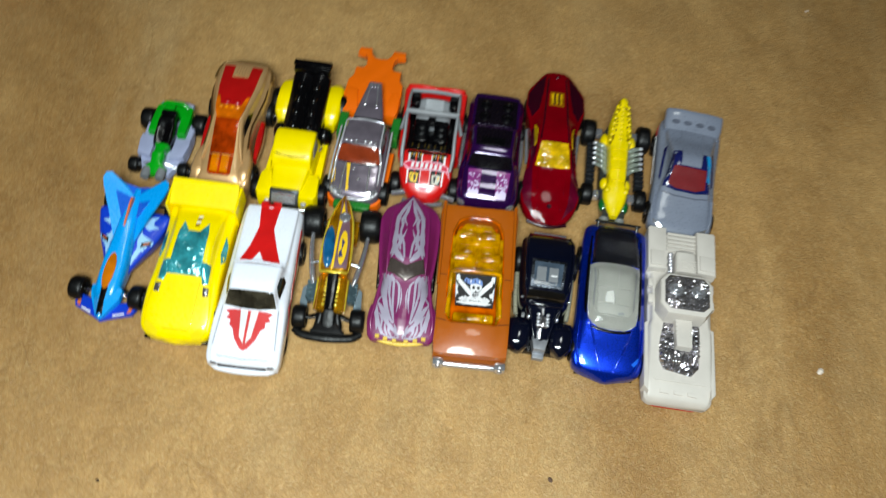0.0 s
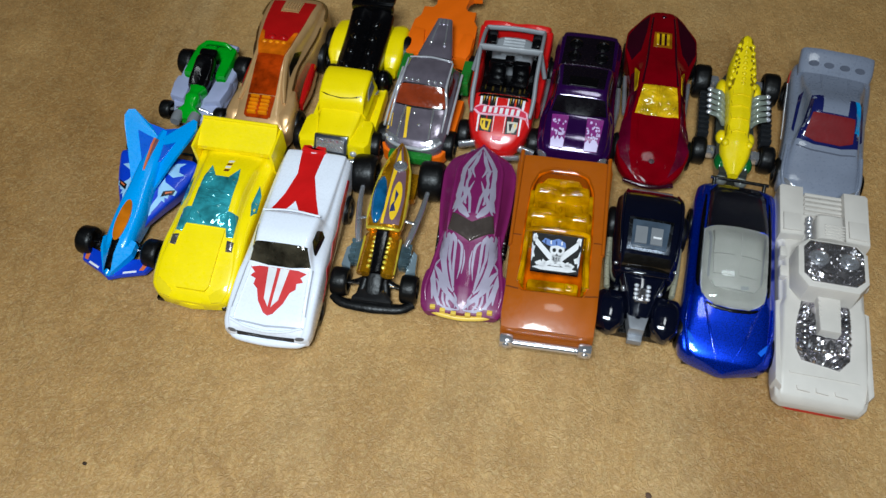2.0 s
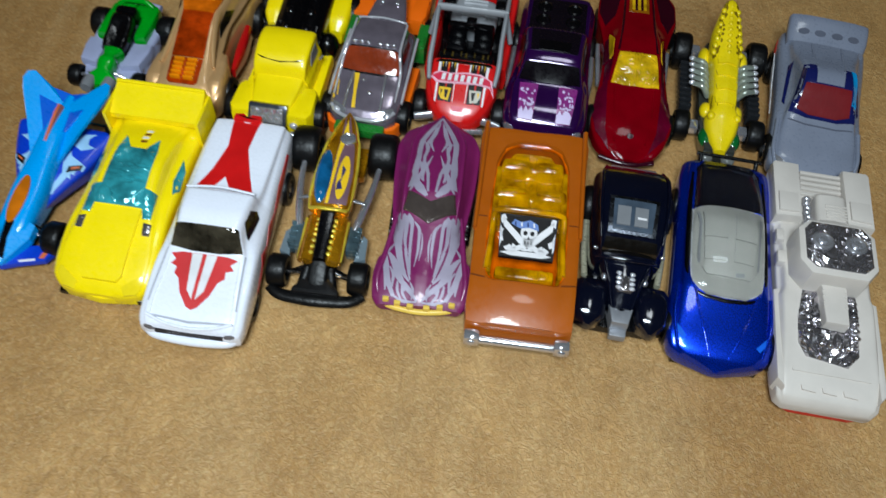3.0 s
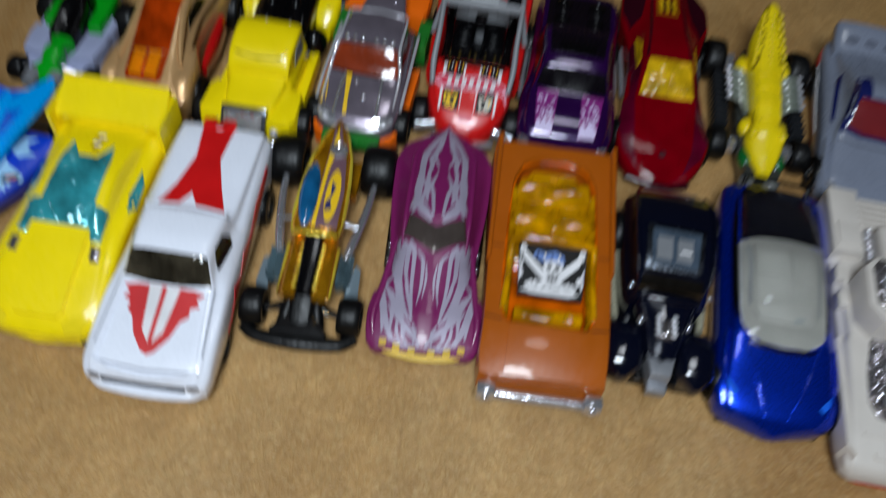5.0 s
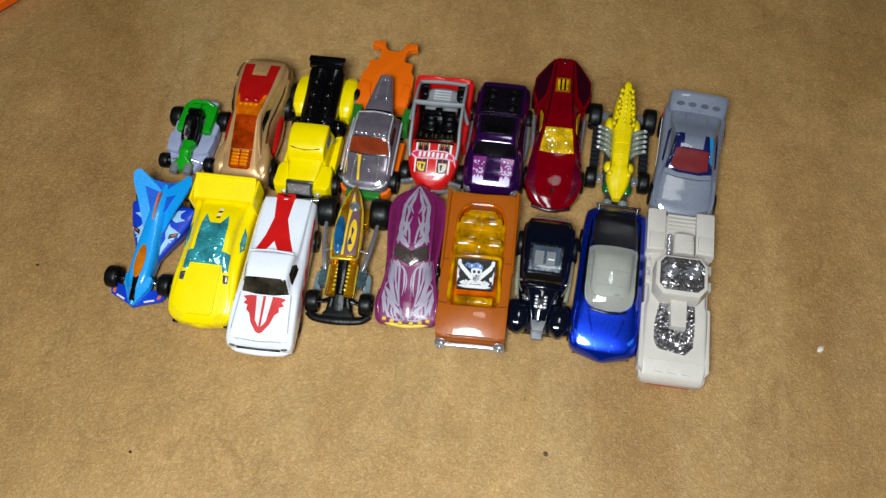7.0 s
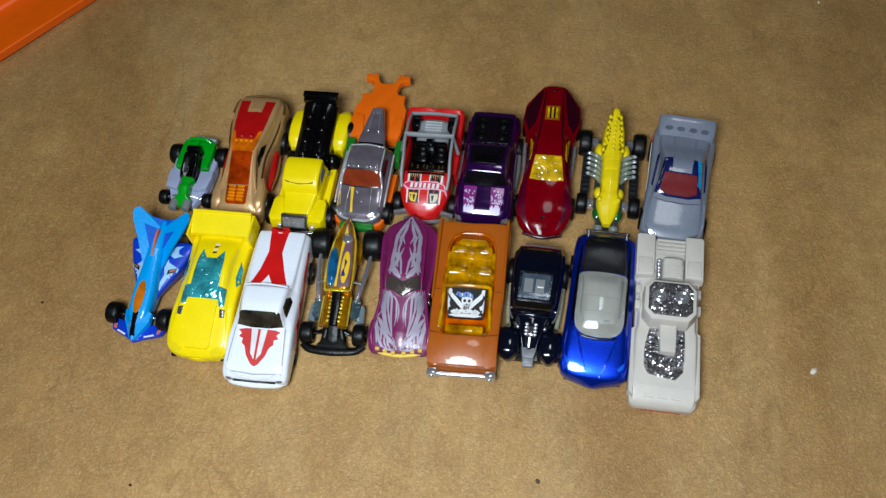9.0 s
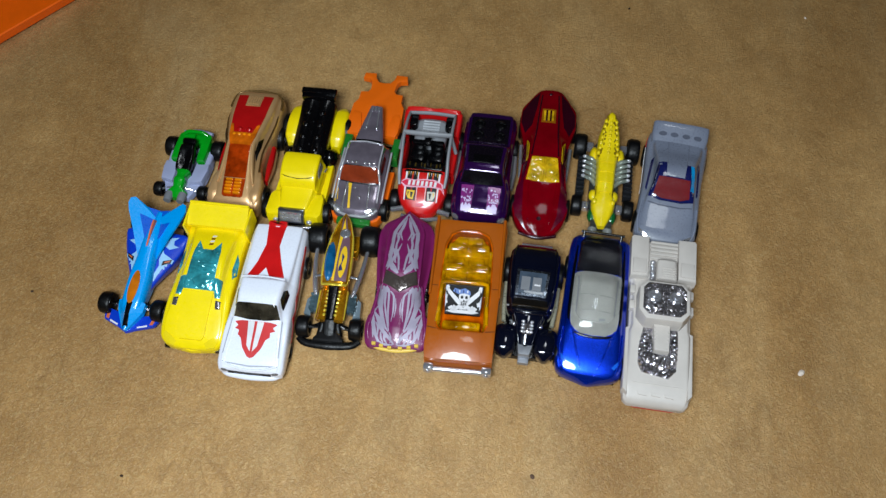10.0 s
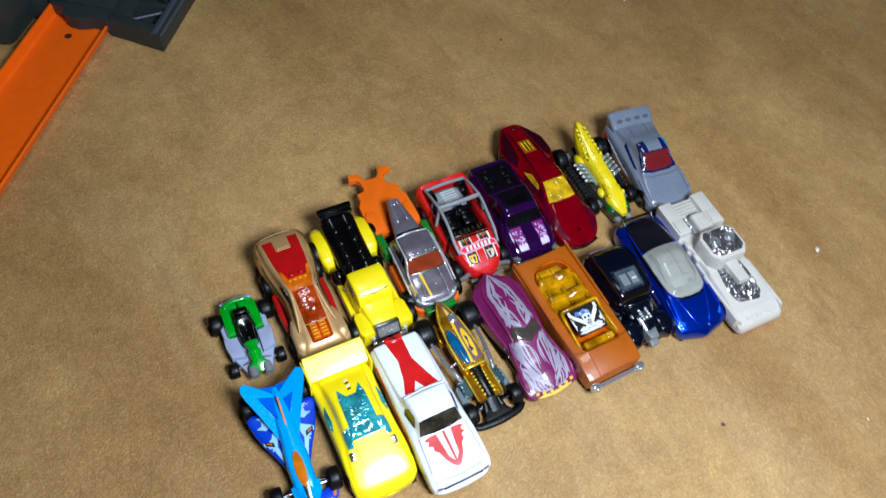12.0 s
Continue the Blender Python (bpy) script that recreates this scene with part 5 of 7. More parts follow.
    for s in (1, -1):
        for i in range(6):
            part("exhaust_port", ball(s * 6.4, -12.6 - 2.1 * i, 15, 1.3, 0.8, 1.0, 10), FOIL, e)
    for i in range(4):
        part("carburettor", ball(-3.5 + 2.4 * i, -26.4, 15.2, 1.0, 1.2, 1.2, 10), FOIL, e)
    part("gun_mantlet", join(pad([(-3.6, -9.6), (3.6, -9.6), (3.4, -21.6), (-3, -21.6)], 14, 18.6, 0.8), *[block(s * 2.9, -11.4 - 1.7 * i, 18.4, 0.9, 0.8, 0.8, 0.2) for s in (1, -1) for i in range(4)]), tan, car)
    for i in range(3):
        part("hood_rivet_bar", laid([(-8 + 5.6 * i, -36.2), (-3.6 + 5.6 * i, -36.4), (-4 + 5.6 * i, -37.3), (-7.6 + 5.6 * i, -37.1)], t, 0.45, skirt=0.6), tan, car)
    part("hood_step", laid([(-10.4, -32.6), (10.4, -32.6), (10.4, -33.4), (-10.4, -33.4)], t, 0.3, skirt=0.4), tan, car)
    base(car, [(-10.5, -38.8), (-8, -39.6), (8, -39.6), (10.5, -38.8), (12.5, -25), (12.5, 36), (-12.5, 36), (-12.5, -25)], 1.6, 4.2, finish("red_base_plastic", (196, 42, 30), 0.4))
    axles(car, [(-26, 6, 13), (25, 6, 13)])
    stretch(car, [(39, 39), (16, 17.6), (9.2, 12), (-10.2, -7), (-30, -28), (-40, -40)])


blue_racer()
yellow_coupe()
white_muscle_car()
pod_racer()
purple_wedge()
orange_convertible()
black_hot_rod()
blue_coupe()
tan_tank_car()

# ---------------------------------------------------------------- back row
def green_kart():
    car = toy(-0.1536, 0.0545, -8.9, "small green and grey toy kart with black seat")
    green = finish("green_plastic", (14, 152, 26), 0.22, coat=0.6)
    grey = finish("pale_grey_plastic", (156, 162, 192), 0.4)
    tray = pad([(-6, 18.5), (6, 18.5), (9.4, 14), (11.4, 2), (11, -8), (8.4, -14), (6, -20), (-6, -20), (-8.4, -14), (-11, -8), (-11.4, 2), (-9.4, 14)], 2.4, 6, 0.8)
    part("tray", tray, grey, car, "pale grey plastic tray")
    for s in (1, -1):
        part("side_rail", skin([(-10, [(1.0, 4), (1.3, 6), (0.8, 7.2), (0, 7.4)]), (8, [(1.4, 4), (1.8, 6.6), (1.2, 8), (0, 8.2)])], step=3), grey, car).location = (s * 9.6 * MM, 0, 0)
        part("rear_body", pad([(s * 0.1, 17.2), (s * 7.6, 17.2), (s * 8.8, 15.6), (s * 9, 6), (s * 8.8, 0.4), (s * 4.8, 0.2), (s * 4.3, 4), (s * 4.2, 10.6), (s * 0.1, 11.4)], 5, 11, 1.6), green, car)
        part("side_pod", pad([(s * 4.6, -0.6), (s * 11.4, 0), (s * 11.7, -4), (s * 10.6, -11), (s * 4.2, -12.4)], 5, 8.6, 1.0), grey, car)
        part("exhaust_tip", moved(turned([(1.9, 0), (2.2, 2.4), (2.0, 5), (1.5, 5)], 14, "y"), s * 3.4, -24, 7.6), STEEL, car)
        part("steering_arm", tube([(s * 3, -15, 7), (s * 9.6, -15, 4.4)], 0.6), CHROME, car)
        wheel(car, s * 12.3, 11, 5.3, 5.6)
        wheel(car, s * 11.4, -15, 3.8, 4.2)
    part("rear_bumper", tube([(-7.6, 18.4, 8.6), (0, 19.4, 9), (7.6, 18.4, 8.6)], 1.2), grey, car)
    part("roll_hoop", tube([(-6.4, 15.6, 11), (-3, 16.4, 12.6), (3, 16.4, 12.6), (6.4, 15.6, 11)], 1.0), green, car)
    part("headrest", block(0, 8.6, 12.6, 7.4, 3.6, 6, 1.3), BLACK, car)
    part("seat", skin([(-6.6, [(3.6, 6), (4, 10), (3, 11.6), (0, 11)]), (-4, [(3.8, 6), (4.4, 11), (3.2, 12.6), (0, 11.4)]), (1, [(3.6, 6), (4.2, 12), (3.4, 14), (0, 13)]), (5.6, [(3.2, 6), (3.8, 13), (3, 15.6), (0, 16)]), (7, [(2.6, 7), (3, 12), (2.4, 14), (0, 14.4)])]), BLACK, car, "black glossy seat")
    part("nose", skin([(-21.6, [(3.4, 5), (3.8, 6.4), (2.9, 7.4), (0, 7.8)]), (-18.6, [(4.8, 5), (5.4, 7.4), (3.8, 9), (0, 9.4)]), (-16, [(2.2, 5), (2.7, 8), (2, 10), (0, 10.6)]), (-12, [(2.6, 5), (3.1, 9), (2.4, 11.2), (0, 11.8)]), (-10, [(1.9, 5), (2.3, 9), (1.8, 11), (0, 11.4)]), (-6.5, [(3, 5), (3.6, 9), (2.6, 11), (0, 11.4)])]), green, car)
    axles(car, [(11, 5.3, 12), (-15, 3.8, 11)])


def gold_concept():
    car = toy(-0.1224, 0.0573, -7.2, "gold toy concept car with amber glass and red deck", 1.2)
    gold = finish("satin_gold_paint", (200, 158, 108), 0.34, metal=0.35, coat=0.4, vary=0.1)
    clear_red = finish("clear_red_plastic", (176, 16, 18), 0.14, coat=0.7)
    amber = finish("amber_orange_plastic", (172, 56, 6), 0.08, coat=0.9, vary=0.7, bump=0.2, grain=260)
    body = hull([(-34.6, 9, 4, 7, 7.4, 7.6), (-33.2, 12, 3, 8.6, 9, 9.2), (-29, 13.5, 3, 10.8, 8.4, 12), (-21, 13.2, 3, 12.6, 7.4, 14.4), (-15, 10.8, 3, 12.6, 7, 16.4), (-7, 10, 3, 13, 6.8, 19), (2, 10.8, 3, 13.4, 8, 20.2), (10, 12.6, 3, 14.4, 9.4, 20), (20, 13.6, 3, 15.4, 10.6, 19.4), (28, 13.6, 4, 15.4, 10.6, 18.4), (32.4, 12.4, 6, 14.4, 9.8, 17), (33.8, 10.6, 8, 12.6, 8.6, 14.4)])
    part("body", body, gold, car)
    t = tree_of(body)
    part("rear_deck", laid([(-9, 28.6), (-4, 28.6), (-3.8, 20.6), (3.8, 20.6), (4, 28.6), (9, 28.6), (8.2, 14), (7, 4), (3, 2), (-3, 2), (-7, 4), (-8.2, 14)], t, 0.2), clear_red, car, "clear red rear deck")
    vent = part("deck_vent", laid([(-3.6, 28.2), (3.6, 28.2), (3.4, 21), (-3.4, 21)], t, 0.4), gold, car)
    for i in range(5):
        part("vent_slat", laid([(-2.6 + 1.2 * i, 27.2), (-2.0 + 1.2 * i, 27.2), (-2.0 + 1.2 * i, 22), (-2.6 + 1.2 * i, 22)], t, 0.8), gold, vent)
    for x in (-2.2, 2.4):
        part("headrest", ball(x, 4.6, 20.4, 1.7, 1.5, 1.0, 12), clear_red, car)
    part("canopy", laid([(-5.4, 1.6), (-3, 0.4), (3, 0.4), (5.4, 1.6), (5.2, -9), (5.4, -20), (-5.4, -20), (-5.2, -9)], t, 0.3, rough=0.15), amber, car, "amber orange glass canopy")
    part("roof_bar", laid([(-7.4, 8.2), (-6, 7.4), (-4.6, 2.4), (4.6, 2.4), (6, 7.4), (7.4, 8.2), (6.6, 1), (5.2, -4.2), (-5.2, -4.2), (-6.6, 1)], t, 0.6), finish("yellow_amber_plastic", (204, 98, 10), 0.08, coat=1.0, vary=0.65, bump=0.6, grain=260), car)
    part("engine_window", laid([(-5.4, -20.4), (5.4, -20.4), (5.2, -28.4), (4.2, -29.2), (-4.2, -29.2), (-5.2, -28.4)], t, 0.25), amber, car)
    # brighter amber: highlights on ribs and beads are put into the colour
    lit = finish("lit_amber_plastic", (240, 138, 10), 0.1, coat=0.9, vary=0.3)
    for x in (-4.2, -1.6, 1, 3.6):
        part("roof_bead", ball(x, 1.4, 20.9, 1.0, 0.9, 0.6, 10), lit, car)
    for x in (-2.3, 2.1):
        for i in range(5):
            part("engine_rib", block(x, -21.2 - 1.6 * i, 14.7 - 0.36 * i, 3.6, 1.15, 1.7, 0.55), lit, car)
    for s in (1, -1):
        part("body_rail", tube([(s * 7.6, 6, 19.4), (s * 6.2, -4, 18.8), (s * 7.2, -14, 16), (s * 9, -22, 13.4)], [0.6, 1.1, 1.1, 0.6]), gold, car)
        part("side_window", laid([(-9, 14.6), (-1, 15), (4, 16), (0, 18.2), (-6, 17)], t, 0.2, "x", s), DARK, car)
        part("side_blade", skin([(-15, [(0.5, 5), (0.9, 7), (0.6, 8), (0, 8.2)]), (-4, [(1.2, 4), (1.6, 8), (1, 9.4), (0, 9.6)]), (5, [(0.8, 5), (1.2, 8.6), (0.7, 10), (0, 10.2)])], step=2.5), clear_red, car, "red side blade").location = (s * 12.4 * MM, 0, 0)
        part("fender", moved(skin([(-8, [(0.8, 5), (1.2, 8), (0.8, 9), (0, 9.2)]), (-2, [(2.6, 4), (3.2, 10), (2.2, 12.4), (0, 12.8)]), (6, [(2, 4), (2.6, 10), (1.6, 12.8), (0, 13.2)]), (11, [(0.6, 6), (1, 10), (0.6, 12), (0, 12.2)])]), s * 10.2, -24.5), gold, car)
        wheel(car, s * 12.8, 15, 6.2, 5, rim=CHROME)
        wheel(car, s * 12.2, -22.5, 5.6, 4.8, rim=CHROME)
    # brown tubes paint the dark shade along the body's shoulder edges
    for s in (1, -1):
        part("shoulder_line", tube([(s * 11.4, 26, 15.2), (s * 12.6, 16, 15.2), (s * 11, 6, 14.4), (s * 9.4, -4, 13.8), (s * 10, -14, 13)], 0.4), finish("edge_shade_brown", (96, 68, 36), 0.3, metal=0.5) if s > 0 else bpy.data.materials["edge_shade_brown"], car)
    part("tail_rim", tube([(-13.2, 24, 15.2), (-12.6, 29, 15.4), (-9.6, 32.8, 16), (0, 34, 16.4), (9.6, 32.8, 16), (12.6, 29, 15.4), (13.2, 24, 15.2)], 0.7), finish("dark_gold_edge", (120, 92, 52), 0.3, metal=0.5), car)
    base(car, [(-9, -33), (9, -33), (12, -20), (9, -4), (12, 8), (12, 28), (8, 32), (-8, 32), (-12, 28), (-12, 8), (-9, -4), (-12, -20)], 2, 4.4)
    axles(car, [(15, 6.2, 12), (-22.5, 5.6, 12)])


def yellow_hot_rod():
    car = toy(-0.0912, 0.0536, -8.1, "bright yellow toy hot rod truck with black rear deck", 0.87)
    cab = hull([(-21, 9.6, 6, 15.6, 8.6, 18), (-19.4, 10, 6, 16, 8.8, 21.6), (-16, 10.2, 6, 16.4, 9, 24.2), (-9, 10.4, 6, 17, 9.2, 25.4), (-4.6, 10.2, 6, 17, 9, 24.6), (-3.4, 9.4, 7, 15, 8.2, 19)])
    part("cab", cab, YELLOW, car)
    t = tree_of(cab)
    part("visor_slot", laid([(-8, -17.4), (-4, -18.3), (0, -18.6), (4, -18.3), (8, -17.4), (6, -18.2), (0, -18.85), (-6, -18.2)], t, 0.15), DARK, car, "narrow dark windshield slot")
    part("hood", hull([(-34, 6, 6, 12, 5, 14), (-32.5, 7.4, 5, 13, 6.2, 15.2), (-24, 9.2, 5, 14.6, 7.6, 16.8), (-20.4, 9.6, 5, 15, 8, 17.6)]), YELLOW, car)
    for s in (1, -1):
        part("side_window", laid([(-15, 18), (-7, 18), (-8, 22.4), (-13, 22.2)], t, 0.2, "x", s), STEEL, car)
        front = pad([(s * 5.6, -21.6), (s * 12.2, -21.6), (s * 13.6, -24), (s * 14, -33.4), (s * 12.6, -36), (s * 5.6, -35.4)], 4, 14.6, 2.2)
        part("front_fender", front, YELLOW, car)
        part("running_board", pad([(s * 9.4, 0), (s * 12.8, -0.6), (s * 13.2, -21), (s * 9.4, -22)], 4, 9.6, 1.2), YELLOW, car)
        rear = skin([(9.6, [(1.6, 5), (2.2, 9), (1.6, 11.4), (0, 12)]), (13.6, [(3.2, 5), (4, 12.6), (2.8, 15.4), (0, 16)]), (22, [(3.6, 5), (4.4, 13.6), (3.2, 16.8), (0, 17.4)]), (30, [(3.2, 5), (4, 12.4), (2.8, 15.2), (0, 15.8)]), (34.4, [(1.6, 6), (2.2, 10), (1.6, 12), (0, 12.6)])])
        part("rear_fender", moved(rear, s * 11.4), YELLOW, car)
        part("headlamp", ball(s * 8.2, -36.4, 10.4, 1.4, 1.0, 1.4, 12), BRIGHT, car)
        part("door_handle", tube([(s * 10.6, -9, 15.6), (s * 11.2, -7, 15.6)], 0.45), CHROME, car)
        wheel(car, s * 14.4, -28, 5.6, 5.2, rim=CHROME)
        wheel(car, s * 14.8, 22, 7.2, 6, rim=CHROME)
        part("deck_shoulder", ball(s * 10.4, 3.2, 9.4, 3.6, 4.8, 6.4, 14), BLACK, car)
    part("grille_frame", moved(block(0, 0, 0, 12.8, 2.6, 7.4, 0.4), -0.4, -35, 13.4, -38), finish("dark_chrome_frame", (74, 78, 86), 0.15, metal=0.6, coat=0.5), car)
    part("grille", moved(join(block(0, -1.2, 0, 10.8, 1.2, 5.4, 0.2), *[moved(block(0, 0, 0, 0.7, 0.8, 2.4, 0.25), -4.6 + 1.3 * (i % 8), -1.8, -1.4 + 2.7 * (i // 8), 0, 22 - 44 * (i % 2)) for i in range(16)]), -0.4, -35, 13.4, -30), CHROME, car, "chrome radiator grille")
    part("front_bumper", tube([(-9, -37.4, 7), (0, -38.6, 7.4), (9, -37.4, 7)], 1.1), CHROME, car)
    deck = skin([(-3, [(7.6, 8), (8.2, 15), (6.4, 17.6), (3.4, 18.4), (0, 16.8)]), (4, [(8.2, 8), (8.8, 16), (7, 19), (3.6, 20.4), (0, 18)]), (14, [(8.4, 9), (9, 17), (7, 20.4), (3.6, 22), (0, 19.4)]), (24, [(8.4, 10), (9, 19), (7, 21.6), (3.6, 23.2), (0, 20.8)]), (30, [(8.4, 12), (9, 21), (7, 24), (3.6, 24.8), (0, 23.4)])])
    d = part("rear_deck", deck, BLACK, car, "glossy black sculpted rear deck")
    for s in (1, -1):
        for i in range(4):
            part("engine_cap", ball(s * 3.6, 1.6 + 7 * i, 19.4 + 1.3 * i, 1.6, 1.8, 1.3, 12), BLACK, d)
        part("intake", tube([(s * 6.2, -2, 15.6), (s * 6.6, 4, 18.4)], 1.3), BLACK, d)
    part("rear_wing", join(block(0, 34, 27, 18.4, 3.4, 2.2, 0.8), block(0, 31.6, 24.6, 17.6, 2.6, 4, 0.8)), BLACK, car)
    base(car, [(-9, -36), (9, -36), (10, 30), (-10, 30)], 2.4, 6, BLACK)
    axles(car, [(-28, 5.6, 14), (22, 7.2, 14)])


def silver_truck():
    car = toy(-0.0621, 0.0449, -9.2, "silver chrome toy tow truck with orange forked loader plate")
    silver = finish("smoky_chrome_plating", (132, 122, 134), 0.2, metal=0.55, coat=0.5, vary=0.25, bump=0.25, grain=190)
    orange = finish("orange_plastic", (240, 106, 10), 0.4, vary=0.05)
    green = finish("dark_green_plastic", (34, 116, 40), 0.3, coat=0.4)
    half = [(0, 58), (3.4, 58.4), (5.2, 60.6), (6.2, 64.4), (12.8, 64.2), (13.4, 60.8), (9.4, 60.2), (7.6, 58), (7.2, 53), (8.4, 51.2), (12.6, 50.8), (12.8, 45.4), (15, 42), (15.6, 30), (15, 22.6), (0, 20)]
    part("loader_plate", pad([(0.9 * x - 1.7, y) for x, y in half + [(-x, y) for x, y in half[-2:0:-1]]], 9, 12.4, 0.6), orange, car, "orange forked loader plate")
    for s in (1, -1):
        part("fender_pod", pad([(s * 5.6 - 1, 22), (s * 12.6 - 1.4, 21.4), (s * 13.8 - 1.6, 25), (s * 13.6 - 1.6, 34), (s * 12 - 1.6, 37), (s * 8 - 1, 36)], 7, 13.6, 1.6), orange, car)
        part("side_panel", join(pad([(s * 10.6, 8.6), (s * 14.4, 8.6), (s * 14.6, 21.6), (s * 10.6, 21.6)], 6, 12.6, 0.8), block(s * 13, 12, 12.6, 2, 5, 1.6, 0.4)), green, car)
        part("skirt", pad([(s * 7, -28.2), (s * 11, -26.4), (s * 13, -22), (s * 13.8, -14), (s * 14, 4), (s * 10, 4)], 2.6, 8, 0.7), orange, car)
    cab = hull([(-26.4, 8.4, 5, 9.6, 6.6, 10.6), (-24, 11, 4, 11.4, 9, 12.6), (-18, 12, 4, 13.4, 10, 14.8), (-10.8, 12, 4, 14.6, 10, 16.8), (-4.8, 11.8, 4, 15.4, 8.8, 22.6), (1, 11.6, 4, 15.8, 8.6, 23.6), (8.4, 11.4, 4, 16, 8.2, 23), (11.5, 11.2, 4, 15.4, 8, 19.6), (13.4, 10.8, 5, 14, 8, 16)])
    part("cab", cab, silver, car)
    t = tree_of(cab)
    part("windshield_seal", laid([(-8.7, -4.7), (8.7, -4.7), (10.6, -10.4), (4, -11.6), (-4, -11.6), (-10.6, -10.4)], t, 0.1), BLACK, car)
    part("windshield", laid([(-8.2, -5.2), (8.2, -5.2), (10, -10.2), (4, -11), (-4, -11), (-10, -10.2)], t, 0.2), finish("red_brown_glass", (134, 52, 26), 0.1, coat=0.9, vary=0.35), car, "red-brown tinted windshield")
    for s in (1, -1):
        part("side_window", laid([(-5, 17), (5, 17), (5, 20.6), (-2, 21)], t, 0.2, "x", s), DARK, car)
        part("hood_ridge", tube([(s * 5.4, -11.4, 17), (s * 5.8, -18, 15.6), (s * 6, -24, 13)], 0.5), CHROME, car)
        part("headlamp", laid([(s * 5, -24.4), (s * 10, -21.6), (s * 10.4, -23.4), (s * 6, -26)], t, 0.3), CHROME, car)
        for i in range(3):
            part("roof_lamp", ball(s * (2 + 2.3 * i), -3.6, 23.4, 0.85, 0.8, 0.8, 10), CHROME, car)
    part("hood_stripe", laid([(-5, -11.6), (-3.4, -11.6), (-3, -19), (-2.4, -23.6), (-3.6, -23.8), (-4, -19)], t, 0.16), PRINT_YELLOW, car)
    part("fender_stripe", laid([(-11.2, -14), (-9.6, -14.4), (-9, -20), (-10.6, -20.6)], t, 0.16), PRINT_YELLOW, car)
    for x, y in ((1.4, -18.6), (-1.6, -13.6)):
        part("hood_cap", ball(x, y, 15.6 - (y + 18) * -0.12, 0.8, 0.8, 0.6, 10), CHROME, car)
    boom = skin([(10.6, [(7.2, 15), (7.4, 18), (6.6, 19.6), (0, 20)]), (14, [(6.6, 15), (7, 18.6), (6, 20), (0, 20.6)]), (33.6, [(2.8, 16), (3.2, 20), (2.6, 21.8), (0, 22)])])
    b = part("boom", boom, silver, car, "smoky chrome boom wedge")
    bt = tree_of(boom)
    part("boom_slot", laid([(-6.4, 13), (6.4, 13), (6, 11.2), (-6, 11.2)], bt, 0.2), BLACK, b)
    for s in (1, -1):
        part("boom_line", laid([(s * 1.6, 30), (s * 2.1, 30), (s * 3.2, 19), (s * 2.6, 19)], bt, 0.3), CHROME, b)
        part("boom_bolt", ball(s * 2.6, 20.6, 20.8, 0.8, 1.1, 0.7, 10), CHROME, b)
    part("boom_tip", join(*[block(-1.6 + 1.6 * i, 31.6, 22, 0.9, 2.6, 0.8, 0.25) for i in range(3)]), CHROME, b)
    # bright tubes and balls draw white highlights on chrome edges and headlamp corners
    bright = BRIGHT
    part("nose_trim", tube([(-10.6, -22.6, 12), (-8, -25.4, 11.6), (-3, -26.6, 11), (3, -26.6, 11), (8, -25.4, 11.6), (10.6, -22.6, 12)], 0.7), bright, car)
    part("roof_trim", tube([(-8.4, 9, 22.6), (0, 9.6, 23.2), (8.4, 9, 22.6)], 0.4), bright, car)
    for s in (1, -1):
        part("pillar_trim", tube([(s * 8.7, 8, 22.8), (s * 8.9, -4.6, 22.6), (s * 10.2, -11, 16.9), (s * 10.3, -20, 14.4)], [0.35, 0.5, 0.5, 0.3]), bright, car)
        part("sill_trim", tube([(s * 11.9, 10, 15.6), (s * 12.2, -10, 14.6), (s * 12.2, -19, 13)], 0.5), bright, car)
        part("corner_lamp", ball(s * 8.4, -24.4, 12, 1.7, 1.3, 0.9, 10), bright, car)
    part("front_bumper", block(0, -28.6, 8, 16.6, 3.6, 3.6, 0.8), green, car, "green front bumper bar")
    for s in (1, -1):
        wheel(car, s * 12.6, -18, 5.6, 4.8, rim=CHROME)
        wheel(car, s * 12.8, 24, 5.6, 4.8, rim=CHROME)
    base(car, [(-10, -26), (10, -26), (12, -10), (12, 22), (-12, 22), (-12, -10)], 2, 5)
    axles(car, [(-18, 5.6, 12), (24, 5.6, 12)])


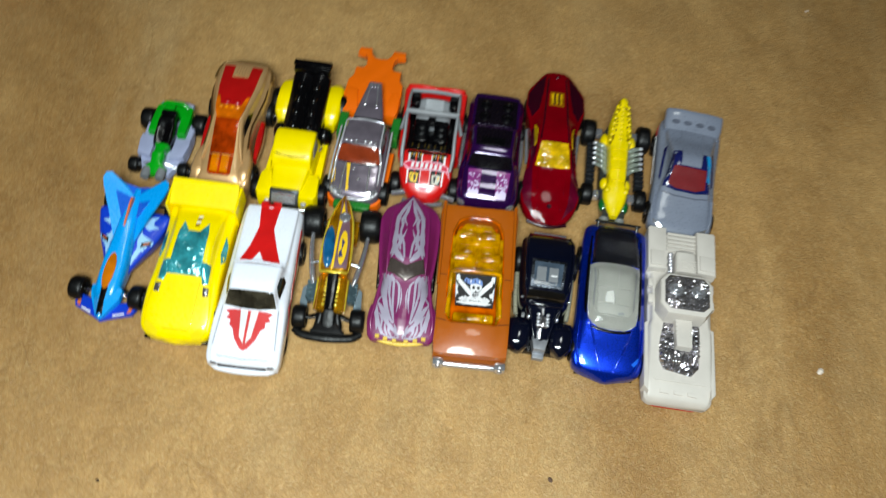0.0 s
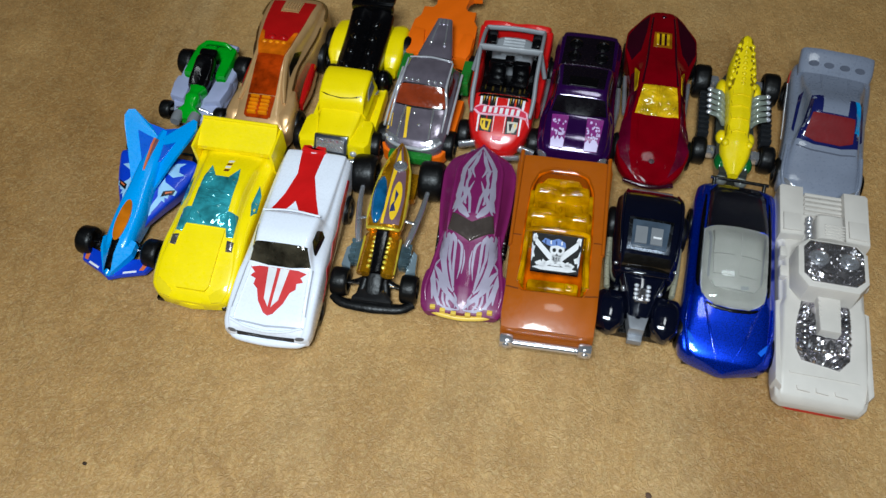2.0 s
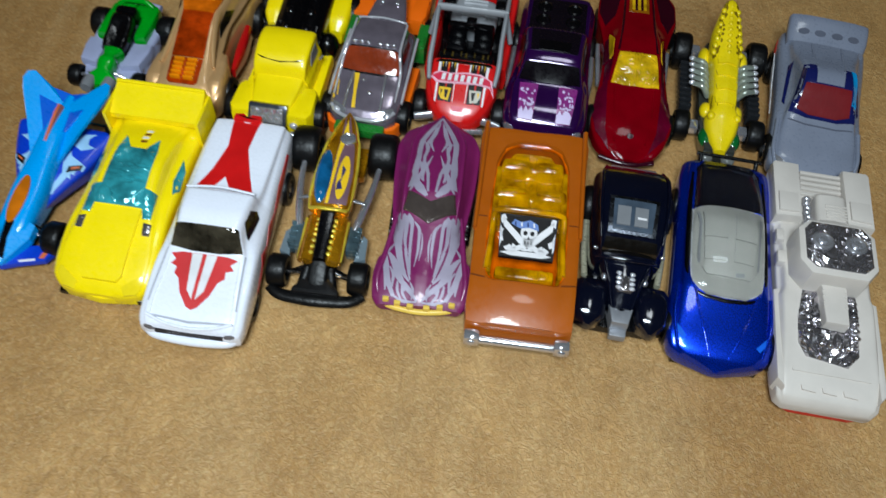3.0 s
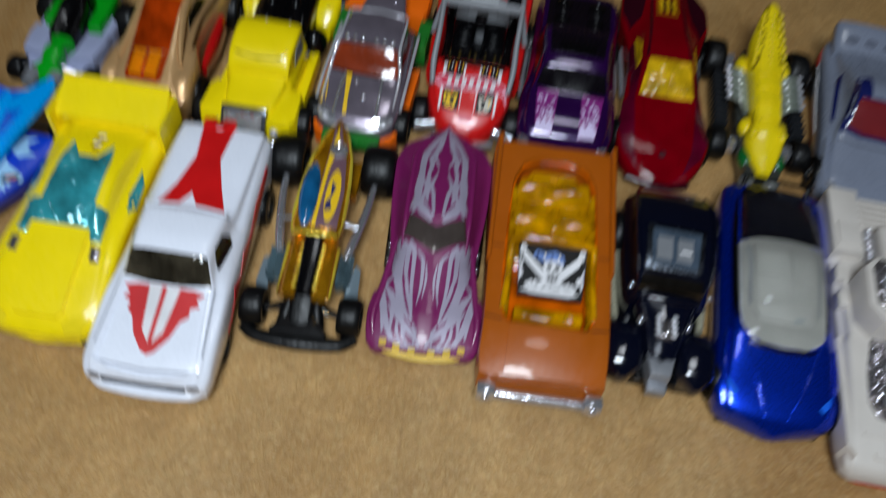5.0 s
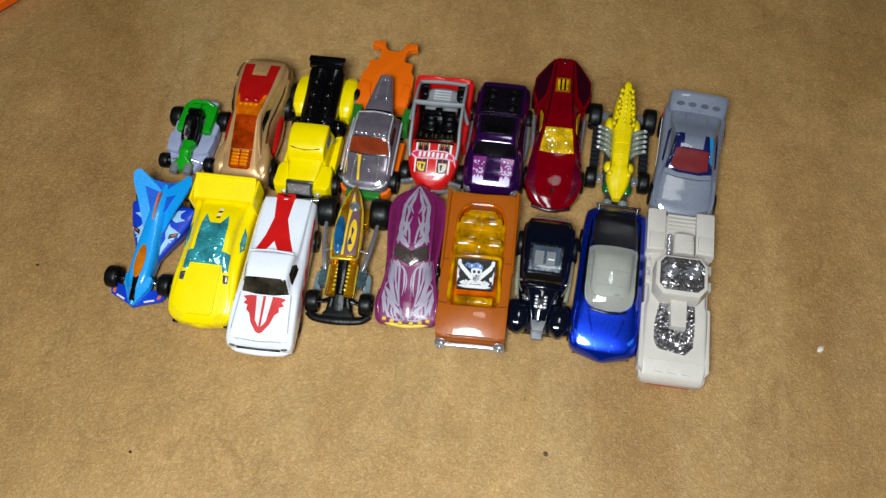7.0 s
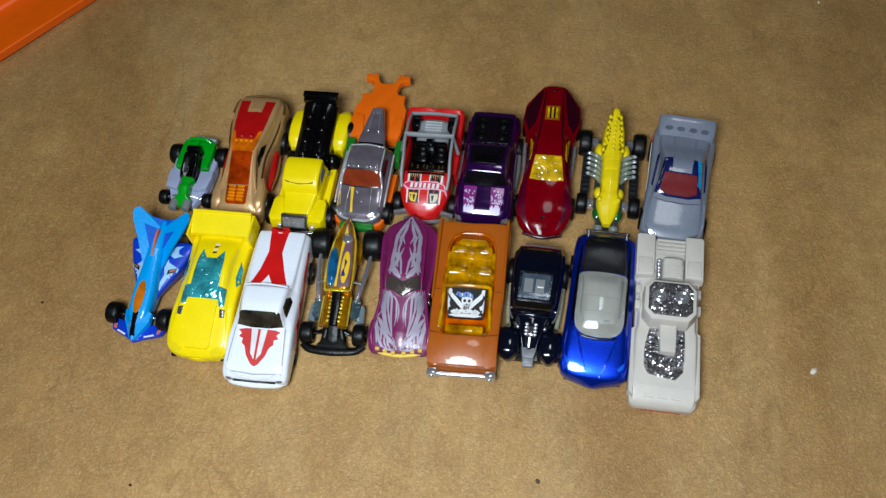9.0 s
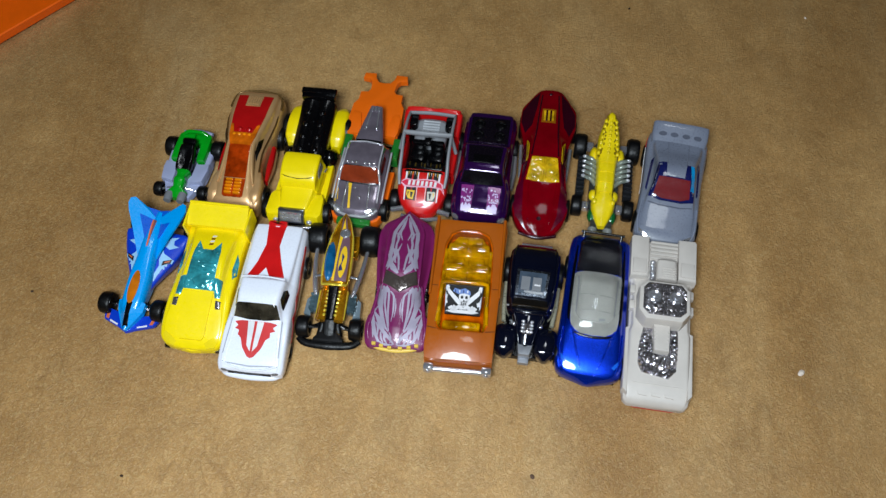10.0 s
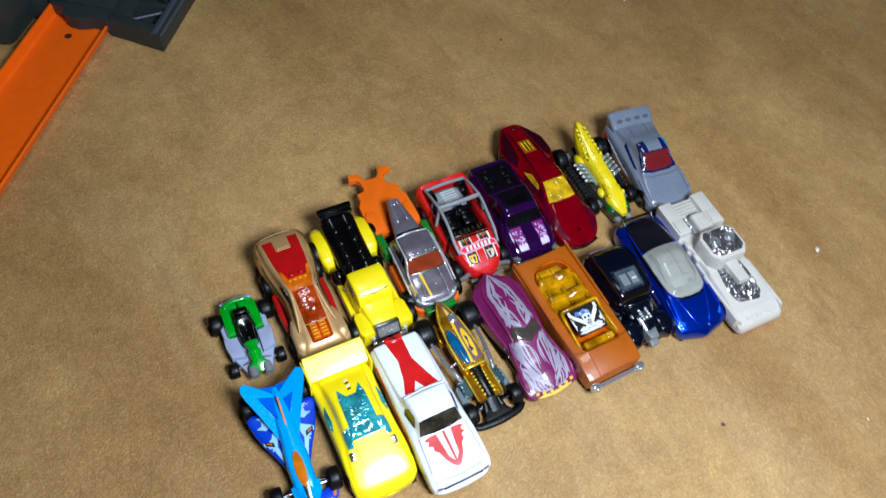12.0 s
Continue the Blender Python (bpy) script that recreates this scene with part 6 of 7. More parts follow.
def red_buggy():
    car = toy(-0.0316, 0.0453, -7.7, "red toy off-road truck with grey roll cage and printed hood", 1.22)
    red = finish("bright_red_plastic", (208, 22, 22), 0.32, coat=0.4)
    grey = finish("cage_grey_plastic", (138, 140, 144), 0.4)
    nose = hull([(-30, 4, 4, 7, 3, 7.6), (-28, 7.4, 4, 8.4, 6, 9.2), (-24, 10.4, 4, 10.4, 8.6, 11.4), (-18, 12.2, 4, 12, 10.4, 13.4), (-10.4, 12.4, 4, 12.8, 10.6, 14.6), (-9.6, 12, 5, 12, 10, 13)])
    part("hood", nose, red, car)
    t = tree_of(nose)
    # hood graphics: two banded stripes, spiked towards the cockpit, under a pale outlined swoosh
    for s in (1, -1):
        for lo, hi, ink in ((7.6, 8.6, PRINT_WHITE), (2.0, 2.6, PRINT_WHITE), (2.6, 7.6, PRINT_BLACK), (4.6, 5.4, RED)):
            part("hood_stripe", laid([(s * lo, -11), (s * hi, -11), (s * (hi - 0.4), -25), (s * lo, -25.4)], t, 0.12 if ink is not RED else 0.2), ink, car)
        for k in range(5):
            x = s * (2.8 + 1.0 * k)
            part("hood_tick", laid([(x, -10.8), (x + 0.5 * s, -10.8), (x + 0.25 * s, -14.6 + 0.5 * (k % 2))], t, 0.26), PRINT_YELLOW if k % 2 == 0 else PRINT_WHITE, car)
        part("hood_mark", laid([(s * 3.0, -21.2), (s * 7.0, -21), (s * 7, -23), (s * 6, -24.6), (s * 3.6, -25)], t, 0.22), PRINT_YELLOW if s < 0 else finish("pale_grey_print", (196, 190, 176), 0.4), car)
        part("hood_mark", laid([(s * 3.8, -22), (s * 5.2, -21.8), (s * 4.8, -24.2), (s * 4.2, -24.2)], t, 0.3), PRINT_BLACK, car)
        part("hood_mark", laid([(s * 5.8, -21.8), (s * 6.5, -21.8), (s * 6.2, -23.6)], t, 0.3), PRINT_BLACK if s < 0 else PRINT_YELLOW, car)
    pink = finish("pink_print", (208, 44, 74), 0.4)
    band = [(-10.8, -17.2), (-8, -15.6), (-4, -16.2), (1, -15.4), (6, -15.4), (10, -17), (11, -21), (9.4, -19.4), (5, -19.2), (0, -19.4), (-5, -19.8), (-8.4, -19.6)]
    part("hood_emblem", laid(band, t, 0.36), finish("pale_pink_print", (236, 178, 196), 0.4), car, "pale pink outlined swoosh emblem")
    part("hood_emblem", laid([(x * 0.93, (y + 17.6) * 0.72 - 17.6) for x, y in band], t, 0.44), pink, car)
    for k in range(7):
        x = -6.6 + 2.1 * k
        part("emblem_bar", laid([(x, -16.6), (x + 1.2, -16.5), (x + 1.0, -18.8), (x - 0.2, -18.9)], t, 0.52), PRINT_WHITE, car)
    part("front_emblem", laid([(-2, -26.4), (2, -26.4), (1.6, -27.6), (-1.6, -27.6)], t, 0.2), pink, car)
    tub = join(pad([(-12, -11), (12, -11), (14, -2), (14, 10), (14.6, 22), (14.4, 29.6), (-14.4, 29.6), (-14.6, 22), (-14, 10), (-14, -2)], 3, 9, 0.8))
    part("tub", tub, BLACK, car)
    for s in (1, -1):
        side = skin([(-8, [(1.0, 4), (1.6, 8), (1, 11), (0, 11.4)]), (4, [(1.6, 4), (2.2, 9), (1.4, 12.4), (0, 12.8)]), (10.6, [(1.4, 5), (2, 10), (1.2, 13), (0, 13.4)])])
        part("side_panel", moved(side, s * 12.6), red, car)
        rear = skin([(12.4, [(1.2, 8), (1.6, 12), (1, 14.6), (0, 15)]), (28, [(1.6, 6), (2.2, 13), (1.6, 16.6), (0, 17)]), (30, [(1, 8), (1.4, 12), (1, 15), (0, 15.4)])])
        part("rear_panel", moved(rear, s * 12.8), red, car)
        part("cage_rail", tube([(s * 11.4, 25, 18), (s * 11.6, 16, 20.6), (s * 11.6, 4, 22), (s * 11.4, -6, 19.6), (s * 11.6, -13, 16.4), (s * 11, -19, 13.4)], [0.7, 0.75, 0.8, 0.8, 0.9, 0.7]), grey, car)
        part("cage_post", tube([(s * 11.6, 4, 22), (s * 14, 2, 14)], 0.9), grey, car)
        part("suspension", tube([(s * 8, -26, 6), (s * 14.4, -27.4, 5.4)], 1.3), CHROME, car)
        part("shock_absorber", tube([(s * 8.6, -20, 9), (s * 13.6, -24, 5.4)], 0.9), BLACK, car)
        part("wheel_well", block(s * 9, 20.4, 14, 4.4, 8.6, 7, 1.2), BLACK, car)
        wheel(car, s * 13.4, -21, 5.6, 4.4, rim=BLACK)
        wheel(car, s * 13.4, 20, 6, 4.6, rim=BLACK)
    part("tail_panel", skin([(26.6, [(13, 10), (13.6, 15), (13, 17.4), (6, 17.6), (0, 17.2)]), (29.4, [(13.2, 9), (14, 15.4), (13.2, 17.8), (6, 18.4), (0, 17.8)]), (31, [(12.6, 9), (13.2, 13), (12.6, 15), (6, 15.6), (0, 15.2)])]), red, car)
    part("cage_bar", tube([(-12, 5.2, 21.8), (0, 4.4, 22.4), (12, 5.2, 21.8)], 1.2), grey, car)
    part("cage_bar", tube([(-11.4, 24.4, 18.2), (0, 25, 18.4), (11.4, 24.4, 18.2)], 0.9), grey, car)
    eng = part("engine_cover", skin([(8, [(7.6, 9), (8, 13), (5, 15), (0, 15.4)]), (21, [(8, 9), (8.4, 13.6), (5.4, 16), (0, 16.4)]), (24, [(7.4, 10), (7.8, 13), (5, 15), (0, 15.4)])]), grey, car, "grey louvred engine cover")
    for i in range(6):
        part("louvre", block(0, 11 + 2 * i, 16, 8.6, 1.0, 1.2, 0.35), finish("light_louvre", (186, 188, 192), 0.4) if i == 0 else bpy.data.materials["light_louvre"], eng)
    for x in (-4.6, 4.6):
        part("seat", join(block(x, 0.6, 11, 7, 7, 4, 1.4), block(x, 4.6, 13.4, 7, 3, 8, 1.2)), BLACK, car)
    part("windscreen", laid([(-9, -9.8), (9, -9.8), (9.6, -12), (-9.6, -12)], t, 0.3), DARK, car)
    part("roof_scoop", block(0, 3.2, 18.6, 3.6, 4, 2, 0.6), BLACK, car)
    part("dashboard", block(0, -7.6, 12.6, 19, 4, 3.4, 1.2), BLACK, car)
    # small amber bars stand for vertical glints in the dark cabin
    for k in range(7):
        part("dash_dial", block(-7.6 + 2.5 * k + 0.4 * (k % 3), -6.8 - 0.5 * (k % 2), 14.3, 0.5 + 0.3 * (k % 2), 2.2, 0.6, 0.2), finish("amber_glint", (70, 56, 18), 0.1, coat=0.9) if k == 0 else bpy.data.materials["amber_glint"], car)
    part("front_bar", tube([(-9, -30, 5.2), (0, -31.6, 5.2), (9, -30, 5.2)], 1.0), CHROME, car)
    axles(car, [(-21, 5.6, 13), (20, 6, 13)])
    stretch(car, [(29.4, 31), (4.4, 10), (-11, -5.6), (-30, -25)])


def purple_pickup():
    car = toy(-0.0024, 0.0442, -8.6, "dark metallic purple toy pickup with pale flame hood stripes", 1.08)
    purple = finish("dark_purple_enamel", (44, 8, 68), 0.14, coat=1.0, metal=0.35)
    body = hull([(-30, 9, 4, 8.4, 7.4, 9.2), (-28.4, 12.4, 3.5, 10.6, 10.4, 12), (-24, 14, 3, 12.8, 11.4, 14.4), (-16, 14.2, 3, 14.2, 11.4, 16.4), (-14.4, 14, 3, 14.4, 10.8, 17.2), (-11, 13.6, 3, 14.8, 9.6, 22), (-6, 13.2, 3, 15, 9.6, 23.2), (4, 13, 3, 15.2, 10.2, 23), (7, 13, 3, 15.4, 10.6, 20.6), (10, 13, 3, 15.6, 10.8, 18.6), (24, 13.2, 3, 15.8, 10.8, 18.4), (28, 12.6, 4, 15.4, 10.4, 17.8), (30.6, 10.8, 6, 13, 9, 14.6)])
    part("body", body, purple, car)
    t = tree_of(body)
    part("windshield", laid([(-8.8, -11.4), (8.8, -11.4), (10.2, -14.8), (4, -15.4), (-4, -15.4), (-10.2, -14.8)], t, 0.2, fine=2.6), finish("dark_pickup_glass", (12, 9, 14), 0.3, ior=1.25), car, "dark windshield")
    deck = finish("dark_purple_deck", (10, 6, 14), 0.25, coat=0.5)
    part("roof_panel", laid([(-8.4, 3.6), (8.4, 3.6), (7.8, -7.4), (-7.8, -7.4)], t, 0.18), deck, car)
    part("sunroof", laid([(-5.4, -2.4), (5.4, -2.4), (5, -7), (-5, -7)], t, 0.34), BLACK, car)
    bed = part("bed_cover", laid([(-9.6, 25), (9.6, 25), (9.8, 9.4), (-9.8, 9.4)], t, 0.2), deck, car, "dark bed cover with round speakers")
    for x in (-5.2, 5.2):
        for y in (14, 20.6):
            part("speaker", moved(turned([(2.7, 0), (2.7, 0.6), (2.1, 0.9), (1.7, 0.4), (0.6, 0.7)], 18), x, y, 18.5), BLACK, bed)
    ink = finish("violet_print", (124, 30, 112), 0.3, coat=0.5)
    for s in (1, -1):
        part("hood_stripe", laid([(s * 3.4, -16), (s * 9.6, -16), (s * 9.2, -22), (s * 8.6, -27.6), (s * 3.8, -28)], t, 0.13), ink, car, "violet hood stripe fading to pale flames")
        top = [(8.7, -25.4), (7.8, -24.2), (7.2, -25.6), (6.4, -23.8), (5.6, -25.4), (4.8, -24.2), (3.8, -25.4)]
        pale = finish("pale_violet_print", (206, 192, 226), 0.35) if s > 0 else bpy.data.materials["pale_violet_print"]
        part("stripe_flame", laid([(s * 3.9, -27.7), (s * 8.5, -27.5)] + [(s * x, y) for x, y in top], t, 0.2), pale, car)
        rnd = random.Random(5 + s)
        for k in range(26):
            y = -23.4 + 6 * rnd.random() ** 1.6
            part("stripe_fleck", laid(oval(s * rnd.uniform(3.9, 8.9), y, rnd.uniform(0.2, 0.5), rnd.uniform(0.25, 0.6), 6), t, 0.2), pale, car)
        part("side_window", laid([(-9, 16.4), (4, 16.6), (5, 19), (2, 21.4), (-5, 21.2)], t, 0.2, "x", s), DARK, car)
        part("side_exhaust", tube([(s * 13.6, -8, 6), (s * 14.2, 2, 6.4), (s * 13.8, 12, 7)], 1.1), CHROME, car)
        part("bed_rail", tube([(s * 10.6, 9, 18.6), (s * 10.8, 24, 18.4)], 0.5), purple, car)
        part("headlamp", laid(oval(s * 11, 9.4, 1.7, 1.2), t, 0.25, "y"), CHROME, car)
        wheel(car, s * 12.4, -20, 5.8, 4.8, rim=CHROME)
        wheel(car, s * 12.4, 17, 5.8, 4.8, rim=CHROME)
    part("front_bumper", tube([(-11.6, -29.6, 6), (0, -31.2, 6.2), (11.6, -29.6, 6)], 1.4), CHROME, car)
    base(car, [(-11, -29), (11, -29), (12.4, -16), (12.4, 26), (-12.4, 26), (-12.4, -16)])
    axles(car, [(-20, 5.8, 13), (17, 5.8, 13)])
    stretch(car, [(30.6, 32.4), (7, 8), (-15, -13), (-31, -30)])


def crimson_coupe():
    car = toy(0.0277, 0.0520, -8.0, "translucent crimson toy coupe with yellow windows", 0.92)
    red = finish("clear_crimson_plastic", (112, 0, 12), 0.05, vary=0.2, bump=0.01, ior=1.25)
    dark = finish("deep_plum_plastic", (44, 3, 18), 0.2, coat=0.2)
    prof = lambda y, w, zb, z1, w2, z2, w3, z3: (y, [(w * 0.88, zb), (w, zb + 2), (w, z1), (w * 0.92, z1 + 1), (w2, z2), (w3, z3), (w3 * 0.5, z3 + 0.3), (0, z3 + 0.4)])
    body = skin([prof(-43, 4, 4, 6, 3, 6.4, 2, 6.8), prof(-41, 8.6, 3, 6.8, 6, 7.6, 4, 8), prof(-36, 12, 3, 9, 8.8, 10.4, 6, 10.8), prof(-30, 13.4, 3, 11, 9, 12.6, 6.4, 12.8), prof(-18, 12, 3, 11.4, 8.8, 14.8, 6.8, 15.6), prof(-6, 11, 3, 11.8, 8, 18.6, 6.4, 19.8), prof(2, 10.8, 3, 12, 7.8, 18.8, 6, 20), prof(12, 12.4, 3, 12.6, 7, 17.4, 5, 18.8), prof(20, 14.2, 3, 13.4, 7, 16.6, 4.8, 17.8), prof(28, 14, 4, 13.4, 7, 16, 4.8, 17.2), prof(36, 10, 5, 13.4, 6, 15.4, 4.4, 16.2), prof(42, 6.2, 8, 13, 4.6, 14.6, 3.6, 15.2), prof(43, 5, 10, 12.6, 4, 13.6, 3, 14)])
    part("body", body, red, car)
    t = tree_of(body)
    gold = finish("clear_yellow_plastic", (222, 176, 20), 0.1, coat=0.8, vary=0.6, bump=0.8, grain=200)
    part("windshield", laid([(-6.2, -5.2), (6.2, -5.2), (8, -16.6), (4, -17.4), (-4, -17.4), (-8, -16.6)], t, 0.22, rough=0.5, fine=1.0), gold, car, "glittering clear yellow windshield", sharp=20)
    for x in (-3.2, 3.2):
        part("seat_back", ball(x, -7.4, 18.6, 1.9, 1.4, 1.0, 10), gold, car)
    rw = part("rear_window", laid([(-3.4, 27.4), (3.4, 27.4), (3.6, 18), (-3.6, 18)], t, 0.22), finish("brown_amber_plastic", (150, 92, 10), 0.1, coat=0.8, vary=0.4), car, "small yellow rear window")
    for i in range(2):
        part("louvre_gap", laid([(-1.5 + 2 * i, 26.4), (-0.7 + 2 * i, 26.4), (-0.6 + 2 * i, 19), (-1.4 + 2 * i, 19)], t, 0.4), dark, rw)
    for i in range(3):
        part("louvre", laid([(-2.6 + 2 * i, 26), (-1.6 + 2 * i, 26), (-1.5 + 2 * i, 19.4), (-2.5 + 2 * i, 19.4)], t, 0.6, rough=0.4), gold, rw)
    part("hood_hole", laid(oval(0, -36, 1.1, 0.9), t, 0.04), dark, car)
    for s in (1, -1):
        part("hip", laid([(s * 5.4, 40), (s * 9.4, 35), (s * 13.4, 27), (s * 13.6, 20), (s * 11, 13), (s * 8, 17), (s * 6.4, 28)], t, 0.2), dark, car, "dark plum rear haunch")
        part("front_flank", laid([(s * 6.4, -40.6), (s * 11.4, -35), (s * 13.2, -29), (s * 12, -18), (s * 10.8, -4), (s * 10.6, 6), (s * 9.4, 6), (s * 9, -6), (s * 9, -20), (s * 8.4, -34)], t, 0.2), finish("magenta_clear_plastic", (88, 2, 32), 0.2, coat=0.2, vary=0.4) if s > 0 else bpy.data.materials["magenta_clear_plastic"], car)
        part("side_exhaust", tube([(s * 11.4, -10, 6.6), (s * 12, 0, 6.8), (s * 12.6, 10, 7)], 0.9), CHROME, car)
        part("hood_line", tube([(s * 6.6, -18, 15.5), (s * 6.2, -28, 13.1), (s * 5, -38, 9.9)], 0.35), red, car)
        part("roof_line", tube([(s * 6.6, -4, 20), (s * 5.6, 8, 19.4), (s * 4.9, 26, 17.5), (s * 4.2, 38, 15.8)], 0.4), dark, car)
        part("side_window", laid([(-8, 14), (2, 14.4), (8, 15), (3, 18.2), (-5, 18)], t, 0.2, "x", s), gold, car)
        wheel(car, s * 12, -27, 5.6, 4.6, rim=BLACK)
        wheel(car, s * 12.2, 22, 6, 4.8, rim=BLACK)
    part("front_bumper", tube([(-9, -41.4, 5), (0, -43.4, 5), (9, -41.4, 5)], 1.0), dark, car)
    part("tail_cap", ball(0, 38.6, 16, 1.1, 0.9, 0.7, 10), dark, car)
    base(car, [(-9, -40), (9, -40), (12, -28), (11, -8), (10, 8), (12.6, 22), (9, 36), (-9, 36), (-12.6, 22), (-10, 8), (-11, -8), (-12, -28)], 2, 4.4)
    axles(car, [(-27, 5.6, 12), (22, 6, 12)])


def crocodile_dragster():
    car = toy(0.0567, 0.0405, -9.2, "yellow crocodile-shaped toy dragster with grey exhaust ribs", 0.88)
    yellow = finish("croc_yellow_plastic", (232, 204, 14), 0.3, coat=0.4)
    body = skin([(-29, [(1.2, 8), (1.8, 9.6), (1.3, 11), (0, 11.4)]), (-25, [(2.8, 7.6), (3.6, 10), (2.8, 12), (0, 12.8)]), (-20, [(4.4, 8), (5.4, 11), (4.2, 14.4), (0, 15.4)]), (-17, [(5, 8), (5.8, 12), (4.6, 15.6), (0, 16.8)]), (-13, [(3.6, 8), (4.4, 12.4), (3.4, 16.6), (0, 17.8)]), (-7, [(3.8, 9), (4.6, 14), (3.6, 18.2), (0, 19.6)]), (3, [(4, 10), (4.8, 15), (3.8, 19.6), (0, 21.2)]), (10, [(4.6, 11), (5.6, 17), (4.2, 21.4), (0, 23)]), (17, [(4.4, 13), (5.4, 19), (4, 23.6), (0, 25)]), (23, [(3.2, 17), (4, 22), (3, 25.4), (0, 27)]), (28, [(1.6, 22), (2.2, 25.4), (1.6, 27.6), (0, 28.6)]), (29.4, [(0.6, 25), (0.9, 26.4), (0.6, 27.4), (0, 27.8)])])
    part("body", body, yellow, car, "yellow plastic crocodile body")
    t = tree_of(body)
    for i in range(9):
        part("back_ridge", ball(0, 7.5 + 2.3 * i, 22.3 + 0.62 * i, 0.9, 1.0, 0.9, 8), yellow, car)
    for i, y in enumerate((-10.5, -5.4, 0.2, 5.4)):
        part("back_plate", laid([(-2.9, y - 2.2), (2.9, y - 2.2), (3.2, y), (2.9, y + 2.1), (-2.9, y + 2.1), (-3.2, y)], t, 0.6, skirt=0.9), yellow, car)
    for s in (1, -1):
        for i in range(7):
            y = 8.4 + 2.7 * i
            part("tail_scale", ball(s * (4.6 - 0.36 * i), y, 20.4 + 0.95 * i, 1.0, 1.25, 1.1, 10), yellow, car)
        part("eye", ball(s * 4.2, -17.6, 15.4, 1.4, 1.6, 1.5, 10), yellow, car)
        part("cheek", ball(s * 4.6, -22, 8.6, 2.4, 4.2, 2.6, 12), finish("green_clear_plastic", (16, 92, 40), 0.12, coat=0.8) if s > 0 else bpy.data.materials["green_clear_plastic"], car)
        part("front_leg", ball(s * 5, -11.6, 11, 2.2, 3.2, 2.6, 12), yellow, car)
        part("rear_leg", ball(s * 6.4, 11, 13.6, 2.2, 5, 3.6, 12), yellow, car)
        smoke = finish("smoky_grey_plastic", (150, 158, 146), 0.1, coat=0.9, metal=0.35, vary=0.4) if s > 0 else bpy.data.materials["smoky_grey_plastic"]
        for i in range(5):
            part("exhaust_rib", tube([(s * 4.6, 6.4 - 3.0 * i, 12), (s * 7.4, 7.2 - 3.0 * i, 16), (s * 10.4, 8.6 - 3.0 * i, 15.4)], [1.2, 1.2, 0.9]), smoke, car)
            part("exhaust_tip", ball(s * 10.6, 8.6 - 3.0 * i, 15.6, 1.3, 1.0, 1.0, 8), BRIGHT, car)
        for i in range(9):
            part("flank_spike", block(s * 11.6, 11.6 - 2.6 * i, 7.4, 4.2, 1.5, 6.2, 0.5), finish("dark_chrome_plating", (54, 56, 60), 0.16, metal=0.6, coat=0.4) if (s, i) == (1, 0) else bpy.data.materials["dark_chrome_plating"], car)
        part("axle_block", block(s * 8.2, -15.6, 6, 3.4, 4, 4, 0.8), CHROME, car)
        part("axle_block", block(s * 8.4, 20, 8, 3.6, 4, 4, 0.8), CHROME, car)
        part("front_strut", ball(s * 3.6, -28.6, 6, 2.4, 2.2, 2, 12), finish("clear_grey_plastic", (128, 130, 126), 0.15, coat=0.6) if s > 0 else bpy.data.materials["clear_grey_plastic"], car)
        part("speckled_hide", laid([(s * 2.4, -14), (s * 4.2, -13.6), (s * 4, -9.4), (s * 2.8, -9.8)], t, 0.14), finish("hide_print", (124, 102, 10), 0.35) if s > 0 else bpy.data.materials["hide_print"], car)
        rnd = random.Random(31 + s)
        for i in range(26):
            y = 6.5 + 0.85 * i
            part("hide_mark", laid(oval(s * rnd.uniform(3.0 - 0.08 * i, 5.2 - 0.12 * i), y, rnd.uniform(0.35, 0.7), rnd.uniform(0.4, 0.9), 7), t, 0.15), bpy.data.materials["hide_print"], car)
        wheel(car, s * 13.2, 20, 6.6, 6, rim=BLACK)
        wheel(car, s * 12.4, -15.6, 5.2, 5, rim=BLACK)
    base(car, [(-5, -28), (5, -28), (7, -10), (7, 18), (4, 24), (-4, 24), (-7, 18), (-7, -10)], 2.4, 10, finish("dark_smoke_plastic", (52, 54, 50), 0.2, coat=0.5))
    axles(car, [(-15.6, 5.2, 12), (20, 6.6, 13)])


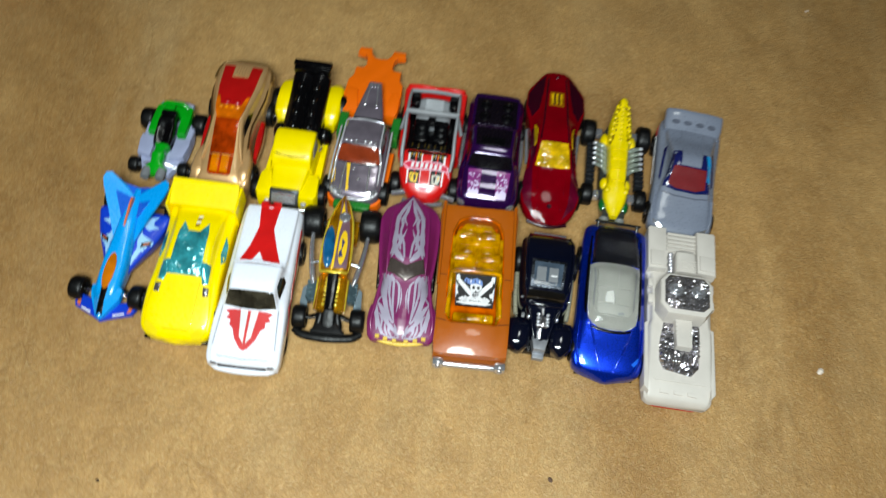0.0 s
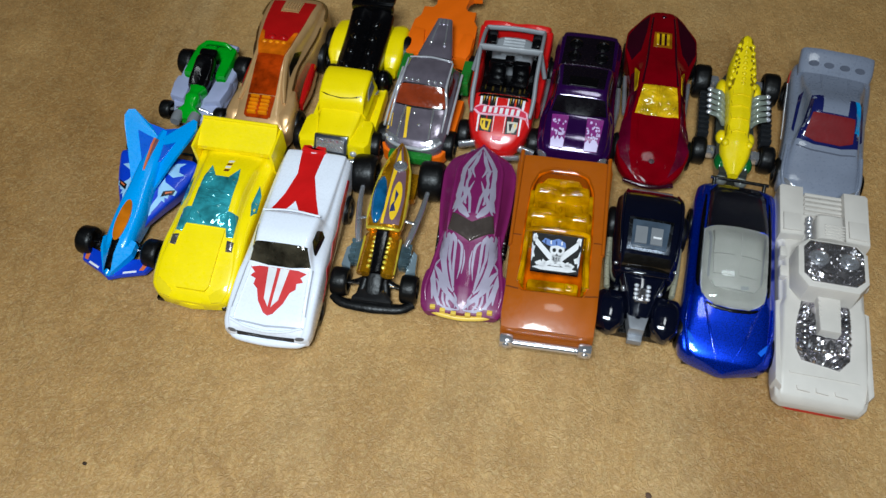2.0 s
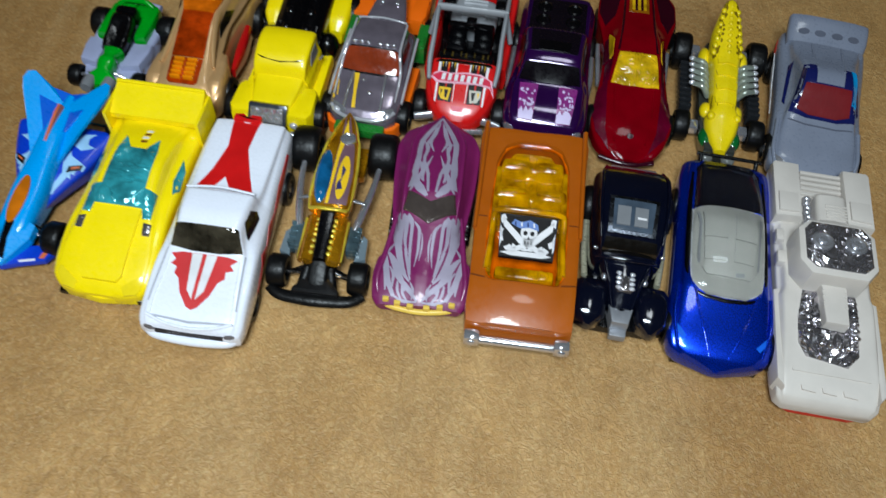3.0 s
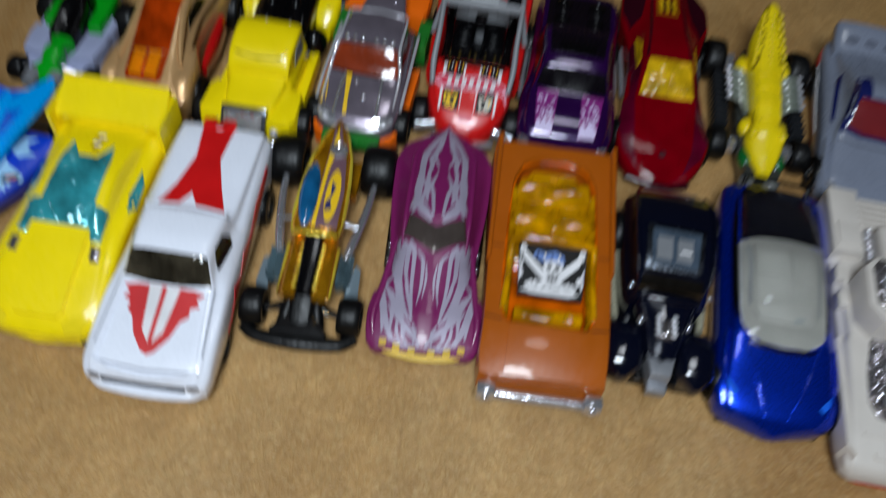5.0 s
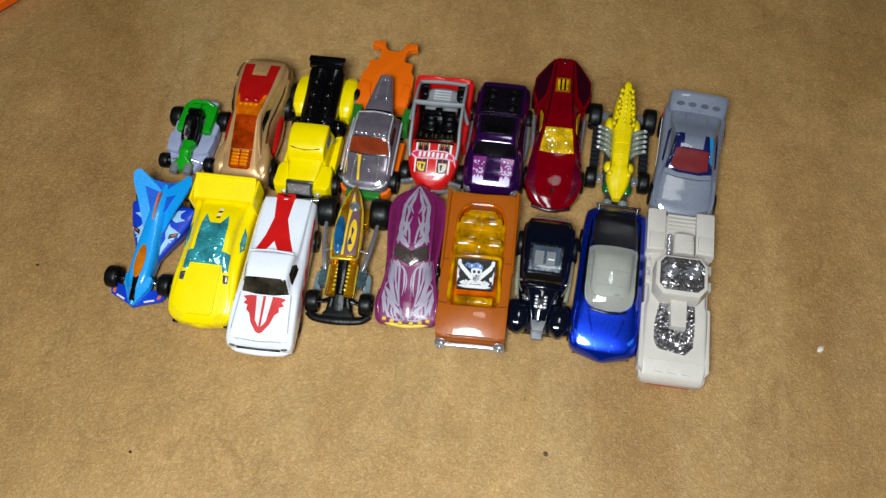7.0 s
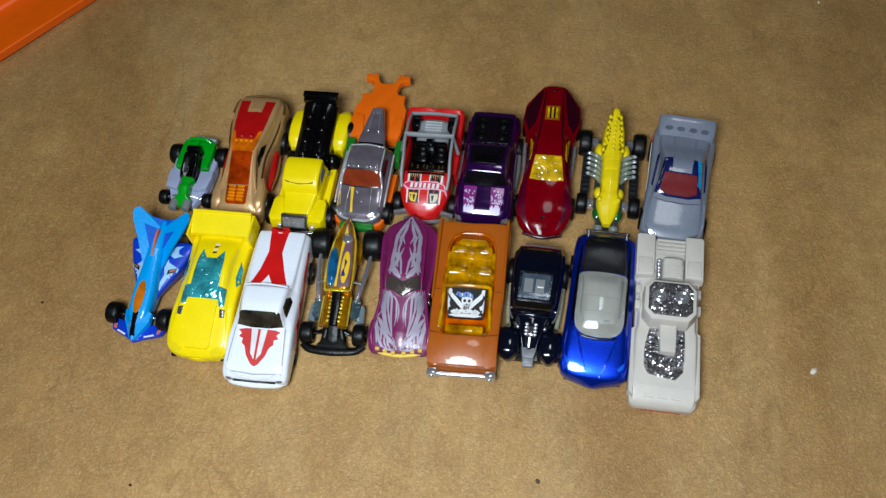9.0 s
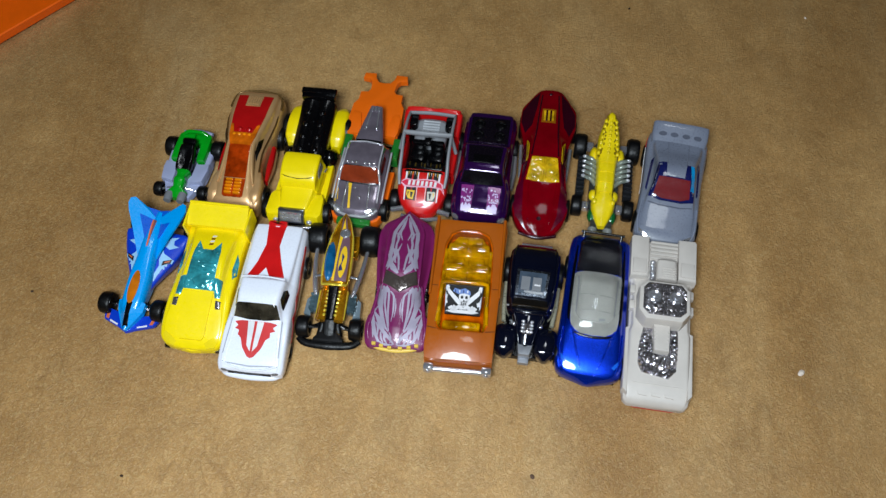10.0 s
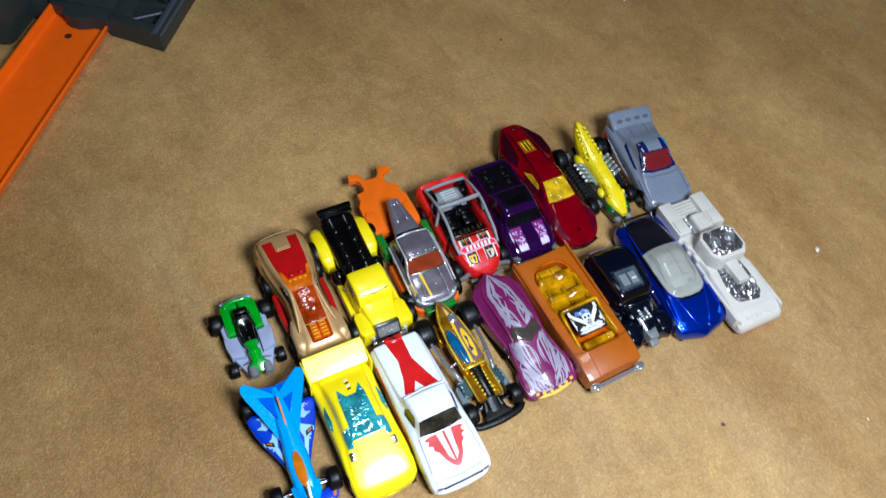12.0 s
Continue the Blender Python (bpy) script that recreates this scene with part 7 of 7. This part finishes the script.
def grey_coupe():
    car = toy(0.0883, 0.0345, -13.9, "grey toy sports coupe with red interior and blue-edged windshield")
    grey = finish("slate_grey_plastic", (116, 122, 138), 0.3, coat=0.5, vary=0.08)
    body = hull([(-33.4, 6, 4, 7, 5, 7.6), (-31.6, 12, 3, 8.4, 9.6, 9.2), (-28, 14.4, 3, 10, 11.6, 11), (-20, 14.6, 3, 11.6, 11.6, 13.2), (-12.6, 14.4, 3, 12.6, 10.8, 15.6), (-4.6, 14.2, 3, 13.4, 8.6, 22.4), (1, 14.2, 3, 14, 8.6, 23.6), (6, 14.4, 3, 14.6, 9.2, 22.6), (14, 14.8, 3, 15.4, 10.6, 20), (22, 15, 3, 15.8, 11.2, 18.8), (27, 14.2, 5, 15.4, 11, 18), (29, 12.6, 7, 14, 10, 15)])
    part("body", body, grey, car)
    t = tree_of(body)
    glassy = finish("blue_black_glass", (20, 26, 78), 0.14, coat=0.4)
    part("windshield", laid([(-8.4, 3.4), (-4.6, 3.4), (-4.4, -4), (4.4, -4), (4.6, 3.4), (8.4, 3.4), (9.4, -6), (10.6, -12), (5, -13.4), (-5, -13.4), (-10.6, -12), (-9.4, -6)], t, 0.2), glassy, car, "blue-black U-shaped windshield")
    part("interior", laid([(-7.4, -4.6), (7, -4.6), (8.4, -11), (4.4, -12.4), (-4.4, -12.4), (-8.6, -11)], t, 0.36), finish("dark_red_interior", (108, 20, 25), 0.5, vary=0.15, bump=0.01, ior=1.2), car, "dark red interior showing through")
    part("glass_edge", laid([(6.4, 3), (7.8, 3), (9.4, -8), (8, -8)], t, 0.5), finish("sky_blue_plastic", (26, 150, 214), 0.15, coat=0.7), car, "bright blue glass edge")
    for s in (1, -1):
        part("side_window", laid([(s * 10.4, 9), (s * 11.6, 8.6), (s * 12.4, -6.6), (s * 11.6, -8)], t, 0.2), glassy, car)
        part("fender_crest", tube([(s * 13, -14, 13), (s * 13.4, -24, 11.2), (s * 12, -30.4, 9)], 0.7), grey, car)
        part("deck_line", tube([(s * 4.4, 2, 23.9), (s * 4.8, 12, 20.9), (s * 5, 19, 19.5)], 0.35), grey, car)
        part("flank_mark", laid([(-6, 7), (4, 8), (14, 11), (20, 11.6), (14, 9), (2, 5.6)], t, 0.15, "x", s), PRINT_WHITE, car)
        part("flank_mark", laid([(19, 9), (25, 10), (25, 13.4), (20, 12.6)], t, 0.15, "x", s), RED, car)
        part("headlamp", laid([(s * 7, -31.2), (s * 12.4, -27.6), (s * 12.8, -28.6), (s * 8, -32.2)], t, 0.2), CHROME, car)
        wheel(car, s * 13, -21.5, 5.6, 4.4, rim=CHROME)
        wheel(car, s * 13.2, 19, 5.8, 4.6, rim=CHROME)
    wing = skin([(19.4, [(12.4, 15), (13, 17), (12, 18.8), (6, 19.4), (0, 19.4)]), (24, [(12.8, 16), (13.6, 19.4), (12.8, 21), (6, 21.8), (0, 21.8)]), (28.8, [(12.8, 16), (13.6, 20.6), (12.8, 22.6), (6, 23.4), (0, 23.4)]), (29.8, [(12, 17), (12.8, 20), (12, 21.6), (6, 22.2), (0, 22.2)])])
    sp = part("spoiler", wing, grey, car, "grey rear spoiler with four round vents")
    wt = tree_of(wing)
    # flat dark ovals: the shade inside the vents is painted on
    for x in (-8.4, -2.9, 2.9, 8.4):
        part("vent", laid(oval(x, 22.8, 1.9, 1.0, 14), wt, 0.12), finish("vent_shadow_grey", (78, 82, 96), 0.85) if x < -5 else bpy.data.materials["vent_shadow_grey"], sp)
    part("hood_line", laid([(-10.4, -14.4), (-5, -15.4), (5, -15.4), (10.4, -14.4), (10.4, -14.8), (5, -15.9), (-5, -15.9), (-10.4, -14.8)], t, 0.1), bpy.data.materials["vent_shadow_grey"], car)
    part("front_lip", tube([(-10, -32, 4.6), (0, -34, 4.6), (10, -32, 4.6)], 1.2), BLACK, car)
    base(car, [(-12, -31), (12, -31), (13, -18), (13, 26), (-13, 26), (-13, -18)], 1.6, 4.2, bpy.data.materials["red_base_plastic"])
    axles(car, [(-21.5, 5.6, 13), (19, 5.8, 13)])


green_kart()
gold_concept()
yellow_hot_rod()
silver_truck()
red_buggy()
purple_pickup()
crimson_coupe()
crocodile_dragster()
grey_coupe()

# ---------------------------------------------------------------- track, launcher and crumbs
ORANGE_TRACK = finish("orange_track_plastic", (250, 102, 6), 0.36, vary=0.06, bump=0.08)
TRACK_POSE = (-0.1428, 0.3090, -45.4)


def race_track():
    TALL[0] = 1.0
    thing = new("race_track")
    thing.matrix_basis = pose(TRACK_POSE[0], TRACK_POSE[1], 0, 0, 0, TRACK_POSE[2])
    tagged(thing, "orange plastic toy race track strip with raised side rails", "toy track")
    # U-shaped cross section swept along the strip; a brown disc paints the pin hole's dark inside
    sect = [(-21.2, 1.6), (-21.2, 9.4), (-20.6, 10), (-19.6, 10), (-19.0, 9.2), (-18.4, 4.6), (-17.2, 3.2), (16.6, 3.2), (17.8, 4.2), (18.8, 7.4), (19.3, 8.2), (20.1, 8.2), (20.5, 7.4), (18.6, 1.6), (17, 0.8), (-19, 0.8)]
    ys = [-330, -240, -160, -90, -40, -14, 11]
    n = len(sect)
    verts = [(x, y, z) for y in ys for x, z in sect]
    faces = [(a * n + k, a * n + (k + 1) % n, (a + 1) * n + (k + 1) % n, (a + 1) * n + k) for a in range(len(ys) - 1) for k in range(n)]
    faces += [tuple(range(n)), tuple(range((len(ys) - 1) * n, len(ys) * n))]
    part("strip", (verts, faces), ORANGE_TRACK, thing, sharp=30)
    part("pin_hole", moved(turned([(2.3, 0), (2.3, 0.2), (1.9, 0.25)], 16), -1.8, -9, 3.1), finish("hole_shade_brown", (70, 34, 10), 0.6), thing)


def launcher():
    black = finish("matt_black_plastic", (46, 52, 52), 0.42, bump=0.25)
    thing = new("toy_track_launcher")
    thing.matrix_basis = pose(TRACK_POSE[0], TRACK_POSE[1], 0, 0, 0, TRACK_POSE[2])
    tagged(thing, "black plastic toy launcher with truss openings at the track end", "toy launcher")
    # right-hand frame: bars round two openings, with a raised sloping border
    bars = [[(20.6, 1.5), (57.6, -4.4), (57.6, 2), (50, 5), (20.6, 8)], [(50.5, 4), (57.6, 1), (58.2, 48), (56.6, 53.6), (51, 56)], [(20.6, 7), (34, 7), (33, 56), (20.6, 56)], [(32, 19.5), (52, 21.5), (52, 25), (32, 24)], [(32, 42), (52, 45), (52, 56), (32, 56)]]
    for bar in bars:
        part("frame_side", pad(bar, 0.4, 13.6, 1.6), black, thing)
    part("frame_floor", pad([(32, 4), (52, 3), (53, 54), (32, 54)], 0.5, 4, 0.4), black, thing)
    # lighter and bluer than the launcher's black
    grey = finish("grey_launcher_plastic", (76, 76, 90), 0.36)
    for a, b in (((34, 8), (51, 20)), ((34, 40), (51, 27))):
        part("truss_bar", tube([(a[0], a[1], 10.5), (b[0], b[1], 10.5)], 1.0), grey if a[1] < 20 else black, thing)
    part("border", skin([(-3.4, [(1.6, 8), (2.2, 12.4), (1.6, 13.8), (0, 14.2)]), (52, [(1.6, 8), (2.2, 12.4), (1.6, 13.8), (0, 14.2)])], step=8), grey, thing, "grey bevelled border").location = (53.6 * MM, 0, 0)
    part("border_bead", tube([(57.2, -4, 12), (57.8, 30, 12), (58.0, 48, 12), (56, 54, 12), (50, 56.4, 12)], 0.9), grey, thing)
    part("border_bead", tube([(54.4, -3.4, 14.2), (54.6, 30, 14.2), (54.8, 50, 14.2)], 0.5), grey, thing)
    # the clip that grips the track, with a scalloped lip
    lip = [(-21.4, 14), (-21.4, 10), (-17, 7.4), (-11, 5.4), (-8, 4.4), (-7, 0.6), (-3, -1.6), (3, -2), (8, -0.6), (11, 1.2), (17, 1), (21, 0.6), (22.6, 3), (22.6, 14)]
    part("track_clip", pad(lip, 3.8, 12.6, 0.9), black, thing)
    part("clip_body", block(0, 66, 8, 43, 112, 14, 2), black, thing)
    # left-hand housing
    part("housing", join(block(-61, 37, 15, 64, 126, 30, 7), block(-36, 50, 10, 26, 96, 20, 5)), black, thing, "rounded black launcher housing")
    part("slider", block(-50, 30, 31, 16, 30, 5, 1.4), finish("launcher_blue_plastic", (16, 44, 200), 0.3, coat=0.3), thing, "bright blue slider on the housing")


def crumb(name, x, y, size, material, label, seed, flat=0.5):
    rnd = random.Random(seed)
    v, f = ball(0, 0, 0, size, size * 0.75, size * flat, 10)
    v = [(a * rnd.uniform(0.75, 1.2), b * rnd.uniform(0.75, 1.2), max(0, c + size * flat * 0.6) * rnd.uniform(0.8, 1.1)) for a, b, c in v]
    ob = ob_from(name, [(a * MM, b * MM, c * MM) for a, b, c in v], f, material)
    ob.matrix_basis = pose(x, y, 0.00005, 0, 0, seed * 40)
    return tagged(ob, label, "crumb")


race_track()
launcher()
PALE_CRUMB = finish("pale_crumb", (232, 216, 200), 0.7)
DARK_CRUMB = finish("dark_crumb", (52, 34, 18), 0.8)
crumb("crumb", 0.134, -0.060, 1.7, PALE_CRUMB, "pale whitish crumb lying on the tan cloth", 1)
crumb("crumb", 0.0763, -0.1417, 0.8, PALE_CRUMB, "tiny pale crumb lying on the tan cloth", 2)
crumb("lint_speck", 0.014, -0.105, 1.2, finish("brown_lint", (92, 68, 52), 0.8), "brown speck of lint on the tan cloth", 3, 0.25)
crumb("lint_speck", -0.1584, -0.1038, 0.8, DARK_CRUMB, "small dark brown speck of lint on the tan cloth", 4, 0.3)
crumb("lint_speck", -0.2197, -0.0151, 0.8, DARK_CRUMB, "small dark brown speck of lint on the tan cloth", 5, 0.3)
crumb("lint_speck", 0.0848, 0.1682, 0.9, DARK_CRUMB, "small dark brown speck of lint on the tan cloth", 6, 0.3)
crumb("crumb", 0.184, 0.158, 0.9, PALE_CRUMB, "tiny pale crumb lying on the tan cloth", 7)
